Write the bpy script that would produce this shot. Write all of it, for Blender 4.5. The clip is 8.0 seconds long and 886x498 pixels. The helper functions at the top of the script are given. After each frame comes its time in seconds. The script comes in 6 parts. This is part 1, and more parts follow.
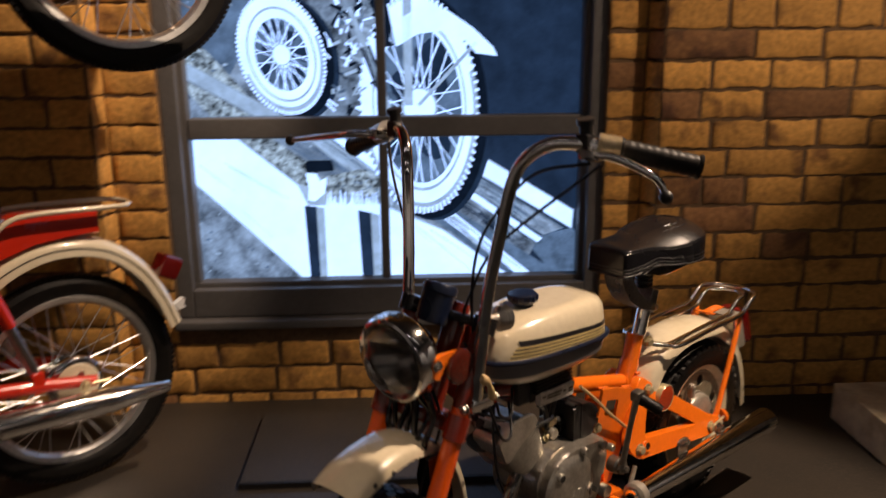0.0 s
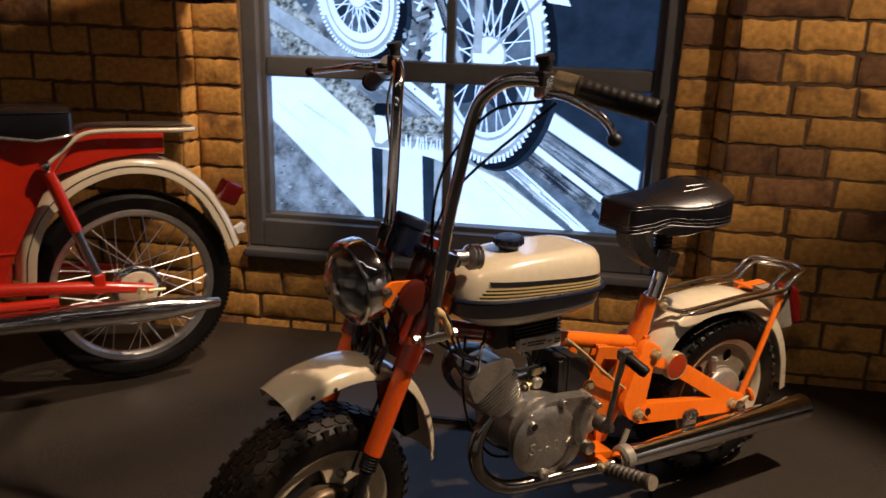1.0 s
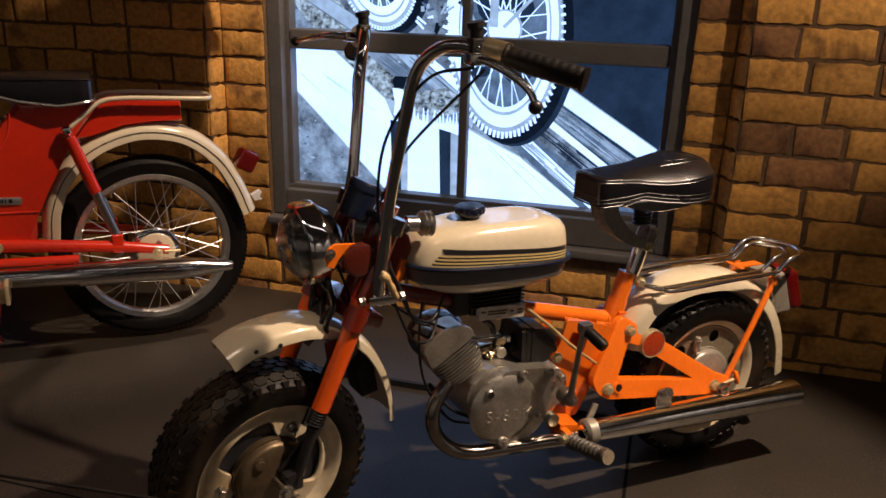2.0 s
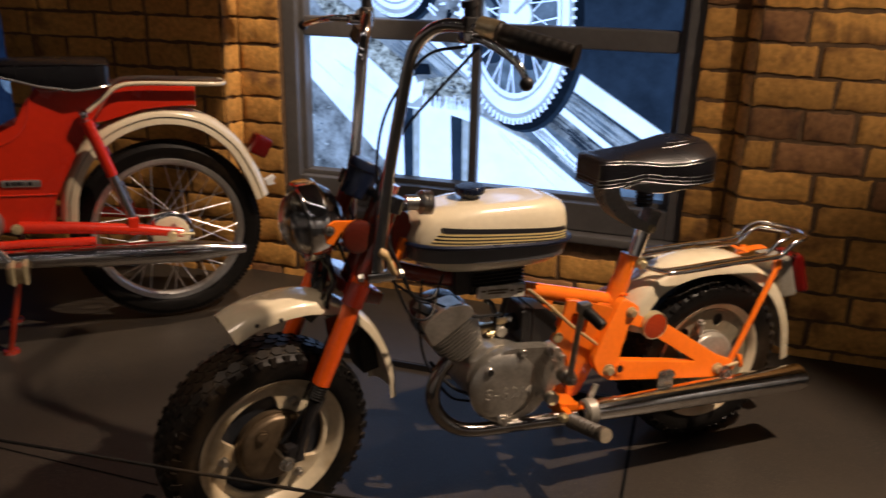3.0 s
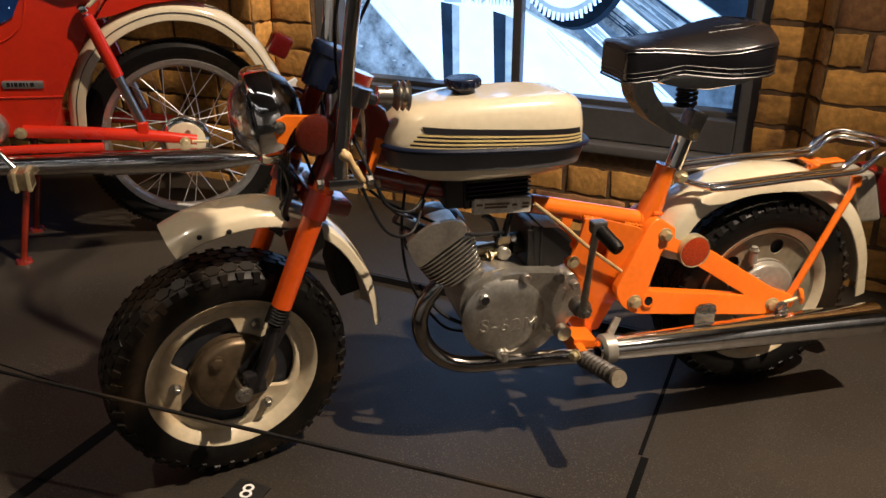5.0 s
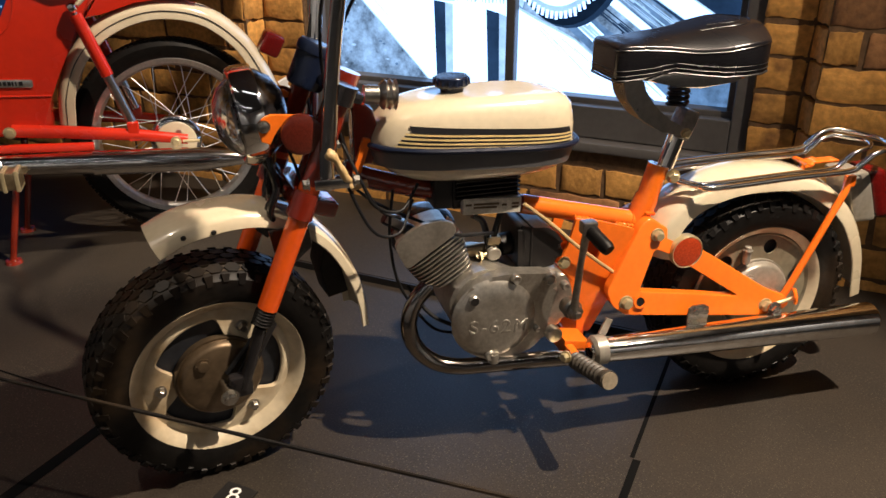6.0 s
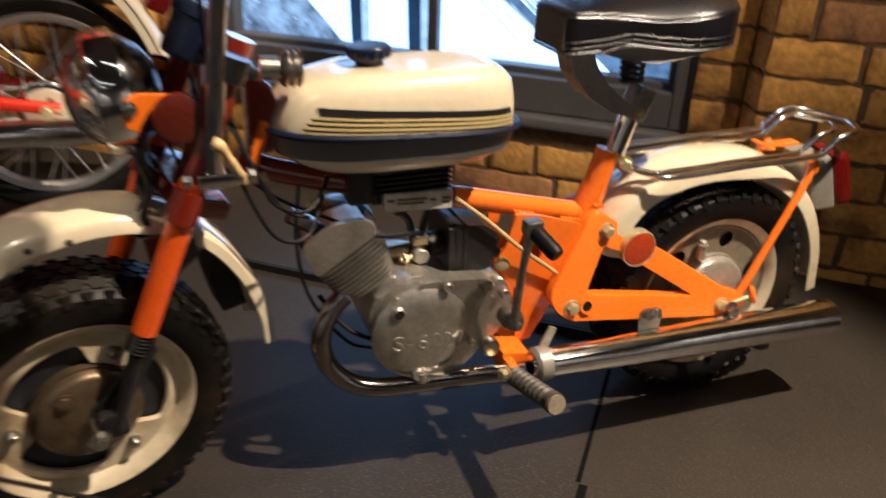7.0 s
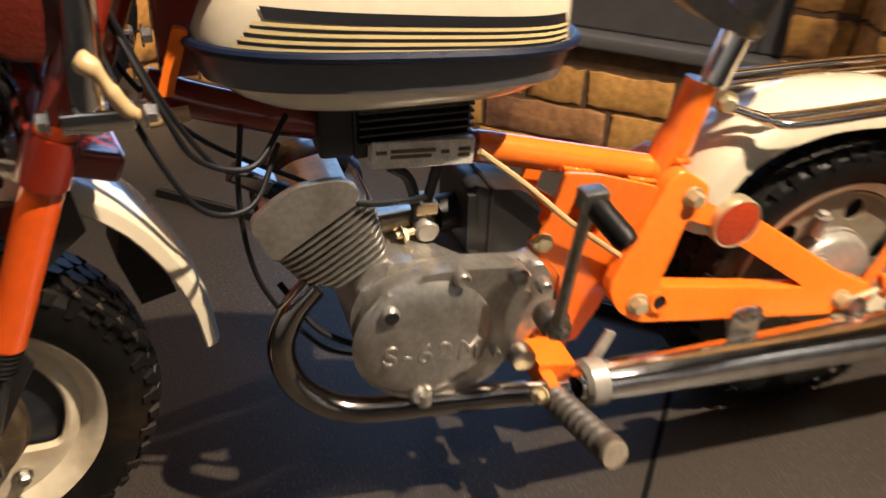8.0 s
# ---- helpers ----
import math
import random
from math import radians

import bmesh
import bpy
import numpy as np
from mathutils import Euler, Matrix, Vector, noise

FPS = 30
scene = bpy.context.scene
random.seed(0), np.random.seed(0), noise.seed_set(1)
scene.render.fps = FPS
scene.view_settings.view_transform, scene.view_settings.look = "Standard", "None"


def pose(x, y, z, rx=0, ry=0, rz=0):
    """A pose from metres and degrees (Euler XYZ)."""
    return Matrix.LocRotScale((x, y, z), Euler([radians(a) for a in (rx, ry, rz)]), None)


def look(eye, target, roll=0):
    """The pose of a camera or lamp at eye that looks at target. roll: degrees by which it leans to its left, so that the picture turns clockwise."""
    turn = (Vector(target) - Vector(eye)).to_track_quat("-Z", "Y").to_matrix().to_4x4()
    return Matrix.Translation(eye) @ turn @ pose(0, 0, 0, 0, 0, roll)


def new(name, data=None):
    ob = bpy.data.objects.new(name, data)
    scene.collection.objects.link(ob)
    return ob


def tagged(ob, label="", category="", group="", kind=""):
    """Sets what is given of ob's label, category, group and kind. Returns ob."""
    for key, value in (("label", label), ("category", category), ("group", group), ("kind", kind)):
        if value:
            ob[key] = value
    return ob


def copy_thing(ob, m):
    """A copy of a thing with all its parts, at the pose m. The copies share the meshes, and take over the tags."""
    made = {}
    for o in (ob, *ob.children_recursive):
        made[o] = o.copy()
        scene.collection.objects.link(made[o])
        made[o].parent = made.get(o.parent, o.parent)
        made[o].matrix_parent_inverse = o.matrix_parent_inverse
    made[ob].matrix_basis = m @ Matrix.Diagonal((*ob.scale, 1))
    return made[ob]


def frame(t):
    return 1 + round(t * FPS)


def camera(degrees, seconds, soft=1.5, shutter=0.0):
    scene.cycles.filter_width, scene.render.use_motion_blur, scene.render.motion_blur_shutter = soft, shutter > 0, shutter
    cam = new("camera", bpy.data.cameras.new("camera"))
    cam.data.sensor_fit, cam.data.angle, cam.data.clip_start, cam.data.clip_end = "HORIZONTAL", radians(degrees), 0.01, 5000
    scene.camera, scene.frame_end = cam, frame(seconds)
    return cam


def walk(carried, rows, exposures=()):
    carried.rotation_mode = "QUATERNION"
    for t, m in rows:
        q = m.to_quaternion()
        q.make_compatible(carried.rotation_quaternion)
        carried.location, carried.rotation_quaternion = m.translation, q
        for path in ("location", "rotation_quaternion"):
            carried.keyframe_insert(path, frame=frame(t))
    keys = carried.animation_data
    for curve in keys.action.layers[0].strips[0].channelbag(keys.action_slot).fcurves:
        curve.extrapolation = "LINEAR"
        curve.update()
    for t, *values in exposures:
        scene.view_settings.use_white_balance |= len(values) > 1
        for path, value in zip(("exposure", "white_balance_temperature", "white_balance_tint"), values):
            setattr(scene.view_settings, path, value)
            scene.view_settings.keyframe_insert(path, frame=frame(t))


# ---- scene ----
cam = camera(57.6, 8.0, shutter=0.7)
PATH = [
    (0, (0.545, 0.577, 1.268), (0.637, 2.511, 0.767), -0.5),
    (0.2, (0.658, 0.554, 1.247), (0.616, 2.423, 0.744), -0.3),
    (0.5, (0.756, 0.521, 1.245), (0.579, 2.429, 0.674), 0.2),
    (1, (0.908, 0.563, 1.216), (0.615, 2.453, 0.631), 1.7),
    (1.5, (1.092, 0.59, 1.208), (0.602, 2.429, 0.595), 1.4),
    (2.8, (1.228, 0.57, 1.188), (0.722, 2.392, 0.535), 2.0),
    (3, (1.244, 0.568, 1.183), (0.685, 2.375, 0.532), 1.4),
    (3.5, (1.216, 0.661, 1.176), (0.59, 2.447, 0.528), 0.7),
    (4, (1.238, 0.78, 1.151), (0.557, 2.547, 0.507), 0.4),
    (4.5, (1.325, 0.852, 1.09), (0.604, 2.578, 0.384), 0.3),
    (5, (1.371, 0.871, 1.066), (0.609, 2.524, 0.238), -0.2),
    (6.5, (1.382, 0.949, 1.056), (0.626, 2.603, 0.224), -0.3),
    (7, (1.279, 1.12, 1.025), (0.725, 2.808, 0.108), 2.1),
    (7.3, (1.238, 1.218, 0.993), (0.777, 2.848, 0.011), 3.0),
    (7.5, (1.226, 1.281, 0.946), (0.735, 2.936, -0.064), 2.3),
    (8, (1.173, 1.499, 0.889), (0.582, 3.07, -0.199), 2.5),
]
walk(cam, [(t, look(eye, target, roll)) for t, eye, target, roll in PATH], [(0, -0.1, 6700, 18), (1.5, -0.05, 6700, 18), (3.0, 0.02, 6600, 17), (3.5, 0.0, 6550, 16), (4.4, 0.08, 6300, 12), (5.0, 0.36, 6150, 10), (5.3, 0.46, 6150, 10), (6.5, 0.68, 6000, 10), (7.0, 0.64, 6000, 10), (7.5, 0.95, 6000, 10), (8.0, 1.03, 6000, 10)])

# ---- world and light ----
world = bpy.data.worlds.new("world")
scene.world = world
world.use_nodes = True
world.node_tree.nodes["Background"].inputs[0].default_value = (0.012, 0.011, 0.012, 1)
world.node_tree.nodes["Background"].inputs[1].default_value = 0.3
scene.view_settings.exposure = 0.0
WARM = (1.0, 0.785, 0.57)


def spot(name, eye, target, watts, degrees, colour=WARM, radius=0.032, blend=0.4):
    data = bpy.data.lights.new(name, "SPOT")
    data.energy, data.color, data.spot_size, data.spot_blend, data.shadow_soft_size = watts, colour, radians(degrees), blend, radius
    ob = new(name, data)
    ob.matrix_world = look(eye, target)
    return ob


# key and moped follow the cast shadows; side, over and wall are added fill
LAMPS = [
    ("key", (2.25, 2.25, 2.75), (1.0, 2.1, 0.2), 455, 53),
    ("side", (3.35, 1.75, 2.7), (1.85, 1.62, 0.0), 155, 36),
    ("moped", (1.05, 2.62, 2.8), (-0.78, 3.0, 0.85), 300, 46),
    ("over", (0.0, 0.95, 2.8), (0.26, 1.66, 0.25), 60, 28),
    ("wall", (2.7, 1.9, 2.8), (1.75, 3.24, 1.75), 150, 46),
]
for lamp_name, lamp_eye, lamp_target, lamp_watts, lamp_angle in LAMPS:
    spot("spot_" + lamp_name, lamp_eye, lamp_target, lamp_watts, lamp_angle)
# unseen spots added to brighten the out-of-view pale walls that the chrome mirrors
WALL_FILLS = [((x, -2.45, 2.75), (x, -3.0, 0.9), 80) for x in (-2.6, -1.0, 0.6, 2.2, 3.8)]
WALL_FILLS += [((4.45, y, 2.75), (5.0, y, 0.9), 80) for y in (-1.3, 0.2, 1.7)] + [((-3.45, y, 2.75), (-4.0, y, 0.9), 55) for y in (-1.3, 0.2)]
for fill_eye, fill_target, fill_watts in WALL_FILLS:
    spot("wall_washer", fill_eye, fill_target, fill_watts, 48, (1.0, 0.93, 0.84), 0.05, 0.5)
# unseen strip lamps added behind and above the visitor for streaks in chrome
for streak_x, streak_y in ((-0.6, -0.9), (2.2, -0.9), (-0.6, -1.9), (2.2, -1.9), (-0.5, 0.9), (2.1, 1.15)):
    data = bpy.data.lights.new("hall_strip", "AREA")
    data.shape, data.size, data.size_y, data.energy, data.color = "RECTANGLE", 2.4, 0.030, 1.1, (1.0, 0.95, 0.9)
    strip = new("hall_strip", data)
    strip.matrix_world = look((streak_x, streak_y, 2.86), (streak_x, streak_y + 0.2, 0))

# ---- materials ----


def material(name, colour, rough=0.5, metal=0.0, grain=0.0, scale=40.0, bump=0.0, second=None, mix_scale=6.0, coat=0.0, rough_var=0.1, per_object=0.0, spec=0.5, coarse=0.0, patch=(0.45, 0.72), specks=None):
    """A surface with variation at two scales: fine grain and broad stains."""
    m = bpy.data.materials.new(name)
    m.use_nodes = True
    nt = m.node_tree
    n, l = nt.nodes, nt.links
    b = n["Principled BSDF"]
    b.inputs["Metallic"].default_value = metal
    b.inputs["Coat Weight"].default_value = coat
    b.inputs["Coat Roughness"].default_value = 0.06
    b.inputs["Specular IOR Level"].default_value = spec
    tc = n.new("ShaderNodeTexCoord")
    place = tc.outputs["Object"]
    if per_object:
        # every piece cuts its grain from another spot
        seed_info = n.new("ShaderNodeObjectInfo")
        shift = n.new("ShaderNodeVectorMath")
        shift.operation = "MULTIPLY_ADD"
        shift.inputs[1].default_value = (37.0, 53.0, 71.0)
        l.new(seed_info.outputs["Random"], shift.inputs[0])
        l.new(tc.outputs["Object"], shift.inputs[2])
        place = shift.outputs["Vector"]
    fine = n.new("ShaderNodeTexNoise")
    fine.inputs["Scale"].default_value, fine.inputs["Detail"].default_value = scale, 5
    broad = n.new("ShaderNodeTexNoise")
    broad.inputs["Scale"].default_value, broad.inputs["Detail"].default_value = mix_scale, 4
    l.new(place, fine.inputs["Vector"])
    l.new(place, broad.inputs["Vector"])
    mix = n.new("ShaderNodeMix")
    mix.data_type = "RGBA"
    second = second or tuple(c * 0.8 for c in colour)
    mix.inputs["A"].default_value, mix.inputs["B"].default_value = (*colour, 1), (*second, 1)
    ramp = n.new("ShaderNodeMapRange")
    ramp.inputs["From Min"].default_value, ramp.inputs["From Max"].default_value = patch
    l.new(broad.outputs["Fac"], ramp.inputs["Value"])
    l.new(ramp.outputs["Result"], mix.inputs["Factor"])
    hsv = n.new("ShaderNodeHueSaturation")
    l.new(mix.outputs["Result"], hsv.inputs["Color"])
    val = n.new("ShaderNodeMapRange")
    val.inputs["From Min"].default_value, val.inputs["From Max"].default_value = 0.3, 0.7
    val.inputs["To Min"].default_value, val.inputs["To Max"].default_value = 1 - grain, 1 + grain
    l.new(fine.outputs["Fac"], val.inputs["Value"])
    if per_object:
        info = n.new("ShaderNodeObjectInfo")
        pr = n.new("ShaderNodeMapRange")
        pr.inputs["To Min"].default_value, pr.inputs["To Max"].default_value = 1 - per_object, 1 + per_object
        l.new(info.outputs["Random"], pr.inputs["Value"])
        mul = n.new("ShaderNodeMath")
        mul.operation = "MULTIPLY"
        l.new(val.outputs["Result"], mul.inputs[0])
        l.new(pr.outputs["Result"], mul.inputs[1])
        l.new(mul.outputs[0], hsv.inputs["Value"])
    else:
        l.new(val.outputs["Result"], hsv.inputs["Value"])
    base = hsv.outputs["Color"]
    if specks:
        # grains of dust: small pale dots, thicker in some places than in others
        cells = n.new("ShaderNodeTexVoronoi")
        cells.inputs["Scale"].default_value = 170
        l.new(place, cells.inputs["Vector"])
        share = n.new("ShaderNodeMapRange")
        share.inputs["From Min"].default_value, share.inputs["From Max"].default_value = 0.35, 0.75
        share.inputs["To Min"].default_value, share.inputs["To Max"].default_value = 0.12, 0.30
        l.new(broad.outputs["Fac"], share.inputs["Value"])
        near = n.new("ShaderNodeMath")
        near.operation = "LESS_THAN"
        l.new(cells.outputs["Distance"], near.inputs[0])
        l.new(share.outputs["Result"], near.inputs[1])
        dust = n.new("ShaderNodeMix")
        dust.data_type = "RGBA"
        dust.inputs["B"].default_value = (*specks, 1)
        l.new(near.outputs[0], dust.inputs["Factor"])
        l.new(base, dust.inputs["A"])
        base = dust.outputs["Result"]
    l.new(base, b.inputs["Base Color"])
    rr = n.new("ShaderNodeMapRange")
    rr.inputs["To Min"].default_value, rr.inputs["To Max"].default_value = max(0.02, rough - rough_var), min(1.0, rough + rough_var)
    l.new(broad.outputs["Fac"], rr.inputs["Value"])
    l.new(rr.outputs["Result"], b.inputs["Roughness"])
    if bump:
        bp = n.new("ShaderNodeBump")
        bp.inputs["Strength"].default_value, bp.inputs["Distance"].default_value = bump, 0.004
        if coarse:
            rough_tex = n.new("ShaderNodeTexNoise")
            rough_tex.inputs["Scale"].default_value, rough_tex.inputs["Detail"].default_value = coarse, 6
            l.new(place, rough_tex.inputs["Vector"])
            add = n.new("ShaderNodeMath")
            add.operation = "MULTIPLY_ADD"
            add.inputs[1].default_value = 2.5
            l.new(rough_tex.outputs["Fac"], add.inputs[0])
            l.new(fine.outputs["Fac"], add.inputs[2])
            l.new(add.outputs[0], bp.inputs["Height"])
        else:
            l.new(fine.outputs["Fac"], bp.inputs["Height"])
        l.new(bp.outputs["Normal"], b.inputs["Normal"])
    return m


def glow(name, colour, strength, grain=0.0, scale=12.0, dark=0.3):
    """A back-lit print: it gives off its own light."""
    m = bpy.data.materials.new(name)
    m.use_nodes = True
    nt = m.node_tree
    n, l = nt.nodes, nt.links
    n.remove(n["Principled BSDF"])
    e = n.new("ShaderNodeEmission")
    e.inputs["Strength"].default_value = strength
    e.inputs["Color"].default_value = (*colour, 1)
    if grain:
        tc = n.new("ShaderNodeTexCoord")
        t = n.new("ShaderNodeTexNoise")
        t.inputs["Scale"].default_value, t.inputs["Detail"].default_value, t.inputs["Roughness"].default_value = scale, 7, 0.65
        l.new(tc.outputs["Object"], t.inputs["Vector"])
        mr = n.new("ShaderNodeMapRange")
        mr.inputs["From Min"].default_value, mr.inputs["From Max"].default_value = 0.5 - grain, 0.5 + grain
        l.new(t.outputs["Fac"], mr.inputs["Value"])
        mx = n.new("ShaderNodeMix")
        mx.data_type = "RGBA"
        mx.inputs["A"].default_value = (*(c * dark for c in colour), 1)
        mx.inputs["B"].default_value = (*colour, 1)
        l.new(mr.outputs["Result"], mx.inputs["Factor"])
        l.new(mx.outputs["Result"], e.inputs["Color"])
    l.new(e.outputs[0], n["Material Output"].inputs["Surface"])
    return m


ORANGE = material("orange_paint", (0.87, 0.178, 0.010), 0.24, grain=0.05, scale=90, second=(0.79, 0.155, 0.008), coat=1.0, spec=0.4)
FORK_ORANGE = material("fork_orange_paint", (0.80, 0.105, 0.006), 0.24, grain=0.05, scale=90, second=(0.70, 0.085, 0.005), coat=1.0, spec=0.4)
# darker copy of the orange and red paints, with shade mixed in
SHADED_PAINT = material("shaded_red_orange_paint", (0.19, 0.015, 0.004), 0.25, grain=0.08, scale=60, coat=1.0)
RED = material("red_paint", (0.60, 0.026, 0.006), 0.25, grain=0.04, scale=60, second=(0.5, 0.02, 0.007), coat=1.0)
CREAM = material("cream_paint", (0.66, 0.58, 0.42), 0.25, grain=0.04, scale=70, second=(0.58, 0.49, 0.33), coat=1.0)
CREAM_WORN = material("worn_cream_paint", (0.62, 0.53, 0.37), 0.4, grain=0.1, scale=45, second=(0.40, 0.29, 0.16), mix_scale=14, bump=0.1)
CHROME = material("chrome", (0.86, 0.84, 0.81), 0.07, 1.0, grain=0.06, scale=60, second=(0.68, 0.64, 0.58), rough_var=0.05)
DULL_CHROME = material("dull_chrome", (0.55, 0.52, 0.47), 0.28, 1.0, grain=0.12, scale=80, rough_var=0.12)
ALUMINIUM = material("cast_aluminium", (0.54, 0.51, 0.45), 0.33, 0.85, grain=0.14, scale=130, bump=0.07, second=(0.34, 0.31, 0.26), mix_scale=14)
RACK_CHROME = material("rack_chrome", (0.86, 0.84, 0.80), 0.11, 1.0, grain=0.08, scale=120, second=(0.7, 0.67, 0.62), rough_var=0.06)
WORN_CHROME = material("worn_chrome", (0.82, 0.80, 0.77), 0.075, 1.0, grain=0.12, scale=140, second=(0.66, 0.62, 0.57), mix_scale=30, rough_var=0.05)
PITTED_CHROME = material("pitted_chrome", (0.84, 0.82, 0.78), 0.085, 1.0, grain=0.14, scale=260, bump=0.015, second=(0.64, 0.60, 0.54), mix_scale=45, rough_var=0.06)
PEG_METAL = material("worn_peg_metal", (0.30, 0.25, 0.18), 0.5, 0.3, grain=0.2, scale=120, bump=0.1)
GAP = material("joint_gap", (0.003, 0.003, 0.003), 0.9, spec=0.1)
TARNISHED = material("tarnished_alloy", (0.52, 0.41, 0.25), 0.32, 0.9, grain=0.2, scale=90, second=(0.34, 0.25, 0.14), mix_scale=20)
BRASS = material("zinc_yellow", (0.62, 0.52, 0.31), 0.34, 0.6, grain=0.1, scale=60)
TREAD_DUST = material("dusty_tread_groove", (0.055, 0.044, 0.032), 0.85, grain=0.3, scale=90, second=(0.020, 0.017, 0.014), mix_scale=9, spec=0.15)
RUBBER = material("tyre_rubber", (0.0062, 0.0055, 0.005), 0.46, grain=0.3, scale=70, bump=0.15, second=(0.034, 0.021, 0.010), mix_scale=5, spec=0.18, patch=(0.52, 0.75))
BLACK = material("black_plastic", (0.014, 0.013, 0.013), 0.4, grain=0.2, scale=80, bump=0.05)
BLACK_PAINT = material("black_enamel", (0.012, 0.011, 0.012), 0.25, grain=0.1, scale=40, coat=0.3)
LEATHER = material("black_vinyl", (0.0075, 0.0072, 0.009), 0.26, grain=0.2, scale=220, bump=0.08, spec=0.5)
DARK_IRON = material("brown_drum", (0.16, 0.115, 0.07), 0.45, 0.7, grain=0.25, scale=50, second=(0.10, 0.07, 0.04))
STRIPE_BLACK = material("stripe_black", (0.015, 0.014, 0.016), 0.3)
STRIPE_GOLD = material("stripe_gold", (0.70, 0.55, 0.24), 0.3)
BAND_GREY = material("band_grey", (0.10, 0.10, 0.105), 0.32, grain=0.06, scale=60, coat=0.3)
RED_LENS = material("red_lens", (0.12, 0.005, 0.004), 0.2, grain=0.15, scale=160, bump=0.1, coat=0.6)
REFLECTOR = material("bright_reflector", (0.44, 0.050, 0.012), 0.22, grain=0.25, scale=260, bump=0.15, coat=0.5)
# lens colour of the front reflectors, darkened by the shade at the fork
SHADED_LENS = material("shaded_red_reflector", (0.085, 0.012, 0.006), 0.25, grain=0.2, scale=300, bump=0.2, coat=0.5)
PEG_RUBBER = material("dusty_rubber", (0.060, 0.050, 0.038), 0.5, grain=0.25, scale=90, bump=0.15, second=(0.05, 0.045, 0.038))
CABLE = material("cable_black", (0.006, 0.006, 0.007), 0.5, spec=0.3)
TAN = material("tan_plastic", (0.52, 0.36, 0.17), 0.4, grain=0.1, scale=60)
BLUE_CAP = material("dark_blue_cap", (0.007, 0.012, 0.032), 0.28, grain=0.1, scale=60, spec=0.5)
FRAME_GREY = material("window_grey", (0.105, 0.10, 0.098), 0.5, grain=0.08, scale=60, bump=0.05)
FLOOR = material("stage_floor", (0.034, 0.0280, 0.0220), 0.42, grain=0.42, scale=260, bump=0.08, second=(0.025, 0.0215, 0.0180), mix_scale=3.5, spec=0.24, specks=(0.080, 0.066, 0.048))
STEEL = material("worn_steel", (0.33, 0.31, 0.28), 0.34, 0.95, grain=0.2, scale=110, second=(0.20, 0.18, 0.15), mix_scale=22)
PLATE = material("stamped_plate", (0.66, 0.62, 0.54), 0.34, 0.2, grain=0.2, scale=300, bump=0.1, second=(0.38, 0.35, 0.29), mix_scale=40)
SILVER = material("silver_paint", (0.33, 0.305, 0.26), 0.36, 0.35, grain=0.12, scale=90, second=(0.30, 0.27, 0.21), mix_scale=16)
# grey-beige disc, toned darker for the shade behind the swing arm
REAR_DISC = material("grey_beige_disc", (0.24, 0.21, 0.145), 0.42, 0.25, grain=0.15, scale=60, second=(0.22, 0.18, 0.12), mix_scale=12, bump=0.08)
HALL_WALL = material("hall_wall", (0.62, 0.59, 0.55), 0.8, grain=0.08, scale=30)
DARK_CHROME = material("heat_stained_chrome", (0.34, 0.31, 0.28), 0.12, 1.0, grain=0.12, scale=60, second=(0.22, 0.19, 0.16), rough_var=0.06)
SHADE_STEEL = material("shaded_steel", (0.035, 0.038, 0.046), 0.45, 0.5, grain=0.2, scale=50)
SPOKE = material("zinc_spoke", (0.80, 0.79, 0.76), 0.36, 1.0, grain=0.1, scale=120)
DARK_WALL = material("dark_wall", (0.09, 0.085, 0.08), 0.8, grain=0.15, scale=30)
MORTAR = material("mortar", (0.13, 0.075, 0.035), 0.95, grain=0.3, scale=60, bump=0.4)
BRICK = material("yellow_brick", (0.56, 0.285, 0.068), 0.9, grain=0.24, scale=60, bump=0.42, second=(0.22, 0.105, 0.034), mix_scale=9, per_object=0.22, coarse=22, patch=(0.56, 0.70))
BRICK_BROWN = material("brown_brick", (0.27, 0.13, 0.05), 0.92, grain=0.24, scale=60, bump=0.42, second=(0.12, 0.055, 0.028), mix_scale=9, per_object=0.3, coarse=26, patch=(0.5, 0.64))
WHITE = material("white_print", (0.8, 0.8, 0.78), 0.5)

# ---- mesh helpers ----


def part(name, bm, mat, parent=None, label="", smooth=40):
    me = bpy.data.meshes.new(name)
    bmesh.ops.recalc_face_normals(bm, faces=bm.faces[:])
    bm.to_mesh(me)
    bm.free()
    me.materials.append(mat)
    if smooth:
        me.shade_smooth()
        me.set_sharp_from_angle(angle=radians(smooth))
    ob = new(name, me)
    ob.parent = parent
    if smooth:
        # large flat faces keep flat shading beside their small bevels
        ob.modifiers.new("weighted_normals", "WEIGHTED_NORMAL").keep_sharp = True
    if label:
        tagged(ob, label)
    return ob


def thing(name, m, label, category, group=""):
    ob = new(name)
    ob.empty_display_size = 0.1
    ob.matrix_world = m
    return tagged(ob, label, category, group)


def curve_through(pts, n=6):
    """Points on a smooth curve through pts."""
    p = [Vector(a) for a in pts]
    p = [2 * p[0] - p[1]] + p + [2 * p[-1] - p[-2]]
    out = []
    for i in range(1, len(p) - 2):
        a, b, c, d = p[i - 1:i + 3]
        for k in range(n):
            t = k / n
            out.append(0.5 * (2 * b + (c - a) * t + (2 * a - 5 * b + 4 * c - d) * t * t + (3 * b - a - 3 * c + d) * t ** 3))
    return out + [p[-2]]


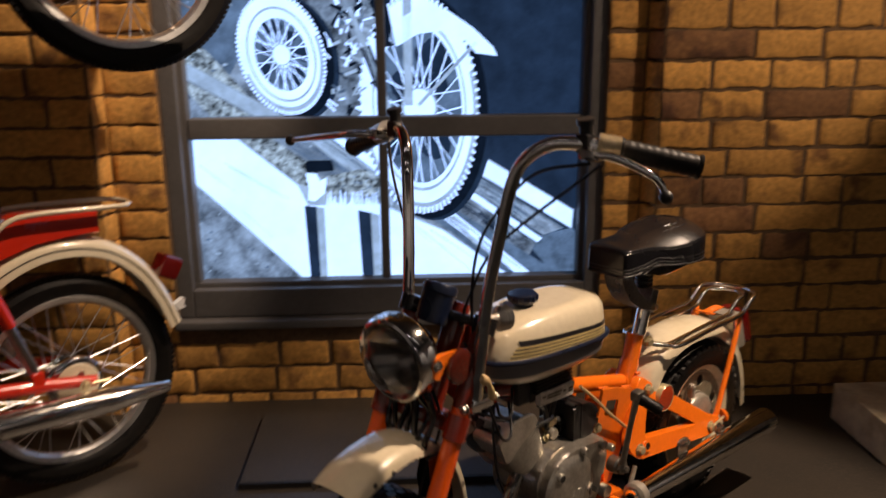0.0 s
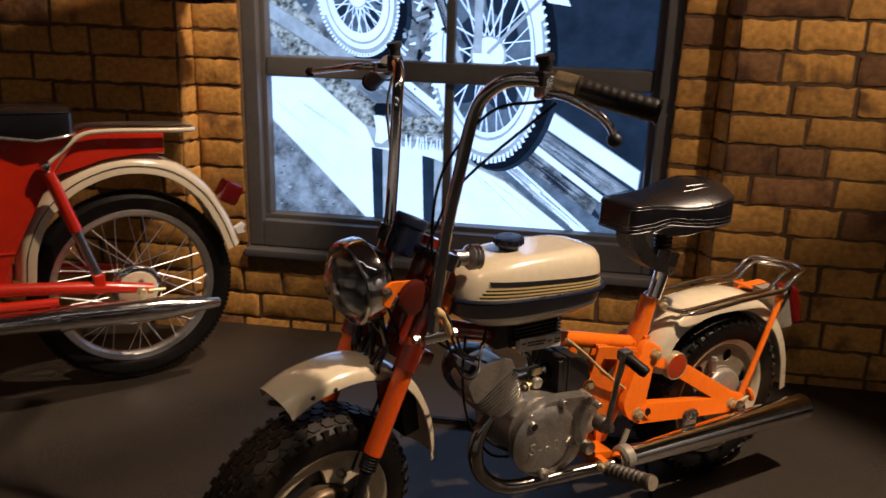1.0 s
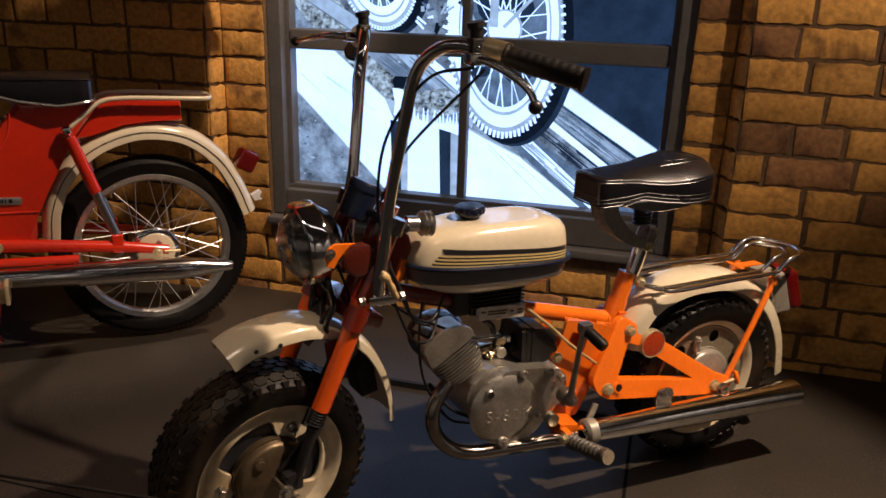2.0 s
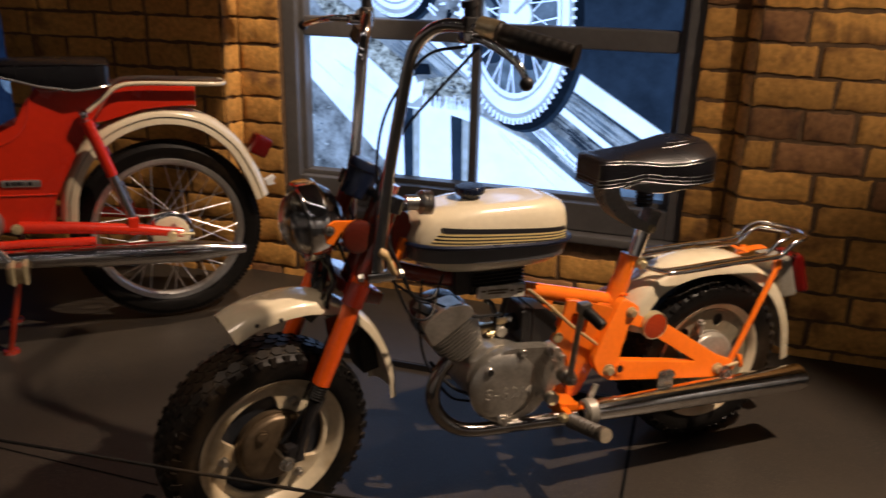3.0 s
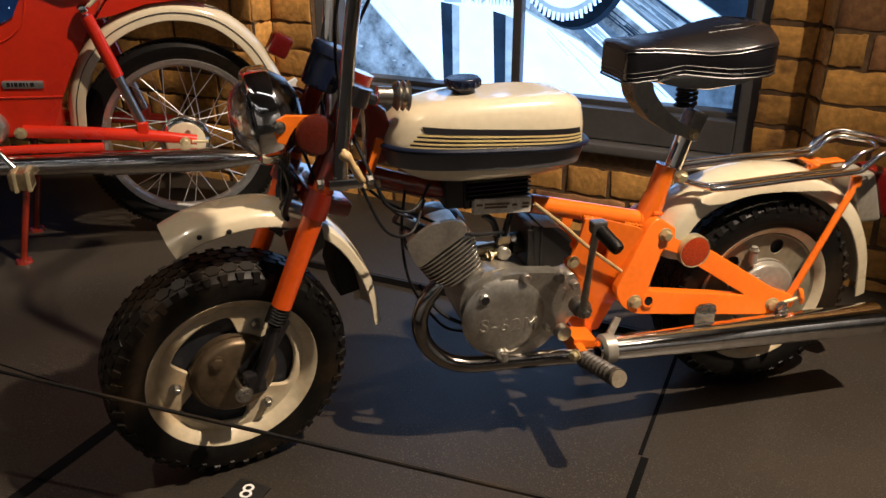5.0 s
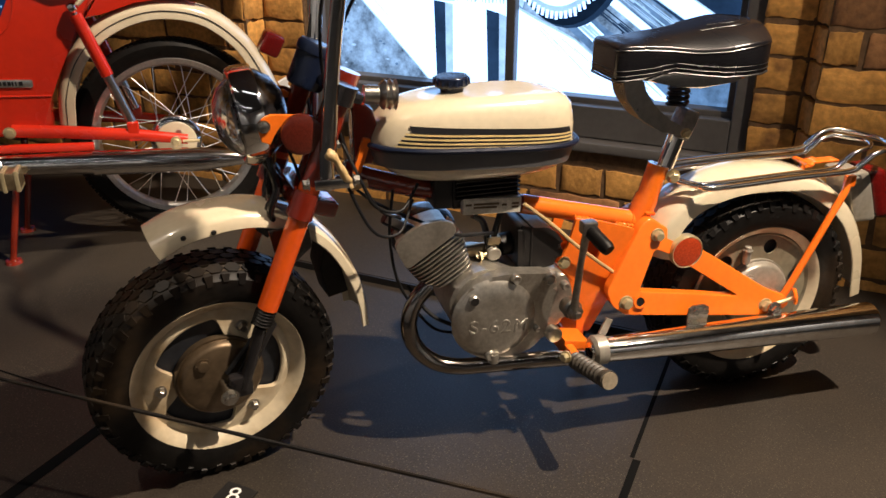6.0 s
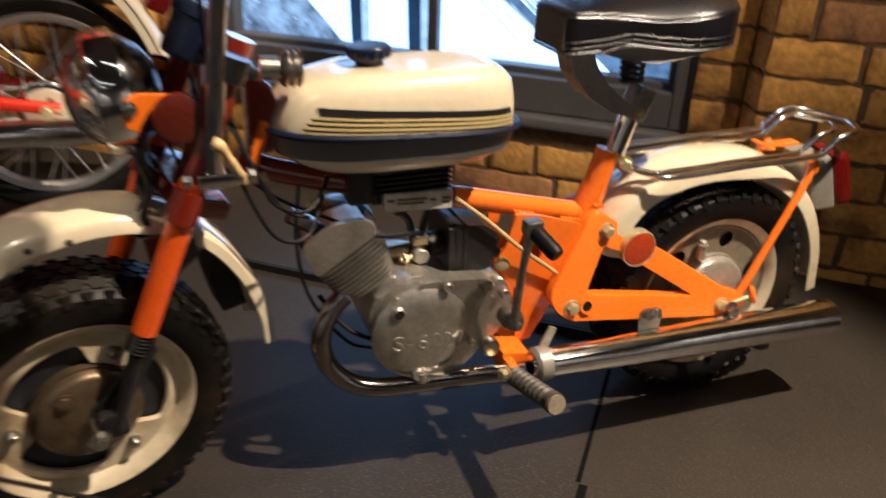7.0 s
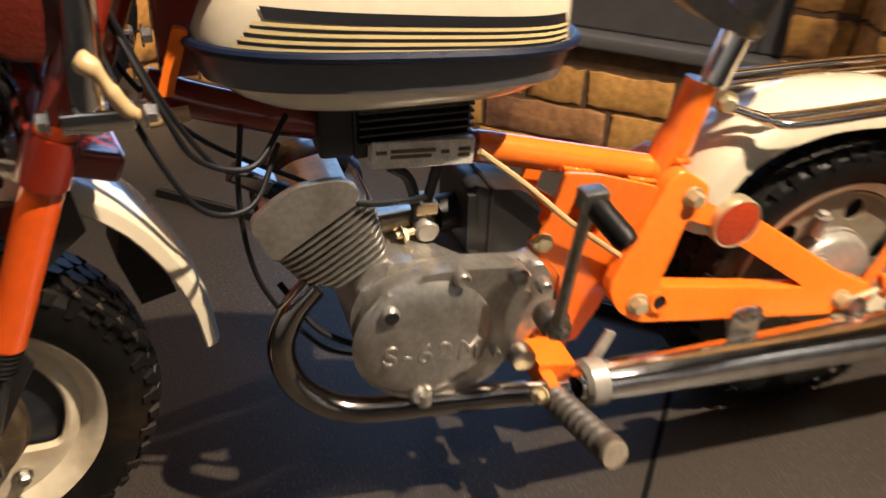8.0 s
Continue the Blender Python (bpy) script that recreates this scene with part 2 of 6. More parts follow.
def sweep(bm, pts, r, seg=10, loop=False):
    """A round tube of radius r (or one radius for each point) along pts."""
    pts = [Vector(a) for a in pts]
    n = len(pts)
    rad = r if isinstance(r, (list, tuple)) else [r] * n
    up = None
    rings = []
    for i, p in enumerate(pts):
        a = pts[i - 1] if i or loop else p
        b = pts[(i + 1) % n] if i < n - 1 or loop else p
        d = (b - a).normalized()
        if up is None:
            up = d.orthogonal().normalized()
        up = (up - d * up.dot(d)).normalized()
        side = d.cross(up)
        rings.append([bm.verts.new(p + rad[i] * (math.cos(2 * math.pi * k / seg) * up + math.sin(2 * math.pi * k / seg) * side)) for k in range(seg)])
    for i in range(n if loop else n - 1):
        a, b = rings[i], rings[(i + 1) % n]
        for k in range(seg):
            bm.faces.new((a[k], a[(k + 1) % seg], b[(k + 1) % seg], b[k]))
    if not loop:
        bm.faces.new(rings[0][::-1])
        bm.faces.new(rings[-1])
    return bm


def rod(bm, a, b, r, r2=None, seg=14):
    return sweep(bm, [a, b], [r, r if r2 is None else r2], seg)


def lathe(bm, profile, origin, axis, seg=32, closed=False):
    """Turns (radius, along) pairs about an axis. closed: the profile is a loop."""
    d = Vector(axis).normalized()
    u = d.orthogonal().normalized()
    w = d.cross(u)
    o = Vector(origin)
    rings = []
    for r, h in profile:
        if r < 1e-5:
            rings.append([bm.verts.new(o + d * h)])
        else:
            rings.append([bm.verts.new(o + d * h + r * (math.cos(2 * math.pi * k / seg) * u + math.sin(2 * math.pi * k / seg) * w)) for k in range(seg)])
    m = len(rings)
    for i in range(m if closed else m - 1):
        a, b = rings[i], rings[(i + 1) % m]
        for k in range(seg):
            j = (k + 1) % seg
            if len(a) == 1 and len(b) == 1:
                continue
            if len(a) == 1:
                bm.faces.new((a[0], b[j], b[k]))
            elif len(b) == 1:
                bm.faces.new((a[k], a[j], b[0]))
            else:
                bm.faces.new((a[k], a[j], b[j], b[k]))
    return bm


def block(bm, lo, hi, bevel=0.0, m=None, seg=2):
    lo, hi = Vector(lo), Vector(hi)
    got = bmesh.ops.create_cube(bm, size=1, matrix=Matrix.Translation((lo + hi) / 2) @ Matrix.Diagonal((*(hi - lo), 1)))
    vs = got["verts"]
    if bevel:
        es = list({e for v in vs for e in v.link_edges})
        r = bmesh.ops.bevel(bm, geom=es, offset=bevel, segments=seg, affect="EDGES", profile=0.5)
        vs = list({v for f in r["faces"] for v in f.verts} | {v for v in vs if v.is_valid})
    if m is not None:
        vs = [v for v in vs if v.is_valid]
        bmesh.ops.transform(bm, matrix=m, verts=vs)
    return bm


def slab(bm, outline, y0, y1, bevel=0.0):
    """An outline of (x, z) pairs, extruded across y."""
    a = [bm.verts.new((x, y0, z)) for x, z in outline]
    b = [bm.verts.new((x, y1, z)) for x, z in outline]
    n = len(a)
    fs = [bm.faces.new(a), bm.faces.new(b[::-1])]
    for i in range(n):
        fs.append(bm.faces.new((a[i], b[i], b[(i + 1) % n], a[(i + 1) % n])))
    if bevel:
        es = list({e for f in fs[:2] for e in f.edges})
        bmesh.ops.bevel(bm, geom=es, offset=bevel, segments=2, affect="EDGES", profile=0.5)
    return bm


def rounded(outline, r, n=4):
    """The outline with its corners rounded off."""
    out = []
    for i, p in enumerate(outline):
        p, a, b = Vector(p), Vector(outline[i - 1]), Vector(outline[(i + 1) % len(outline)])
        u, v = a - p, b - p
        d = min(r, u.length * 0.45, v.length * 0.45)
        e0, e1 = p + u.normalized() * d, p + v.normalized() * d
        for k in range(n + 1):
            f = k / n
            q = e0 * (1 - f) ** 2 + p * 2 * f * (1 - f) + e1 * f * f
            out.append((q.x, q.y))
    return out


def holed_plate(bm, outer, holes, y0, y1, bevel=0.0):
    """A plate in the x-z plane from y0 to y1, with holes cut through it."""
    edges = []
    for ring in [outer] + list(holes):
        vs = [bm.verts.new((x, y0, z)) for x, z in ring]
        edges += [bm.edges.new((vs[i], vs[(i + 1) % len(vs)])) for i in range(len(vs))]
    faces = [g for g in bmesh.ops.triangle_fill(bm, use_beauty=True, use_dissolve=False, edges=edges)["geom"] if isinstance(g, bmesh.types.BMFace)]
    got = bmesh.ops.extrude_face_region(bm, geom=faces)["geom"]
    for v in got:
        if isinstance(v, bmesh.types.BMVert):
            v.co.y = y1
    bmesh.ops.recalc_face_normals(bm, faces=bm.faces[:])
    if bevel:
        es = [e for e in bm.edges if len(e.link_faces) == 2 and e.calc_face_angle() > 0.9 and abs(e.verts[0].co.y - e.verts[1].co.y) < 1e-6]
        bmesh.ops.bevel(bm, geom=es, offset=bevel, segments=2, affect="EDGES", profile=0.5)
    return bm


def bolt(bm, p, axis, r=0.009, h=0.008):
    """A hexagon head on a washer."""
    lathe(bm, [(0, 0), (r * 1.35, 0), (r * 1.35, h * 0.25), (0, h * 0.25)], p, axis, 14)
    lathe(bm, [(0, h * 0.2), (r, h * 0.2), (r, h), (r * 0.8, h * 1.15), (0, h * 1.15)], p, axis, 6)
    return bm


def ring_sector(bm, c, r1, r2, a0, a1, y0, y1, n=8):
    """A flat piece of a disc round the y axis, between two radii and two angles."""
    def row(r, y):
        return [bm.verts.new((c[0] + r * math.cos(a0 + (a1 - a0) * i / n), y, c[2] + r * math.sin(a0 + (a1 - a0) * i / n))) for i in range(n + 1)]
    q = [row(r1, y0), row(r2, y0), row(r2, y1), row(r1, y1)]
    for k in range(4):
        a, b = q[k], q[(k + 1) % 4]
        for i in range(n):
            bm.faces.new((a[i], a[i + 1], b[i + 1], b[i]))
    bm.faces.new([x[0] for x in q])
    bm.faces.new([x[-1] for x in q][::-1])
    return bm


def mudguard(bm, path, width, drop, thick=0.002, n=10, drop_end=None):
    """A mudguard swept along (x, z) pairs: a rounded channel, open towards the wheel."""
    pts = curve_through([(x, 0, z) for x, z in path], 5)
    cx = sum(p.x for p in pts) / len(pts)
    cz = min(p.z for p in pts)
    rows = []
    for i, p in enumerate(pts):
        d = (pts[min(i + 1, len(pts) - 1)] - pts[max(i - 1, 0)]).normalized()
        out = Vector((-d.z, 0, d.x))
        if out.dot(p - Vector((cx, 0, cz))) < 0:
            out = -out
        outer, inner = [], []
        for k in range(n + 1):
            a = math.pi * k / n
            y = -math.cos(a) * width / 2
            h = (math.sin(a) ** 0.55 - 1) * (drop + ((drop_end or drop) - drop) * i / (len(pts) - 1))
            outer.append(bm.verts.new(p + Vector((0, y, 0)) + out * h))
            yi = y * (1 - 2 * thick / width)
            inner.append(bm.verts.new(p + Vector((0, yi, 0)) + out * (h - thick)))
        rows.append(outer + inner[::-1])
    m = len(rows[0])
    for a, b in zip(rows, rows[1:]):
        for k in range(m):
            bm.faces.new((a[k], a[(k + 1) % m], b[(k + 1) % m], b[k]))
    for r, flip in ((rows[0], 1), (rows[-1], 0)):
        h = m // 2
        for k in range(h - 1):
            f = (r[k], r[k + 1], r[m - 2 - k], r[m - 1 - k])
            bm.faces.new(f if flip else f[::-1])
    return bm

# ---- structure ----
FRONT, RECESS, PANE = 3.24, 3.32, 3.42      # depths of brick face, window bay and lit picture
BAY = (-0.455, 1.40)                        # edges of the window bay at the face
BAY_IN = (-0.435, 1.365)                    # its edges at the back
WIN = (-0.19, 1.167, 0.435, 0.945, 1.017, 1.56)  # panes: x, x, lower z, z, upper z, z
MULLION = 0.473
SIDE_WIN = -1.475                           # edge of the next window's opening
TOP = 2.9


def structure(name, bm, mat, label, category, smooth=0):
    return tagged(part(name, bm, mat, None, "", smooth), label, category, kind="structure")


floor = structure("floor", block(bmesh.new(), (-4, -3, -0.12), (5, 3.6, 0)), FLOOR, "dark grey painted stage floor, dusty and scuffed", "floor")
structure("ceiling", block(bmesh.new(), (-4, -3, 2.9), (5, 3.6, 3.0)), DARK_WALL, "black exhibition hall ceiling", "ceiling")
# unseen walls, kept pale to give the chrome something bright to mirror
structure("wall_south", block(bmesh.new(), (-4, -3.1, 0), (5, -3, 2.9)), HALL_WALL, "pale grey hall wall behind the visitors", "wall")
structure("wall_east", block(bmesh.new(), (5, -3.1, 0), (5.1, 3.6, 2.9)), HALL_WALL, "pale grey side wall of the hall", "wall")
structure("wall_west", block(bmesh.new(), (-4.1, -3.1, 0), (-4, 3.6, 2.9)), HALL_WALL, "pale grey side wall of the hall", "wall")

# the brick wall: a mortar core with openings, on which every brick sits
bm = bmesh.new()
MB = 0.0055  # mortar lies this far behind the brick faces
block(bm, (BAY[1], FRONT + MB, 0), (5, 3.6, TOP))
block(bm, (SIDE_WIN, FRONT + MB, 0), (BAY[0], 3.6, TOP))
block(bm, (-4, FRONT + MB, 0), (SIDE_WIN - 1.8, 3.6, TOP))
block(bm, (SIDE_WIN - 1.8, FRONT + MB, 0), (SIDE_WIN, 3.6, 0.27))
block(bm, (SIDE_WIN - 1.8, FRONT + MB, 1.75), (SIDE_WIN, 3.6, TOP))
block(bm, (BAY[0], RECESS + MB, 0), (WIN[0] - 0.075, 3.6, TOP))
block(bm, (WIN[1] + 0.07, RECESS + MB, 0), (BAY[1], 3.6, TOP))
block(bm, (WIN[0] - 0.075, RECESS + MB, 0), (WIN[1] + 0.07, 3.6, 0.29))
block(bm, (WIN[0] - 0.075, RECESS + MB, WIN[5] + 0.1), (WIN[1] + 0.07, 3.6, TOP))
wall_north = structure("wall_north", bm, MORTAR, "yellow-brown brick wall with dark recessed joints and window bay", "wall")


def window_unit(name, x0, x1, zs, mull, label):
    """Grey timber frame with stepped mouldings, rail, mullion, sill and back-lit panes."""
    z0, z1, z2, z3 = zs
    bm = bmesh.new()
    w = 0.075
    yf = 3.345
    for a, b, c, d in ((x0 - w, x0 - 0.02, z0 - 0.12, z3 + w), (x1 + 0.02, x1 + w, z0 - 0.12, z3 + w)):
        block(bm, (a, yf, c), (b, PANE + 0.03, d), 0.006)
    block(bm, (x0 - 0.02, yf, z0 - 0.12), (x1 + 0.02, PANE + 0.03, z0 - 0.018), 0.006)
    block(bm, (x0 - 0.02, yf, z3 + 0.018), (x1 + 0.02, PANE + 0.03, z3 + w), 0.006)
    for a, b, c, d in ((x0 - 0.022, x0, z0, z3), (x1, x1 + 0.022, z0, z3)):
        block(bm, (a, yf + 0.035, c), (b, PANE + 0.02, d), 0.004)
    block(bm, (x0 - 0.022, yf + 0.035, z0 - 0.02), (x1 + 0.022, PANE + 0.02, z0), 0.004)
    block(bm, (x0 - 0.022, yf + 0.035, z3), (x1 + 0.022, PANE + 0.02, z3 + 0.02), 0.004)
    frame_ob = structure(name, bm, FRAME_GREY, label, "window", 30)
    part("window_rail", block(bmesh.new(), (x0, yf + 0.03, z1), (x1, PANE + 0.02, z2), 0.008), FRAME_GREY, frame_ob)
    if mull is not None:
        part("window_mullion", block(bmesh.new(), (mull - 0.016, yf + 0.05, z0), (mull + 0.016, PANE + 0.015, z1), 0.006), FRAME_GREY, frame_ob)
        part("window_mullion", block(bmesh.new(), (mull - 0.016, yf + 0.05, z2), (mull + 0.016, PANE + 0.015, z3), 0.006), FRAME_GREY, frame_ob)
    bm = bmesh.new()
    block(bm, (x0 - w - 0.01, yf - 0.045, z0 - 0.155), (x1 + w + 0.01, PANE, z0 - 0.122), 0.008)
    block(bm, (x0 - w + 0.01, yf - 0.012, z0 - 0.18), (x1 + w - 0.01, PANE, z0 - 0.156), 0.004)
    part("window_sill", bm, FRAME_GREY, frame_ob)
    return frame_ob


window_1 = window_unit("window_1", WIN[0], WIN[1], WIN[2:], MULLION, "grey wooden window frame holding a back-lit photograph")
window_2 = window_unit("window_2", SIDE_WIN - 1.55, SIDE_WIN - 0.09, (0.435, 0.98, 1.05, 1.56), None, "grey wooden window frame with a dark blue lit picture")

# ---- the lit photograph: flat prints behind the panes, in thin layers ----
PHOTO = {
    "white": glow("print_white", (0.43, 0.70, 1.2), 2.1, 0.3, 6, 0.74),
    "pale": glow("print_pale", (0.42, 0.66, 1.0), 1.05, 0.24, 16, 0.5),
    "mid": glow("print_mid", (0.15, 0.28, 0.50), 0.9, 0.2, 18, 0.35),
    "mud": glow("print_mud", (0.34, 0.54, 0.84), 0.9, 0.26, 10, 0.16),
    "soil": glow("print_soil", (0.36, 0.56, 0.86), 0.85, 0.17, 15, 0.10),
    "scree": glow("print_scree", (0.52, 0.76, 1.0), 0.9, 0.12, 45, 0.06),
    "dark": glow("print_dark", (0.022, 0.052, 0.118), 0.9, 0.25, 9, 0.35),
    "navy": glow("print_navy", (0.010, 0.026, 0.075), 0.9, 0.25, 8, 0.3),
    "black": glow("print_black", (0.006, 0.014, 0.032), 1.0, 0.25, 20, 0.5),
}


def grown(poly, d):
    """The same outline, pushed outwards by d."""
    area = sum(p[0] * q[1] - q[0] * p[1] for p, q in zip(poly, poly[1:] + poly[:1]))
    sign = 1 if area > 0 else -1
    out = []
    for i, p in enumerate(poly):
        o, q = Vector(poly[i - 1]), Vector(poly[(i + 1) % len(poly)])
        n = Vector((0, 0))
        for e in ((Vector(p) - o), (q - Vector(p))):
            if e.length > 1e-6:
                e.normalize()
                n += Vector((e.y, -e.x))
        n = n.normalized() * sign if n.length > 1e-6 else n
        out.append((p[0] + n.x * d, p[1] + n.y * d))
    return out


def print_shape(name, polys, tone, layer, parent):
    """Flat shapes of one tone, printed on the picture; layer sets which lies on top."""
    y = PANE + 0.012 - 0.0005 * layer
    groups = [[p] for p in polys] if len(polys) < 8 else [polys]
    for group in groups:
        bm = bmesh.new()
        for poly in group:
            bm.faces.new([bm.verts.new((x, y, z)) for x, z in poly])
        bmesh.ops.triangulate(bm, faces=bm.faces[:])
        ob = part(name, bm, PHOTO[tone], parent, "", 0)
        if len(group) > 1:
            tagged(ob, kind="stuff")
    return ob


def ellipse(cx, cz, rx, rz, a0=0, a1=360, n=40, tilt=0.0):
    out = []
    for i in range(n + 1):
        a = radians(a0 + (a1 - a0) * i / n)
        x, z = rx * math.cos(a), rz * math.sin(a)
        out.append((cx + x + tilt * z, cz + z))
    return out


def band(cx, cz, rx, rz, w, a0=0, a1=360, n=40, tilt=0.0):
    o, i = ellipse(cx, cz, rx, rz, a0, a1, n, tilt), ellipse(cx, cz, rx - w, rz - w * rz / rx, a0, a1, n, tilt)
    return [(o[k], o[k + 1], i[k + 1], i[k]) for k in range(n)]


def stroke(a, b, w0, w1=None):
    w1 = w0 if w1 is None else w1
    d = Vector((b[0] - a[0], b[1] - a[1])).normalized()
    nx, nz = -d.y, d.x
    return ((a[0] + nx * w0 / 2, a[1] + nz * w0 / 2), (b[0] + nx * w1 / 2, b[1] + nz * w1 / 2), (b[0] - nx * w1 / 2, b[1] - nz * w1 / 2), (a[0] - nx * w0 / 2, a[1] - nz * w0 / 2))


x0, x1, z0, _, _, z3 = WIN
photo = tagged(part("lightbox_photo", block(bmesh.new(), (x0 - 0.03, PANE + 0.0125, z0 - 0.03), (x1 + 0.03, PANE + 0.03, z3 + 0.03)), PHOTO["dark"], None, "", 0),
               "back-lit black-and-white photograph of motorcycle wheels and planks in the window", "photograph")
rng = random.Random(4)
# muddy ground, planks and beams; each pale shape has a softer rim under it


def soft_print(name, polys, tone, layer, rim_tone="pale", d=0.005):
    print_shape(name, [grown(list(p), d) for p in polys], rim_tone, layer - 0.5, photo)
    print_shape(name, polys, tone, layer, photo)


def grain_lines(a, b, c, d, count, tone, layer, wide):
    """Lines along a plank, from the edge a-c to the edge b-d."""
    out = []
    for _ in range(count):
        f, g0 = rng.random(), rng.uniform(0, 0.5)
        g1 = min(1.0, g0 + rng.uniform(0.25, 0.6))
        p, q = Vector(a).lerp(Vector(c), f), Vector(b).lerp(Vector(d), f)
        u, v = p.lerp(q, g0), p.lerp(q, g1)
        out.append(stroke((u.x, u.y), (v.x, v.y), wide * rng.uniform(0.5, 1.3), wide * 0.4))
    print_shape("grain_print", out, tone, layer, photo)


print_shape("ground_print", [((x0, z0), (x0, z3), (0.35, z3), (0.62, 0.95), (1.0, z0))], "soil", 1, photo)
print_shape("ground_print", [((x0, z3), (0.05, z3), (0.05, 1.32), (-0.05, 1.15), (x0, 1.08))], "mid", 2, photo)
print_shape("ground_print", [((x0, 1.32), (-0.02, 1.13), (0.06, 1.02), (-0.12, 1.02), (x0, 1.10))], "scree", 2.2, photo)
print_shape("ground_print", [((-0.03, 0.945), (0.10, 0.945), (0.24, 0.83), (0.20, 0.74))], "scree", 3, photo)
print_shape("ground_print", [((x0, 0.80), (-0.03, 0.645), (0.175, z0), (x0, z0))], "soil", 1.6, photo)
soft_print("plank_print", [((x0, 1.20), (x0, 1.145), (0.03, 1.02), (0.13, 1.02))], "pale", 3, "mud")
soft_print("plank_print", [((0.08, 0.945), (0.16, 0.945), (0.47, 0.735), (0.42, 0.70))], "mud", 3.2, "mid")
soft_print("plank_print", [((0.20, 0.945), (0.272, 0.945), (0.52, 0.76), (0.50, 0.69))], "pale", 3.4, "mid")
soft_print("plank_print", [((0.285, 0.945), (0.325, 0.945), (0.50, 0.82), (0.50, 0.775))], "white", 3.6, "mid", 0.007)
grain_lines((0.10, 0.94), (0.43, 0.72), (0.27, 0.94), (0.50, 0.77), 26, "mid", 3.8, 0.0035)
soft_print("plank_print", [((x0, 0.785), (x0, 0.94), (-0.035, 0.94), (0.165, 0.775), (0.20, 0.70), (0.46, 0.70), (0.53, 0.665), (0.68, 0.60), (0.91, z0), (0.166, z0), (-0.03, 0.63))], "white", 4.4)
grain_lines((0.53, 0.655), (0.76, z0), (0.66, 0.60), (0.90, z0), 7, "pale", 4.6, 0.0025)
grain_lines((x0, 0.80), (0.15, z0), (x0, 0.93), (0.18, 0.72), 4, "pale", 4.6, 0.002)
print_shape("post_print", [((0.186, 0.700), (0.228, 0.695), (0.232, z0), (0.196, z0)), ((0.376, 0.680), (0.421, 0.67), (0.426, z0), (0.386, z0))], "dark", 5, photo)
print_shape("post_print", [((0.228, 0.695), (0.256, 0.69), (0.258, z0), (0.232, z0)), ((0.421, 0.67), (0.452, 0.66), (0.456, z0), (0.426, z0))], "pale", 5, photo)
soft_print("beam_print", [((0.80, 0.862), (0.83, 0.862), (1.155, 0.665), (1.152, 0.60), (0.79, 0.82))], "white", 3.4)
soft_print("beam_print", [((0.775, 0.815), (0.79, 0.805), (1.12, 0.60), (1.05, 0.575), (0.755, 0.77))], "soil", 3, "mid")
grain_lines((0.775, 0.81), (1.10, 0.60), (0.755, 0.775), (1.05, 0.578), 20, "pale", 3.2, 0.004)
grain_lines((0.775, 0.81), (1.10, 0.60), (0.755, 0.775), (1.05, 0.578), 12, "mid", 3.3, 0.004)
soft_print("beam_print", [((0.745, 0.765), (0.757, 0.762), (1.045, 0.562), (1.028, 0.548), (0.735, 0.748))], "white", 3.2, "pale", 0.003)
print_shape("ground_print", [((0.72, 0.74), (1.02, 0.545), (1.0, 0.50), (0.72, 0.68))], "soil", 2.6, photo)
grain_lines((0.73, 0.73), (1.0, 0.55), (0.73, 0.69), (0.98, 0.51), 12, "dark", 2.8, 0.005)
soft_print("beam_print", [((0.665, 0.69), (0.69, 0.69), (1.0, z0), (0.945, z0), (0.64, 0.655))], "white", 3.2)
print_shape("beam_print", [((0.635, 0.652), (0.652, 0.668), (0.945, z0), (0.905, z0))], "mid", 3.4, photo)
grain_lines((0.68, 0.685), (1.0, z0), (0.65, 0.66), (0.95, z0), 10, "pale", 3.6, 0.008)
print_shape("beam_print", [((0.69, 0.69), (0.705, 0.69), (1.07, 0.455), (1.08, z0), (1.005, z0))], "mid", 2.9, photo)
print_shape("ground_print", [((1.155, 0.60), (x1, 0.585), (x1, z0), (1.08, z0), (0.98, 0.56))], "mid", 2, photo)
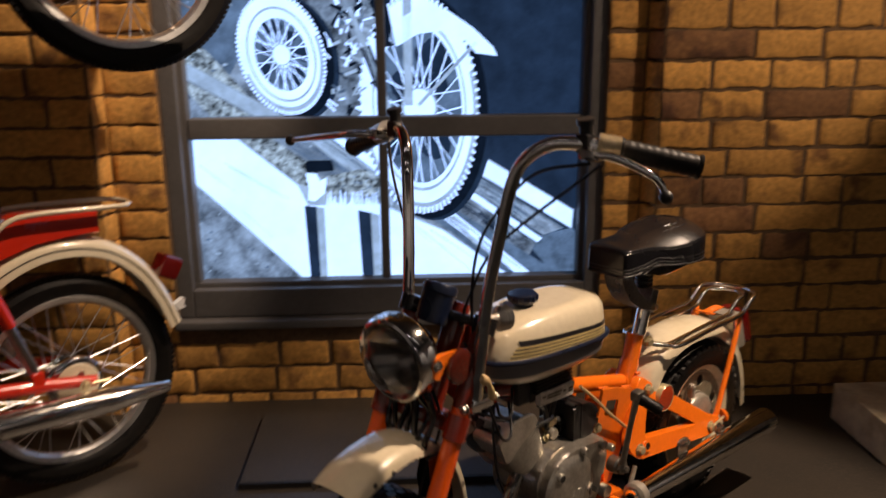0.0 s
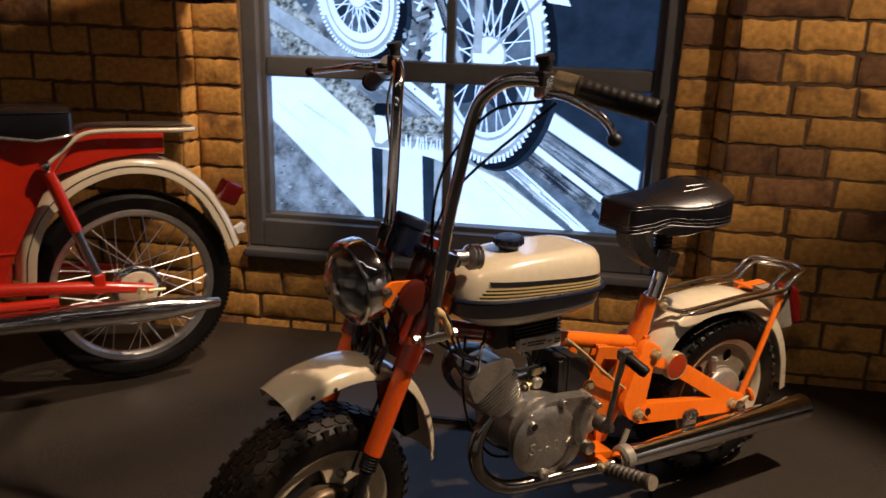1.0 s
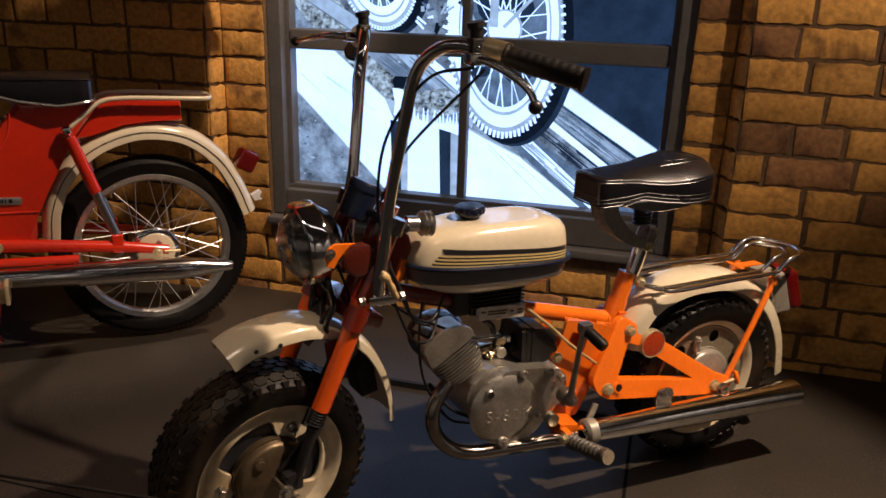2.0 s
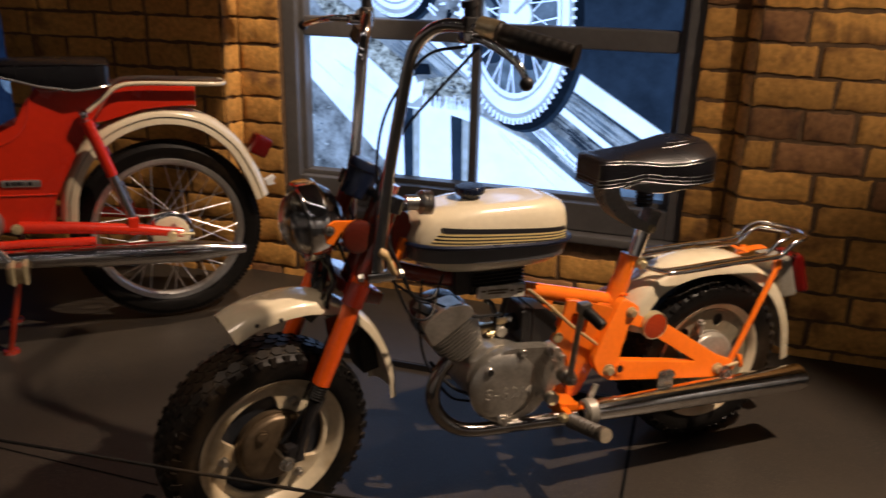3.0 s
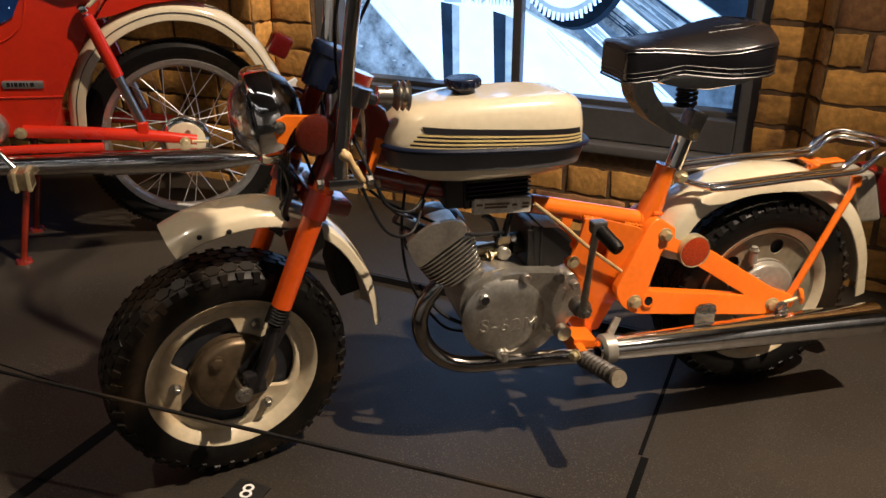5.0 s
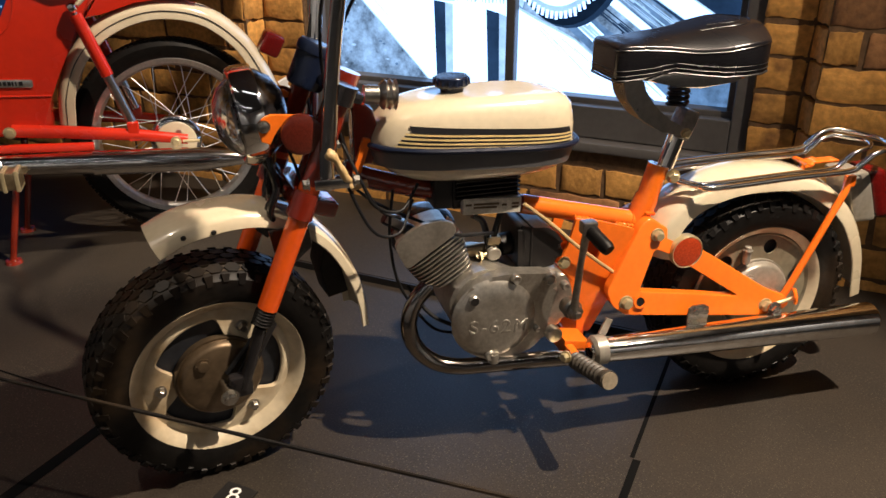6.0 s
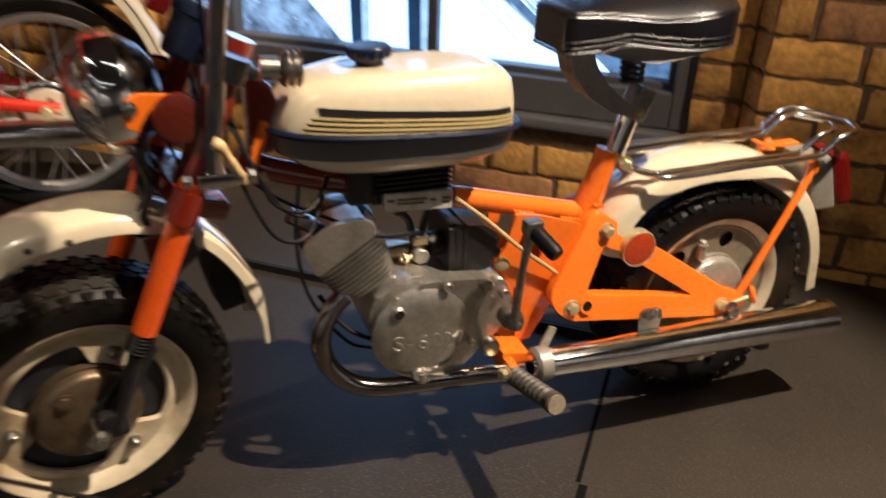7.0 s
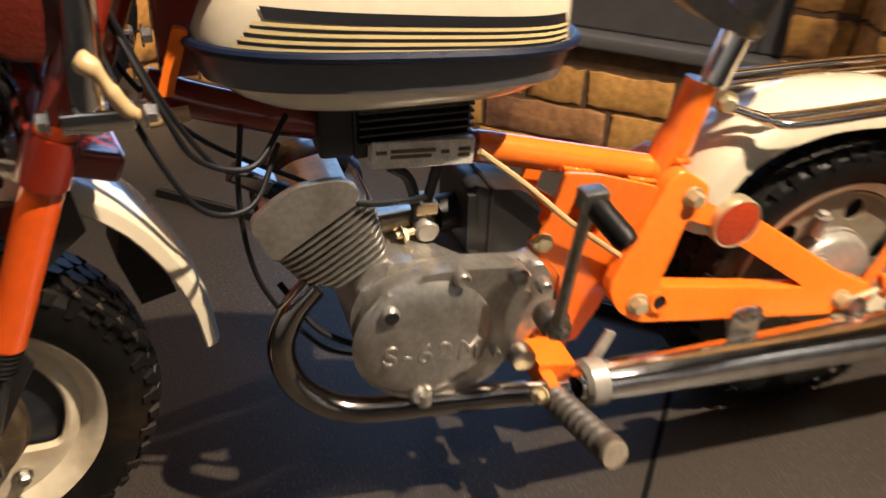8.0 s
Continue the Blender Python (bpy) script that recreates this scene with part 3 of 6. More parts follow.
# wheels of the two machines
for wheel_name, cx, cz, rx, rz, tilt, hub in (("wheel_print", 0.603, 1.045, 0.212, 0.385, -0.03, 0.055), ("wheel_print", 0.135, 1.225, 0.150, 0.205, -0.12, 0.03)):
    print_shape("shadow_print", [ellipse(cx + 0.035, cz - 0.012, rx * 1.06, rz * 1.03, tilt=tilt)], "dark", 6, photo)
    print_shape("shadow_print", [ellipse(cx + 0.022, cz - 0.010, rx * 1.03, rz * 1.015, tilt=tilt)], "black", 6.4, photo)
    print_shape(wheel_name, [ellipse(cx, cz, rx * 0.86, rz * 0.86, tilt=tilt)], "mid", 7, photo)
    print_shape(wheel_name, [ellipse(cx + rx * 0.25 * (-1) ** k + rng.uniform(-0.04, 0.04), cz + rng.uniform(-0.5, 0.5) * rz, rx * rng.uniform(0.12, 0.3), rz * rng.uniform(0.08, 0.2), n=12, tilt=tilt) for k in range(7)], "dark", 7.3, photo)
    spokes = []
    for k in range(32):
        a = 2 * math.pi * k / 32
        b = a + (0.6 if k % 2 else -0.6)
        spokes.append(stroke((cx + hub * 0.7 * math.cos(a) + tilt * hub * math.sin(a), cz + hub * math.sin(a)), (cx + rx * 0.82 * math.cos(b) + tilt * rz * math.sin(b), cz + rz * 0.82 * math.sin(b)), rng.uniform(0.0025, 0.0055)))
    print_shape("spoke_print", spokes, "white", 8, photo)
    print_shape("rim_print", band(cx, cz, rx * 0.965, rz * 0.965, 0.056, tilt=tilt), "white", 9, photo)
    print_shape("rim_print", band(cx, cz, rx * 0.965, rz * 0.965, 0.016, 200, 380, tilt=tilt), "pale", 9.2, photo)
    for tone, level, w, shift in (("white", 9.4, 0.0095, 0.0), ("mid", 9.6, 0.0032, 0.5)):
        knobs = []
        for k in range(84):
            a = 2 * math.pi * (k + shift) / 84
            r0, r1 = (0.93, 0.995) if tone == "white" else (0.945, 0.975)
            r1 += rng.uniform(-0.008, 0.008)
            knobs.append(stroke((cx + rx * r0 * math.cos(a) + tilt * rz * math.sin(a), cz + rz * r0 * math.sin(a)), (cx + rx * r1 * math.cos(a) + tilt * rz * math.sin(a), cz + rz * r1 * math.sin(a)), w))
        print_shape("tread_print", knobs, tone, level, photo)
    print_shape("rim_print", band(cx, cz, rx * 0.775, rz * 0.775, 0.006, tilt=tilt), "pale", 10, photo)
    print_shape("hub_print", [ellipse(cx, cz, hub * 1.15, hub * 1.2)], "pale", 10.8, photo)
    print_shape("hub_print", [ellipse(cx, cz, hub, hub * 1.1)], "white", 11, photo)
# mudguard, fork, engine and peg of the machine
print_shape("mudguard_print", [((0.50, 1.27), (0.52, 1.33), (0.60, 1.375), (0.70, 1.37), (0.79, 1.31), (0.86, 1.245), (0.875, 1.215), (0.80, 1.225), (0.76, 1.27), (0.68, 1.30), (0.60, 1.29), (0.53, 1.25))], "white", 12, photo)
print_shape("fork_print", [stroke((0.37, 1.38), (0.52, 0.98), 0.02), stroke((0.60, 1.05), (0.80, 1.26), 0.012), stroke((0.565, 1.56), (0.565, 1.05), 0.03)], "pale", 12, photo)
print_shape("fork_print", [stroke((0.42, 1.25), (0.475, 1.10), 0.035), stroke((0.45, 1.5), (0.50, 1.25), 0.05)], "black", 12, photo)
bits = {"white": [], "pale": [], "black": [], "mid": []}
for _ in range(96):
    cx, cz, a = rng.uniform(0.30, 0.47), rng.uniform(1.0, 1.52), rng.choice((0.4, 1.3, 1.9, 2.6)) + rng.uniform(-0.3, 0.3)
    size = rng.uniform(0.012, 0.05)
    bits[rng.choice(("white", "white", "pale", "black", "black", "mid"))].append(stroke((cx, cz), (cx + size * math.cos(a), cz + size * math.sin(a)), rng.uniform(0.004, 0.018), rng.uniform(0.003, 0.012)))
for level, tone in enumerate(("mid", "white", "black", "pale")):
    print_shape("engine_print", bits[tone], tone, 8 + level, photo)
# foot peg: black pad, pale bracket, a row of bright teeth and its shadow
print_shape("peg_shadow_print", [((0.24, 0.80), (0.40, 0.83), (0.47, 0.79), (0.44, 0.735), (0.26, 0.725))], "scree", 11, photo)
print_shape("peg_print", [((0.195, 0.850), (0.205, 0.862), (0.290, 0.862), (0.297, 0.825), (0.200, 0.818))], "black", 12, photo)
print_shape("peg_print", [((0.195, 0.818), (0.235, 0.815), (0.245, 0.79), (0.27, 0.80), (0.262, 0.745), (0.225, 0.715), (0.20, 0.72), (0.205, 0.765))], "white", 12, photo)
teeth = []
for k in range(15):
    x = 0.268 + 0.0125 * k
    teeth.append(stroke((x, 0.70), (x + rng.uniform(-0.004, 0.006), 0.730 + rng.uniform(-0.022, 0.026)), rng.uniform(0.007, 0.016), 0.003))
print_shape("peg_teeth_print", teeth, "white", 13, photo)
grit = []
for k in range(34):
    cx, cz = rng.uniform(0.27, 0.46), rng.uniform(0.725, 0.80)
    a = rng.uniform(0, 3.1)
    grit.append(stroke((cx, cz), (cx + 0.016 * math.cos(a), cz + 0.010 * math.sin(a)), rng.uniform(0.002, 0.006)))
print_shape("grit_print", grit[:17], "mid", 12, photo)
print_shape("grit_print", grit[17:], "pale", 12, photo)
# clods on the ground
for tone, count in (("mid", 22), ("pale", 18)):
    clods = []
    while len(clods) < count:
        cx, cz = rng.uniform(x0, 0.42), rng.uniform(z0, 1.5)
        if (cz < 0.80 - 1.0 * (cx - x0) and cz < 0.72) or (0.15 < cx < 0.42 and 0.80 < cz < 0.94 and cz > 1.02 - 0.6 * cx) or (cz > 1.02 and cz > 1.2 - 0.6 * (cx - x0) and cx < 0.06):
            clods.append(ellipse(cx, cz, rng.uniform(0.003, 0.010), rng.uniform(0.002, 0.006), n=7))
    print_shape("mud_print", clods, tone, 5, photo)

side_photo = tagged(part("lightbox_photo", block(bmesh.new(), (SIDE_WIN - 1.6, PANE + 0.0125, 0.40), (SIDE_WIN - 0.06, PANE + 0.03, 1.6)), PHOTO["navy"], None, "", 0),
                    "dark blue back-lit photograph with pale shiny shapes in the window", "photograph")
shine = []
for k in range(26):
    cx, cz = SIDE_WIN - rng.uniform(0.07, 0.9), rng.uniform(0.5, 1.5)
    a = rng.uniform(0.9, 2.2)
    size = rng.uniform(0.01, 0.05)
    shine.append(stroke((cx, cz), (cx + size * math.cos(a), cz + size * math.sin(a)), rng.uniform(0.003, 0.010), 0.002))
print_shape("shine_print", shine, "pale", 3, side_photo)
print_shape("figure_print", [ellipse(SIDE_WIN - 0.19, 0.70, 0.055, 0.075)], "mid", 2, side_photo)
print_shape("figure_print", [ellipse(SIDE_WIN - 0.11, 0.84, 0.010, 0.05), ellipse(SIDE_WIN - 0.30, 0.9, 0.05, 0.14)], "black", 2, side_photo)

# floor boards: joints, the raised back board, the thick gap
bm = bmesh.new()
block(bm, (0.045, 2.715, 0.0), (1.19, 3.16, 0.022), 0.002)
back_board = tagged(part("base_board", bm, FLOOR, None), "dark grey raised stage board lying against the wall", "board")
bm = bmesh.new()
block(bm, (0.0425, 2.709, 0.0), (1.1905, 2.7148, 0.020))
part("edge_strip", bm, BLACK, back_board, "black front edge strip")
for name_, a, b in (("floor_joint", (1.177, 2.24, 0.0008), (1.186, 2.70, 0.0012)), ("floor_joint", (1.184, -3, 0.0008), (1.200, 2.236, 0.0012)), ("floor_joint", (0.112, -3, 0.0008), (0.142, 1.9, 0.0012)), ("floor_joint", (-4, 1.935, 0.0008), (0.118, 1.940, 0.0012))):
    structure(name_, block(bmesh.new(), a, b), GAP, "dark open joint between stage floor panels", "joint")

# ---- orange minibike ----
BIKE_ANGLE = math.degrees(math.atan2(0.6458, 0.7635))
BIKE = Vector((0.520 - 0.115 * 0.6458, 1.832 + 0.115 * 0.7635, 0.0))
bike = thing("minibike", Matrix.Translation(BIKE) @ pose(0, 0, 0, 0, 0, BIKE_ANGLE), "orange and cream mini motorcycle with high chrome handlebars", "motorcycle")
# in the bike: x runs to the rear from the front axle, y to its far side, z up
AXLE_Z, BASE = 0.224, 1.134
ARM_TURN = 182.0       # where the first arm of the wheel discs points
# fork, front wheel and headlamp are turned towards the visitor about the steering head
HEAD_AT = Vector((0.224, 0, 0.66))
STEER = Matrix.Translation(HEAD_AT) @ Matrix.Rotation(radians(13), 4, Vector((0.40, 0, 1))) @ Matrix.Translation(-HEAD_AT)


LAMP_TURN = Matrix.Translation(HEAD_AT) @ Matrix.Rotation(radians(6), 4, Vector((0.40, 0, 1))) @ Matrix.Translation(-HEAD_AT)


def steered(ob, turn=STEER):
    ob.matrix_local = turn.copy()
    return ob


def knobby_wheel(name, cx):
    rim = bmesh.new()
    c = (cx, 0, AXLE_Z)
    ax = (0, 1, 0)
    # well of the rim with two lips
    lathe(rim, [(0.146, -0.046), (0.1565, -0.050), (0.158, -0.044), (0.148, -0.036), (0.137, -0.022), (0.133, 0), (0.137, 0.022), (0.148, 0.036), (0.158, 0.044), (0.1565, 0.050), (0.146, 0.046), (0.137, 0.034), (0.126, 0.020), (0.124, 0), (0.126, -0.020), (0.137, -0.034)], c, ax, 64, True)
    w = part(name, rim, CREAM_WORN, bike, "cream pressed-steel wheel with knobby black tyre")
    # the rear wheel has a dished disc with round holes, the front one three broad arms between kidney-shaped openings
    disc = bmesh.new()
    if cx > 0.5:
        def circle(x, z, r, n):
            return [(x + r * math.cos(2 * math.pi * i / n), z + r * math.sin(2 * math.pi * i / n)) for i in range(n)]

        holes = [circle(cx + 0.108 * math.cos(k * math.pi / 3 + 0.25), AXLE_Z + 0.108 * math.sin(k * math.pi / 3 + 0.25), 0.0165, 14) for k in range(6)]
        holed_plate(disc, circle(cx, AXLE_Z, 0.140, 64), holes + [circle(cx, AXLE_Z, 0.070, 32)], -0.034, -0.030, 0.0012)
        lathe(disc, [(0.132, -0.0335), (0.137, -0.0385), (0.143, -0.0335)], c, ax, 64, True)
    else:
        rings = []
        n = 144
        for k in range(n):
            a = 2 * math.pi * k / n
            turn = abs((math.degrees(a) - ARM_TURN + 60) % 120 - 60)
            f = min(1.0, max(0.0, (turn - 15) / 13))
            f = f * f * (3 - 2 * f)
            r_in = 0.080 + 0.036 * f
            ring = []
            for r, y in ((r_in, -0.026), (r_in, -0.032), (r_in + 0.003, -0.0345), (0.122, -0.0345), (0.134, -0.030), (0.145, -0.032), (0.145, -0.027), (0.134, -0.025), (0.122, -0.028)):
                r = max(r, r_in)
                ring.append(disc.verts.new((cx + r * math.cos(a), y, AXLE_Z + r * math.sin(a))))
            rings.append(ring)
        for k in range(n):
            p, q = rings[k], rings[(k + 1) % n]
            for i in range(9):
                disc.faces.new((p[i], p[(i + 1) % 9], q[(i + 1) % 9], q[i]))
    part("wheel_disc", disc, REAR_DISC if cx > 0.5 else CREAM_WORN, w)
    part("disc_ring", ring_sector(bmesh.new(), c, 0.060, 0.080, 0, 2 * math.pi, -0.0400, -0.0275, 48), SILVER if cx > 0.5 else DARK_IRON, w)
    t = bmesh.new()
    prof = [(0.146, -0.036), (0.155, -0.045), (0.170, -0.053), (0.190, -0.056), (0.208, -0.053), (0.219, -0.042), (0.2245, -0.022), (0.2255, 0), (0.2245, 0.022), (0.219, 0.042), (0.208, 0.053), (0.190, 0.056), (0.170, 0.053), (0.155, 0.045), (0.146, 0.036)]
    lathe(t, [(r * 0.97, h) for r, h in prof], c, ax, 72)
    part("tyre", t, RUBBER, w, "black knobby rubber tyre", 30)
    t = bmesh.new()
    lathe(t, [(0.2195 * 0.97 + 0.001, -0.041), (0.2245 * 0.97 + 0.001, -0.022), (0.2255 * 0.97 + 0.001, 0), (0.2245 * 0.97 + 0.001, 0.022), (0.2195 * 0.97 + 0.001, 0.041)], c, ax, 72)
    part("tread_groove", t, TREAD_DUST, w, "dusty grooves between the tread blocks", 60)
    t = bmesh.new()
    # tread: a honeycomb of six-sided blocks round the crown
    n = 46
    pitch = math.pi * 0.226 / n
    for k in range(n):
        for row, (y, r0, r1, wide) in enumerate(((-0.0345, 0.2175, 0.2255, 0.0086), (-0.0175, 0.222, 0.2295, 0.0086), (0.0, 0.222, 0.230, 0.0086), (0.0175, 0.222, 0.2295, 0.0086), (0.0345, 0.2175, 0.2255, 0.0086))):
            a = 2 * math.pi * (k + 0.5 * (row % 2)) / n
            m = Matrix.Translation(c) @ Matrix.Rotation(-a, 4, "Y")
            lo, hi = [], []
            for rr, s, out in ((r0 * 0.97, 1.0, lo), (r1 * 0.968, 0.93, hi)):
                for sz, sy in ((-0.97, 0), (-0.52, -1), (0.52, -1), (0.97, 0), (0.52, 1), (-0.52, 1)):
                    out.append(t.verts.new(m @ Vector((rr - (0.004 * sy if y > 0.03 else -0.004 * sy if y < -0.03 else 0), y + sy * wide * s, sz * pitch * s))))
            t.faces.new(hi)
            for i in range(6):
                t.faces.new((lo[i], lo[(i + 1) % 6], hi[(i + 1) % 6], hi[i]))
    # shoulder lugs that reach down the sidewalls
    for k in range(n):
        a = 2 * math.pi * (k + 0.5) / n
        m = Matrix.Translation(c) @ Matrix.Rotation(-a, 4, "Y")
        low = 0.196 if k % 2 else 0.203
        for sgn in (-1, 1):
            vs = [t.verts.new(m @ Vector((r * 0.985, sgn * y, s * h))) for r, y, h in ((low, 0.053, 0.0055), (0.214, 0.046, 0.0085)) for s in (-1, 1)]
            ws = [t.verts.new(m @ Vector((r * 0.985, sgn * y, s * h))) for r, y, h in ((low + 0.002, 0.0565, 0.0045), (0.217, 0.051, 0.0072)) for s in (-1, 1)]
            for q in ((ws[0], ws[1], ws[3], ws[2]), (vs[0], vs[1], ws[1], ws[0]), (vs[1], vs[3], ws[3], ws[1]), (vs[3], vs[2], ws[2], ws[3]), (vs[2], vs[0], ws[0], ws[2])):
                t.faces.new(q if sgn < 0 else q[::-1])
    tagged(part("tread", t, RUBBER, w, "", 0), kind="stuff")
    h = bmesh.new()
    lathe(h, [(0, -0.060), (0.030, -0.060), (0.034, -0.058), (0.067, -0.056), (0.074, -0.050), (0.077, -0.036), (0.077, 0.03), (0.05, 0.05), (0.02, 0.055), (0, 0.055)], c, ax, 48)
    # dark disc added behind the openings to stand in for the shade inside
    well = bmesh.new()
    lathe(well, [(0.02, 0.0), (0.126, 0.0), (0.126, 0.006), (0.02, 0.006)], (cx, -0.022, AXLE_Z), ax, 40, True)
    part("inner_disc", well, SHADE_STEEL, w)
    part("brake_drum", h, DARK_IRON if cx < 0.5 else SILVER, w, "dull metal brake drum")
    b = bmesh.new()
    rod(b, (cx, -0.118, AXLE_Z), (cx, 0.118, AXLE_Z), 0.007)
    bolt(b, (cx, -0.106, AXLE_Z), (0, -1, 0), 0.012, 0.012)
    part("axle", b, DULL_CHROME, w)
    for k in range(3 if cx < 0.5 else 0):
        a = radians(ARM_TURN) + k * 2 * math.pi / 3
        part("wheel_nut", bolt(bmesh.new(), (cx + 0.104 * math.cos(a), -0.0345, AXLE_Z + 0.104 * math.sin(a)), (0, -1, 0), 0.008, 0.012), DULL_CHROME, w)
    part("drum_bolt", bolt(bmesh.new(), (cx - 0.030, -0.0565, AXLE_Z + 0.042), (0, -1, 0), 0.011, 0.006), DARK_IRON if cx < 0.5 else SILVER, w)
    if cx > 0.5:
        # lever of the rear brake on top of its drum
        lever = bmesh.new()
        rod(lever, (cx - 0.036, -0.046, AXLE_Z + 0.080), (cx - 0.036, -0.046, AXLE_Z + 0.112), 0.009, 0.008)
        bolt(lever, (cx - 0.036, -0.046, AXLE_Z + 0.108), (0, 0, 1), 0.0075, 0.008)
        part("brake_lever", lever, SILVER, w)
    return w


front = knobby_wheel("front_wheel", -0.010)
hub_at = Vector((-0.010, 0, AXLE_Z))
front.matrix_local = STEER @ Matrix.Translation(hub_at + Vector((-0.008, 0.0, 0.0068))) @ Matrix.Scale(1.03, 4) @ Matrix.Translation(-hub_at)
rear = knobby_wheel("rear_wheel", BASE)
hub_at = Vector((BASE, 0, AXLE_Z))
rear.matrix_local = Matrix.Translation(hub_at + Vector((0, -0.006, 0.0068))) @ Matrix.Diagonal((1.03, 1.1, 1.03, 1)) @ Matrix.Translation(-hub_at)


def fork_x(z):
    return 0.02 + 0.43 * (z - 0.232)


def leg_x(z):
    return 0.133 - 0.417 * (0.531 - z)


# fork legs: orange upper tubes, ribbed gaiters, dark sliders
for side in (-1, 1):
    y = side * 0.085
    leg = bmesh.new()
    rod(leg, (leg_x(0.382), y, 0.382), (leg_x(0.605), y, 0.605), 0.0188, seg=20)
    leg_ob = steered(part("fork_leg", leg, FORK_ORANGE, bike))
    g = bmesh.new()
    pts, rs = [], []
    for i in range(13):
        z = 0.384 - 0.034 * i / 12
        pts.append((leg_x(z), y, z))
        rs.append(0.0185 if i % 2 else 0.016)
    sweep(g, pts, rs, 16)
    part("gaiter", g, RUBBER, leg_ob)
    s = bmesh.new()
    rod(s, (leg_x(0.345), y, 0.345), (0.012, y * 1.06, 0.225), 0.0125, 0.0105)
    block(s, (-0.012, y - 0.012, 0.21), (0.03, y + 0.012, 0.255), 0.006)
    part("slider", s, BLACK_PAINT, leg_ob)
    # shroud coloured as the orange leg looks in shadow
    u = bmesh.new()
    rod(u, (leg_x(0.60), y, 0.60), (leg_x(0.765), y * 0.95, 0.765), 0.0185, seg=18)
    part("stanchion", u, SHADED_PAINT, leg_ob, "orange fork shroud in painted shade")
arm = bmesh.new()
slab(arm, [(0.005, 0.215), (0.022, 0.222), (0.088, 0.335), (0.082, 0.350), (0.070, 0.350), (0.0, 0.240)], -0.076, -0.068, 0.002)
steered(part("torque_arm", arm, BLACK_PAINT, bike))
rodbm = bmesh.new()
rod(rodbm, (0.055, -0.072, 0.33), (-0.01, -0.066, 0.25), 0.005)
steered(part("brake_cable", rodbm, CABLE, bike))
# yokes; the lower one has its shade mixed into the colour
for name, z, mat, deep in (("lower_yoke", 0.572, SHADED_PAINT, 0.030), ("upper_yoke", 0.755, BLACK_PAINT, 0.02)):
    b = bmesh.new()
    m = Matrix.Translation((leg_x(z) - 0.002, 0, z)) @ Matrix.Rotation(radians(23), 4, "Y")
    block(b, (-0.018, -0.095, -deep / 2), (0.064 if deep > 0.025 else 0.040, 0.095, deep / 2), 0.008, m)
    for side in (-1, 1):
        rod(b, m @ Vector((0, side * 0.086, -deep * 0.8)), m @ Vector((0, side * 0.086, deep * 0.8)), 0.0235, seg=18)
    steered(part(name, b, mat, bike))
# head tube coloured as it looks in shade
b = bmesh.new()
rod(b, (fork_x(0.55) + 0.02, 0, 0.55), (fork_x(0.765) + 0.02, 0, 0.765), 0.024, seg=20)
part("head_tube", b, SHADED_PAINT, bike)
# gusset that joins head tube and main tube; its colour includes the shade
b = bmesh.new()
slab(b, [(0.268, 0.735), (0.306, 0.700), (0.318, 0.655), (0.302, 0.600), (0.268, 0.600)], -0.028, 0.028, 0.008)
gusset = part("head_gusset", b, SHADED_PAINT, bike, "orange head gusset in painted shade")
# raised orange strip imitates light falling on the shaded gusset
b = bmesh.new()
slab(b, rounded([(0.284, 0.654), (0.298, 0.650), (0.276, 0.588), (0.262, 0.590)], 0.003), -0.040, -0.029, 0.002)
part("gusset_edge", b, ORANGE, gusset, "strip of the gusset painted as lit orange")
for side in (-1, 1):
    b = bmesh.new()
    block(b, (0.185, side * 0.105 - 0.012, 0.592), (0.245, side * 0.105 + 0.012, 0.612), 0.004)
    part("riser_clamp", b, CHROME, bike)
    part("clamp_bolt", bolt(bmesh.new(), (0.178, side * 0.105, 0.602), (-1, 0, 0), 0.009, 0.01), DULL_CHROME, bike)
    part("clamp_bolt", bolt(bmesh.new(), (0.252, side * 0.105, 0.602), (1, 0, 0), 0.009, 0.01), DULL_CHROME, bike)
# high handlebars, one bent tube each side
# (the bar is turned, so the two ends differ)
BAR_END = {
    -1: dict(bend=[(0.296, 0.195, 1.092), (0.330, 0.245, 1.094), (0.368, 0.300, 1.084), (0.452, 0.388, 1.058)], grip=((0.362, 0.292, 1.086), (0.456, 0.393, 1.056)), collar=((0.342, 0.262, 1.092), (0.366, 0.294, 1.085)),
             perch=(0.331, 0.245, 1.095), mount=(0.322, 0.265, 1.079), lever=[(0.318, 0.262, 1.078), (0.330, 0.305, 1.076), (0.352, 0.352, 1.056), (0.366, 0.374, 1.036), (0.372, 0.382, 1.014)]),
    1: dict(bend=[(0.285, 0.195, 1.090), (0.298, 0.245, 1.084), (0.308, 0.300, 1.068), (0.334, 0.418, 1.032)], grip=((0.304, 0.285, 1.072), (0.335, 0.422, 1.030)), collar=((0.296, 0.250, 1.083), (0.305, 0.286, 1.072)),
            perch=(0.290, 0.215, 1.090), mount=(0.278, 0.262, 1.078), lever=[(0.270, 0.262, 1.078), (0.232, 0.290, 1.078), (0.219, 0.380, 1.066), (0.214, 0.500, 1.049)]),
}
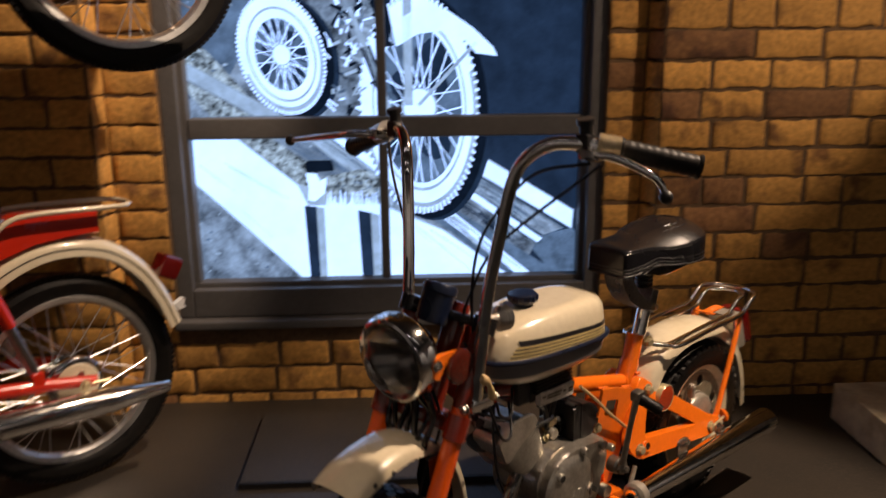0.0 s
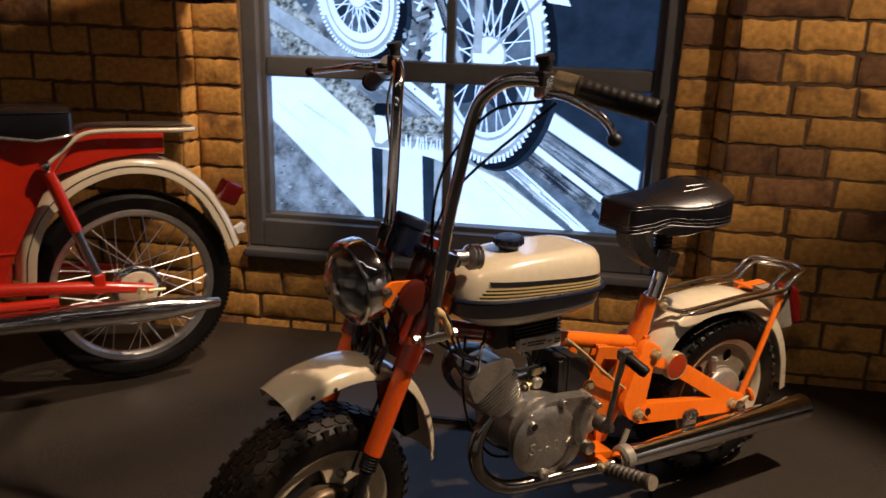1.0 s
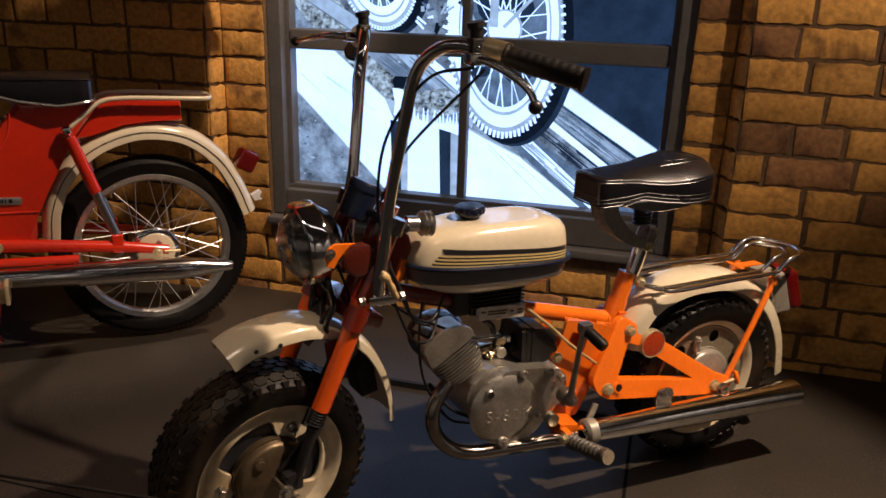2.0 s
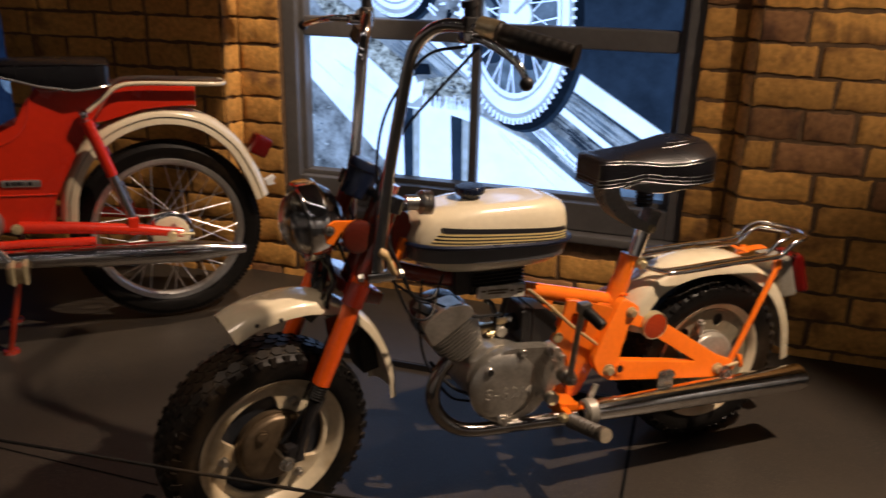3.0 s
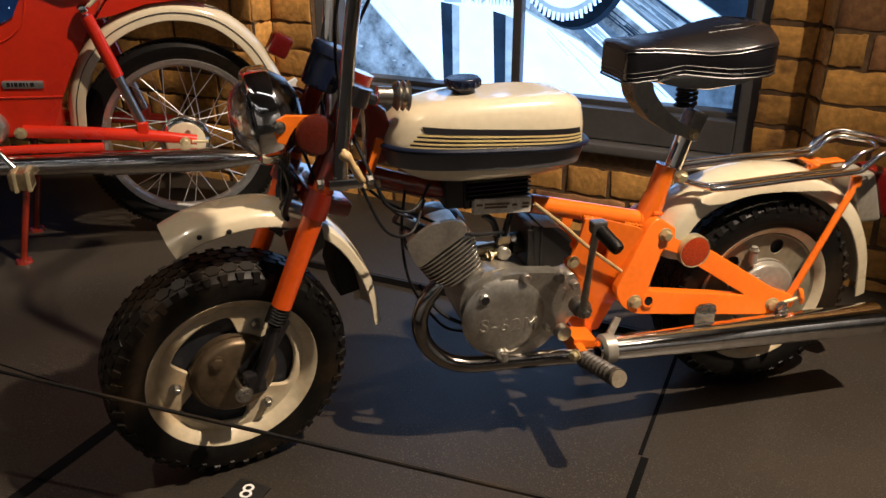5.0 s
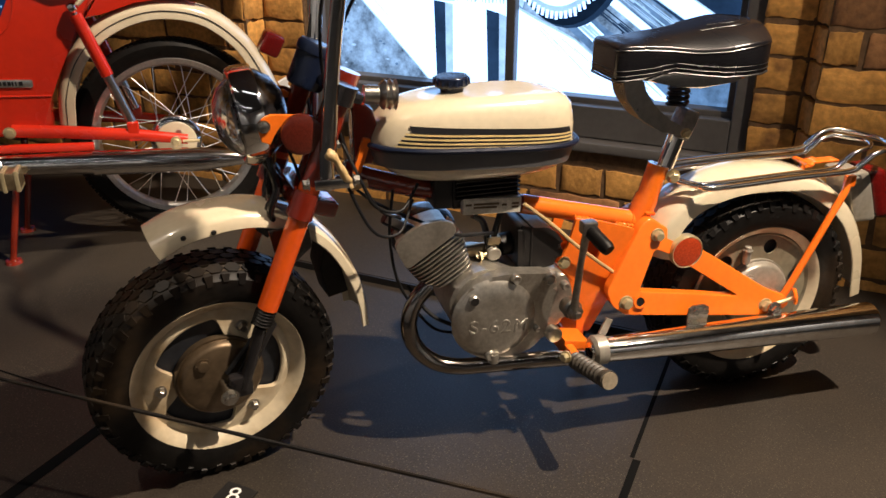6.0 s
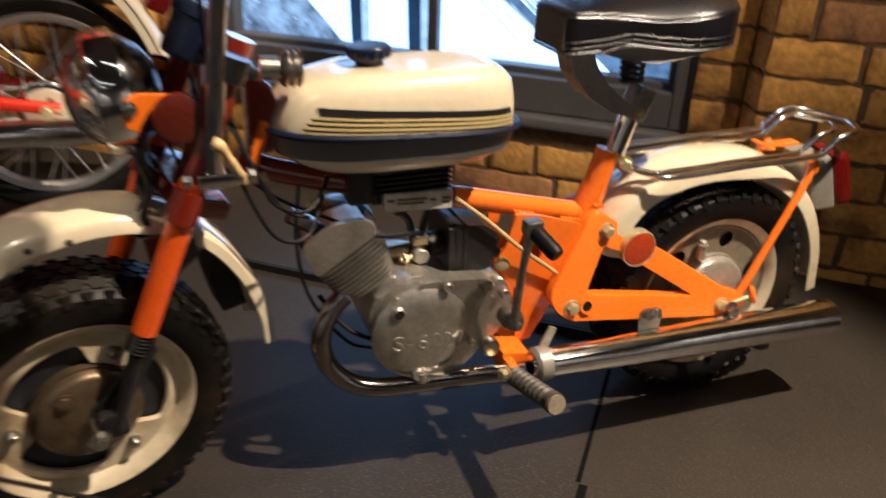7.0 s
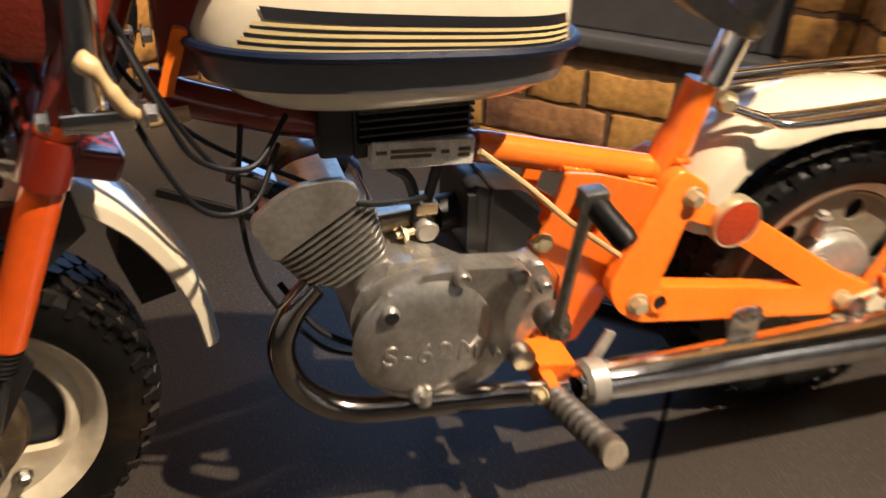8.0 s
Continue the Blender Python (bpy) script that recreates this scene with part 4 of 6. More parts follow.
for side in (-1, 1):
    end = BAR_END[side]
    b = bmesh.new()
    pts = [(0.206, 0.100, 0.590), (0.212, 0.102, 0.65), (0.229, 0.110, 0.80), (0.247, 0.128, 0.94), (0.258, 0.142, 1.02), (0.270, 0.160, 1.063)] + end["bend"]
    run = curve_through([(x, side * y, z) for x, y, z in pts], 6)
    sweep(b, run, [0.0150 if p[2] < 0.66 else 0.0120 + 0.0030 * max(0.0, (0.80 - p[2]) / 0.14) for p in run], 16)
    bar = part("handlebar", b, CHROME, bike)

    def at(q, dx=0.0, dy=0.0, dz=0.0):
        return Vector((q[0] + dx, side * (q[1] + dy), q[2] + dz))

    g = bmesh.new()
    a0, a1 = at(end["grip"][0]), at(end["grip"][1])
    ps, rs = [], []
    for i in range(41):
        f = i / 40
        ps.append(a0.lerp(a1, f))
        rs.append((0.0215 if f < 0.04 or f > 0.95 else 0.0190) + (0.0007 if i % 4 < 2 else 0))
    sweep(g, ps, rs, 18)
    part("grip", g, RUBBER, bar, "black ribbed rubber grip")
    c = bmesh.new()
    rod(c, at(end["collar"][0]), at(end["collar"][1]), 0.0225, seg=22)
    part("twist_collar", c, TARNISHED if side < 0 else DULL_CHROME, bar, "tarnished golden alloy collar" if side < 0 else "")
    k = bmesh.new()
    p0 = at(end["perch"])
    block(k, p0 - Vector((0.0135, 0.014, 0.017)), p0 + Vector((0.0135, 0.014, 0.017)), 0.005)
    rod(k, p0 + Vector((0.002, 0, 0.005)), p0 + Vector((-0.001, 0, 0.037)), 0.012)
    rod(k, p0 + Vector((-0.001, 0, 0.033)), p0 + Vector((-0.003, 0, 0.043)), 0.016)
    part("switch_block", k, BLACK, bar)
    l = bmesh.new()
    lever = curve_through([at(q) for q in end["lever"]], 6)
    sweep(l, lever, [0.008 - 0.003 * abs(i / (len(lever) - 1) - 0.3) for i in range(len(lever))], 10)
    m0 = at(end["mount"])
    block(l, m0 - Vector((0.0175, 0.016, 0.011)), m0 + Vector((0.0175, 0.016, 0.011)), 0.005)
    lever_ob = part("brake_lever", l, WORN_CHROME, bar)
    ball = bmesh.new()
    bmesh.ops.create_icosphere(ball, subdivisions=3, radius=0.012, matrix=Matrix.Translation(lever[-1]))
    part("lever_ball", ball, BLACK, lever_ob, "black plastic lever ball", 180)
# cables from the levers
for pts in ([(0.315, -0.27, 1.065), (0.275, -0.17, 1.035), (0.225, -0.10, 0.92), (0.215, -0.085, 0.78), (0.25, -0.075, 0.64), (0.30, -0.06, 0.53), (0.345, -0.05, 0.50)],
            [(0.33, -0.28, 1.062), (0.27, -0.10, 0.90), (0.235, -0.06, 0.80), (0.22, -0.05, 0.74)],
            [(0.315, 0.27, 1.065), (0.26, 0.19, 1.0), (0.235, 0.12, 0.88), (0.205, 0.09, 0.74), (0.22, 0.03, 0.62), (0.29, 0.0, 0.53), (0.40, -0.02, 0.47)],
            [(0.22, -0.06, 0.71), (0.265, -0.095, 0.60), (0.29, -0.09, 0.545), (0.34, -0.075, 0.525), (0.38, -0.04, 0.56)],
            [(0.21, -0.07, 0.70), (0.245, -0.10, 0.585), (0.285, -0.10, 0.50), (0.335, -0.08, 0.485), (0.37, -0.04, 0.53)],
            [(0.335, -0.03, 0.55), (0.325, -0.04, 0.46), (0.34, -0.045, 0.36), (0.40, -0.04, 0.26), (0.45, -0.05, 0.24)],
            [(0.15, -0.02, 0.66), (0.17, -0.045, 0.56), (0.12, -0.05, 0.46), (0.06, -0.06, 0.33)]):
    b = bmesh.new()
    sweep(b, curve_through(pts, 8), 0.0030, 8)
    part("control_cable", b, CABLE, bike, "black control cable")
# wiring loom that hangs from the headlamp between the fork legs
for k in range(7):
    y = -0.066 + 0.018 * k
    wob = 0.010 * math.sin(2.1 * k)
    loom = [(0.135 + wob, y * 0.6, 0.685), (0.118 - wob, y, 0.640), (0.126 + wob, y * 1.1, 0.590), (0.112 - 0.5 * wob, y, 0.545), (0.122, y * 0.7, 0.505)]
    part("wiring_loom", sweep(bmesh.new(), curve_through(loom, 6), 0.0052 if k % 2 else 0.0068, 8), BLACK_PAINT, bike, "black wires in glossy sleeving")
# headlamp
hl = bmesh.new()
lathe(hl, [(0.072, 0.034), (0.080, 0.036), (0.079, 0.046), (0.074, 0.062), (0.058, 0.084), (0.034, 0.098), (0, 0.103)], (0.056, 0, 0.700), (1, 0, 0.10), 40)
lamp = steered(part("headlamp", hl, BLACK_PAINT, bike, "black headlamp with chrome rim and clear ribbed glass"), LAMP_TURN)
rimb = bmesh.new()
lathe(rimb, [(0.070, 0.020), (0.076, 0.014), (0.081, 0.016), (0.0845, 0.024), (0.0850, 0.050), (0.083, 0.055), (0.079, 0.052), (0.078, 0.030), (0.070, 0.030)], (0.056, 0, 0.700), (1, 0, 0.10), 40, True)
part("lamp_rim", rimb, CHROME, lamp)
refl = bmesh.new()
lathe(refl, [(0.069, 0.030), (0.060, 0.044), (0.04, 0.060), (0.012, 0.070), (0.010, 0.040), (0, 0.038)], (0.056, 0, 0.700), (1, 0, 0.10), 36)
part("lamp_reflector", refl, DARK_CHROME, lamp)
glass_mat = bpy.data.materials.new("lamp_glass")
glass_mat.use_nodes = True
gb = glass_mat.node_tree.nodes["Principled BSDF"]
gb.inputs["Transmission Weight"].default_value, gb.inputs["Roughness"].default_value, gb.inputs["IOR"].default_value = 1.0, 0.02, 1.45
wave = glass_mat.node_tree.nodes.new("ShaderNodeTexWave")
wave.inputs["Scale"].default_value, wave.bands_direction = 30, "Y"
gtc = glass_mat.node_tree.nodes.new("ShaderNodeTexCoord")
gbump = glass_mat.node_tree.nodes.new("ShaderNodeBump")
gbump.inputs["Strength"].default_value, gbump.inputs["Distance"].default_value = 0.05, 0.001
glass_mat.node_tree.links.new(gtc.outputs["Object"], wave.inputs["Vector"])
glass_mat.node_tree.links.new(wave.outputs["Fac"], gbump.inputs["Height"])
glass_mat.node_tree.links.new(gbump.outputs["Normal"], gb.inputs["Normal"])
gl = bmesh.new()
lathe(gl, [(0, -0.022), (0.03, -0.018), (0.052, -0.006), (0.066, 0.012), (0.0715, 0.030), (0.0685, 0.030), (0.063, 0.013), (0.050, -0.003), (0.029, -0.014), (0, -0.018)], (0.056, 0, 0.700), (1, 0, 0.10), 36)
part("lamp_glass", gl, glass_mat, lamp).visible_shadow = False
for side in (-1, 1):
    br = bmesh.new()
    slab(br, [(0.104, 0.702), (0.110, 0.720), (0.126, 0.726), (0.180, 0.720), (0.192, 0.711), (0.184, 0.704), (0.138, 0.706), (0.130, 0.692), (0.122, 0.676), (0.108, 0.682)], side * 0.082 - 0.004, side * 0.082 + 0.004, 0.0015)
    bracket = steered(part("lamp_bracket", br, ORANGE, bike), LAMP_TURN @ Matrix.Translation((-0.009, 0, 0)))
    part("bracket_bolt", bolt(bmesh.new(), (0.113, side * 0.087, 0.708), (0, side, 0), 0.008, 0.007), DULL_CHROME, bracket)
    rf = bmesh.new()
    lathe(rf, [(0, 0.011), (0.028, 0.0105), (0.034, 0.008), (0.035, 0), (0, 0)], (0.172, side * 0.088, 0.690), (0, side, 0), 28)
    part("side_reflector", rf, SHADED_LENS, bracket, "round red reflector in painted shade")
# speedometer pod
sp = bmesh.new()
ax = Vector((0.45, 0, 1)).normalized()
lathe(sp, [(0, 0), (0.030, 0), (0.0325, 0.005), (0.0330, 0.058), (0.0350, 0.060), (0.0350, 0.072), (0.031, 0.078), (0, 0.079)], (0.192, 0.005, 0.742), ax, 30)
part("speedometer", sp, BLUE_CAP, bike, "dark blue-black speedometer pod")
kb = bmesh.new()
ps, rs = [], []
for i in range(12):
    ps.append((0.285 + 0.005 * i, -0.055, 0.735 - 0.0004 * i))
    rs.append(0.016 if i < 6 else (0.0265 if i % 2 else 0.0225))
sweep(kb, ps, rs, 16)
part("clamp_knob", kb, DULL_CHROME, bike, "ribbed metal clamp knob")
ht = bmesh.new()
sweep(ht, curve_through([(0.208, -0.118, 0.658), (0.221, -0.121, 0.648), (0.231, -0.121, 0.628), (0.238, -0.116, 0.612), (0.246, -0.108, 0.602)], 6), [0.006, 0.0085, 0.0095, 0.0095, 0.009, 0.009, 0.0075, 0.006, 0.0055, 0.0055, 0.0055, 0.007, 0.007, 0.007, 0.007, 0.007, 0.007, 0.007, 0.007, 0.007, 0.007, 0.006, 0.006, 0.006, 0.006], 12)
part("wire_sleeve", ht, TAN, bike, "tan insulated wire sleeve")
# front mudguard
FRONT_GUARD = [(-0.105, 0.532), (-0.054, 0.552), (0.022, 0.561), (0.09, 0.553), (0.16, 0.523), (0.217, 0.472), (0.258, 0.400), (0.280, 0.33), (0.288, 0.266)]
b = bmesh.new()
mudguard(b, FRONT_GUARD, 0.106, 0.034, drop_end=0.022)
guard = steered(part("front_mudguard", b, CREAM, bike, "cream front mudguard"))
for x in (0.0, -0.05):
    part("rivet", bolt(bmesh.new(), (x, -0.0535, 0.533), (0, -1, 0), 0.0035, 0.003), BLACK, guard)
for side in (-1, 1):
    br = bmesh.new()
    slab(br, [(0.09, 0.52), (0.16, 0.52), (0.165, 0.475), (0.12, 0.44), (0.10, 0.46)], side * 0.064 - 0.003, side * 0.064 + 0.003)
    steered(part("mudguard_bracket", br, BLACK_PAINT, bike))
b = bmesh.new()
slab(b, [(0.205, 0.47), (0.225, 0.43), (0.245, 0.34), (0.205, 0.335), (0.19, 0.40)], -0.03, 0.03, 0.002)
part("mud_flap", b, RUBBER, guard, "black rubber flap")
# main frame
# tube coloured as it looks in the shade under the tank
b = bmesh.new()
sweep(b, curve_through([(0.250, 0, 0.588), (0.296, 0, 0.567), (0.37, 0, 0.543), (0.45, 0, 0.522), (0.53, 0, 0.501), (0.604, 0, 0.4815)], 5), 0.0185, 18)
part("front_tube", b, SHADED_PAINT, bike, "orange front frame tube in painted shade")
b = bmesh.new()
rod(b, (0.596, 0, 0.4835), (0.858, 0, 0.4175), 0.0195, seg=24)
part("main_tube", b, ORANGE, bike)
b = bmesh.new()
rod(b, (0.836, 0, 0.423), (0.846, 0, 0.4205), 0.0215, seg=24)
part("tube_weld", b, ORANGE, bike)
b = bmesh.new()
sweep(b, [(0.845, 0, 0.392), (0.8745, 0, 0.466), (0.8775, 0, 0.474), (0.8945, 0, 0.5365)], [0.0250, 0.0250, 0.0222, 0.0222], 24)
part("seat_tube", b, ORANGE, bike)
# weld beads where tubes and plates meet
for wa, wb in (((0.700, -0.030, 0.4545), (0.742, -0.030, 0.4445)), ((0.790, -0.034, 0.4315), (0.832, -0.034, 0.4215)), ((0.858, -0.030, 0.444), (0.882, -0.026, 0.440))):
    wa, wb = Vector(wa), Vector(wb)
    b = bmesh.new()
    sweep(b, [wa.lerp(wb, i / 14) for i in range(15)], [0.0036 + 0.0013 * math.sin(i * 2.2) for i in range(15)], 8)
    part("weld_bead", b, ORANGE, bike)
# frame side plates with a window
for side in (-1, 1):
    y = side * 0.045
    b = bmesh.new()
    holed_plate(b, rounded([(0.697, 0.458), (0.745, 0.449), (0.829, 0.421), (0.812, 0.365), (0.784, 0.274), (0.744, 0.198), (0.714, 0.200), (0.706, 0.312), (0.676, 0.347), (0.661, 0.364), (0.681, 0.398)], 0.006), [rounded([(0.713, 0.424), (0.761, 0.412), (0.749, 0.362), (0.704, 0.390)], 0.005)], y - 0.004, y + 0.004, 0.0012)
    part("frame_plate", b, ORANGE, bike)
    part("frame_bolt", bolt(bmesh.new(), (0.676, y + side * 0.004, 0.366), (0, side, 0), 0.010, 0.008), BRASS, bike)
b = bmesh.new()
block(b, (0.690, -0.045, 0.176), (0.735, 0.045, 0.204), 0.005)
part("engine_mount", b, ORANGE, bike)
# swinging arm: a forked plate each side, leaning inwards towards the top
for side in (-1, 1):
    def arm_y(z, out=0.0):
        return side * (0.090 - 0.28 * (z - 0.281) + out)

    def leaned(b):
        for v in b.verts:
            v.co.y = arm_y(v.co.z, v.co.y)
        return b

    deep = 0.022
    arm_bm = bmesh.new()
    holed_plate(arm_bm, rounded([(0.842, 0.429), (0.863, 0.441), (0.888, 0.424), (0.920, 0.401), (0.981, 0.363), (1.136, 0.262), (1.178, 0.245), (1.188, 0.226), (1.161, 0.211), (1.107, 0.211), (0.797, 0.253), (0.770, 0.273), (0.758, 0.304)], 0.012),
                [rounded([(0.870, 0.376), (0.905, 0.362), (0.951, 0.331), (1.060, 0.259), (0.831, 0.297)], 0.007)], -deep, 0.0, 0.0028)
    s_ob = part("swing_arm", leaned(arm_bm), ORANGE, bike)
    part("pivot_bolt", bolt(bmesh.new(), (0.799, arm_y(0.279), 0.279), (0, side, 0), 0.0115, 0.012), BRASS, s_ob)
    part("upper_bolt", bolt(bmesh.new(), (0.875, arm_y(0.406), 0.406), (0, side, 0), 0.0105, 0.014), BRASS, s_ob)
    h = bmesh.new()
    lathe(h, [(0.0095, -0.004), (0.0142, -0.004), (0.0142, 0.003), (0.0095, 0.003)], (0.829, arm_y(0.278, 0.0035), 0.278), (0, side, 0.28), 24, True)
    part("tube_end", h, ORANGE, s_ob)
    # flat black disc imitates the dark inside of the open tube
    h = bmesh.new()
    lathe(h, [(0, 0.0018), (0.0098, 0.0018), (0.0098, 0.0)], (0.829, arm_y(0.278, 0.0025), 0.278), (0, side, 0.28), 20)
    part("tube_hole", h, CABLE, s_ob)
    part("chain_adjuster", bolt(rod(bmesh.new(), (1.13, arm_y(0.231, 0.006), 0.231), (1.196, arm_y(0.231, 0.006), 0.243), 0.004), (1.126, arm_y(0.231, -0.001), 0.231), (0, side, 0), 0.012, 0.012), BRASS, s_ob)
    part("adjuster_disc", lathe(bmesh.new(), [(0, -0.004), (0.017, -0.004), (0.019, 0.0), (0.017, 0.004), (0, 0.004)], (1.196, arm_y(0.243, 0.006), 0.243), (1, side * 0.5, 0.2), 24), ORANGE, s_ob)
    rf = bmesh.new()
    lathe(rf, [(0, 0.009), (0.028, 0.0085), (0.0325, 0.007), (0.0345, 0.0), (0, 0)], (0.939, arm_y(0.366, 0.001), 0.366), (0, side, 0), 28)
    part("side_reflector", rf, REFLECTOR, s_ob, "round orange-red reflector")
    rim_bm = bmesh.new()
    lathe(rim_bm, [(0.0325, -0.012), (0.0355, -0.012), (0.0360, 0.0055), (0.0345, 0.008), (0.0325, 0.007)], (0.939, arm_y(0.366, 0.001), 0.366), (0, side, 0), 32, True)
    part("reflector_rim", rim_bm, BRASS, s_ob)
    y = side * 0.078
    st = bmesh.new()
    sweep(st, [(1.180, y + side * 0.012, 0.240), (1.200, side * 0.088, 0.275), (1.303, side * 0.072, 0.462), (1.312, side * 0.066, 0.492)], [0.008, 0.008, 0.008, 0.007], 12)
    block(st, (1.302, side * 0.066 - 0.006, 0.468), (1.326, side * 0.066 + 0.006, 0.494), 0.003)
    part("mudguard_stay", st, ORANGE, bike)
# shock inside the fork of the arm
b = bmesh.new()
rod(b, (0.868, -0.03, 0.40), (0.815, -0.03, 0.26), 0.016)
part("damper", b, DARK_IRON, bike)
# rear mudguard
b = bmesh.new()
mudguard(b, [(0.868, 0.355), (0.885, 0.420), (0.935, 0.478), (1.02, 0.512), (1.11, 0.520), (1.21, 0.508), (1.30, 0.462), (1.37, 0.395), (1.417, 0.30), (1.436, 0.197)], 0.122, 0.045)
part("rear_mudguard", b, CREAM, bike, "cream rear mudguard")
# luggage rack: two loops of chrome tube
for k, (half, end, r) in enumerate(((0.082, 1.428, 0.0065), (0.052, 1.395, 0.0055))):
    b = bmesh.new()
    z = 0.509 - 0.003 * k
    near = [(0.912, -0.020 + 0.006 * k, z + 0.002), (0.950, -half * 0.72, z - 0.004), (0.98, -half, z - 0.004), (1.15, -half, z), (1.290 - 0.02 * k, -half, z + 0.001), (1.318 - 0.02 * k, -half, z + 0.012), (1.346 - 0.02 * k, -half, z + 0.032), (1.374 - 0.02 * k, -half * 0.98, z + 0.039), (end - 0.022, -half * 0.75, z + 0.037), (end, -half * 0.3, z + 0.036)]
    far = [(x, -y, zz) for x, y, zz in near[::-1]]
    sweep(b, curve_through(near + far, 5), r, 10)
    part("luggage_rack", b, RACK_CHROME, bike, "chrome tube luggage rack")
b = bmesh.new()
block(b, (1.238, -0.030, 0.508), (1.250, 0.030, 0.513), 0.002)
block(b, (1.238, -0.014, 0.506), (1.325, 0.014, 0.511), 0.002)
part("rack_bracket", b, ORANGE, bike)
part("rack_bolt", bolt(bmesh.new(), (0.916, -0.022, 0.516), (-0.3, -1, 0), 0.011, 0.014), BRASS, bike)
# tail lamp
b = bmesh.new()
block(b, (1.372, -0.042, 0.365), (1.434, 0.042, 0.487), 0.012)
for v in b.verts:
    v.co.x -= 0.38 * (v.co.z - 0.372)
part("lamp_housing", b, SILVER, bike, "silver-grey tail lamp housing")
b = bmesh.new()
block(b, (1.433, -0.040, 0.368), (1.483, 0.040, 0.489), 0.016)
for v in b.verts:
    v.co.x -= 0.38 * (v.co.z - 0.372)
part("tail_lamp", b, RED_LENS, bike, "red plastic tail lamp")
part("housing_bolt", bolt(bmesh.new(), (1.356, -0.043, 0.472), (0, -1, 0), 0.008, 0.006), DULL_CHROME, bike)

# fuel tank: two shells that meet in a seam
def tank_shell(z_rim, z_end, profile, y_half, x_a, x_b, slope):
    """Rounded half shell. profile: (share of height, share of plan) pairs from the seam outwards."""
    b = bmesh.new()
    n = 48
    rings = []
    for h, f, shift in profile:
        ring = []
        for k in range(n):
            a = 2 * math.pi * k / n
            ca, sa = math.cos(a), math.sin(a)
            cx, half = (x_a + x_b) / 2 + shift, (x_b - x_a) / 2 * f
            x = cx + half * math.copysign(abs(ca) ** 0.55, ca)
            y = y_half * f ** 0.7 * math.copysign(abs(sa) ** 0.62, sa) * (1 - 0.10 * max(0, -ca))
            ring.append(b.verts.new((x, y, z_rim + (z_end - z_rim) * h + slope * (x - 0.48) * (1 - h))))
        rings.append(ring)
    for p, q in zip(rings, rings[1:]):
        for k in range(n):
            b.faces.new((p[k], p[(k + 1) % n], q[(k + 1) % n], q[k]))
    b.faces.new(rings[-1])
    b.faces.new(rings[0][::-1])
    return b


T_RIM, T_A, T_B, T_SL = 0.632, 0.285, 0.697, -0.050
tank = part("fuel_tank", tank_shell(T_RIM, 0.717, [(0.0, 1.0, 0), (0.12, 0.995, 0.0), (0.35, 0.975, 0.004), (0.55, 0.94, 0.008), (0.72, 0.89, 0.014), (0.86, 0.80, 0.020), (0.95, 0.66, 0.024), (1.0, 0.45, 0.028)], 0.092, T_A + 0.012, T_B - 0.012, T_SL), CREAM, bike, "cream fuel tank with black and gold stripes", 60)
part("tank_bottom", tank_shell(T_RIM - 0.002, 0.566, [(0.0, 1.0, 0), (0.25, 0.985, 0.002), (0.5, 0.95, 0.004), (0.72, 0.88, 0.008), (0.88, 0.78, 0.01), (1.0, 0.62, 0.012)], 0.092, T_A + 0.012, T_B - 0.012, T_SL), CREAM, tank, "cream lower half of the tank")
def tank_loop(z, f, grow, n=64):
    out = []
    for k in range(n):
        a = 2 * math.pi * k / n
        ca, sa = math.cos(a), math.sin(a)
        x = (T_A + T_B) / 2 + ((T_B - T_A) / 2 - 0.012 + grow) * f * math.copysign(abs(ca) ** 0.55, ca)
        y = (0.092 + grow) * f ** 0.7 * math.copysign(abs(sa) ** 0.62, sa) * (1 - 0.10 * max(0, -ca))
        out.append((x, y, z + T_SL * (x - 0.48)))
    return out


b = bmesh.new()
sweep(b, tank_loop(T_RIM - 0.001, 1.0, 0.006), 0.0055, 8, loop=True)
part("tank_seam", b, BLUE_CAP, tank, "dark blue rubber seam bead")
# grey band under the seam
b = bmesh.new()
lo, hi = [], []
for i, (z, f) in enumerate(((T_RIM - 0.004, 1.0), (T_RIM - 0.020, 0.987), (T_RIM - 0.038, 0.958))):
    ring = [b.verts.new((x, y, zz)) for x, y, zz in tank_loop(z, f, 0.0016)]
    if i:
        for k in range(64):
            b.faces.new((lo[k], lo[(k + 1) % 64], ring[(k + 1) % 64], ring[k]))
    lo = ring
part("tank_band", b, BAND_GREY, tank, "dark grey band below the seam")


def tank_side(x, z, lift=0.0012):
    """The depth of the near tank side at a place."""
    h = (z - T_RIM - T_SL * (x - 0.48)) / 0.085
    f = float(np.interp(h, (0, 0.12, 0.35, 0.55, 0.72, 0.86, 0.95, 1.0), (1, 0.995, 0.975, 0.94, 0.89, 0.80, 0.66, 0.45)))
    sh = float(np.interp(h, (0, 0.35, 0.72, 1.0), (0, 0.004, 0.014, 0.028)))
    ca = max(-1.0, min(1.0, (x - (T_A + T_B) / 2 - sh) / (((T_B - T_A) / 2 - 0.012) * f)))
    ca = math.copysign(abs(ca) ** (1 / 0.55), ca)
    sa = math.sqrt(max(0.0, 1 - ca * ca))
    return 0.092 * f ** 0.7 * sa ** 0.62 * (1 - 0.10 * max(0, -ca)) + lift


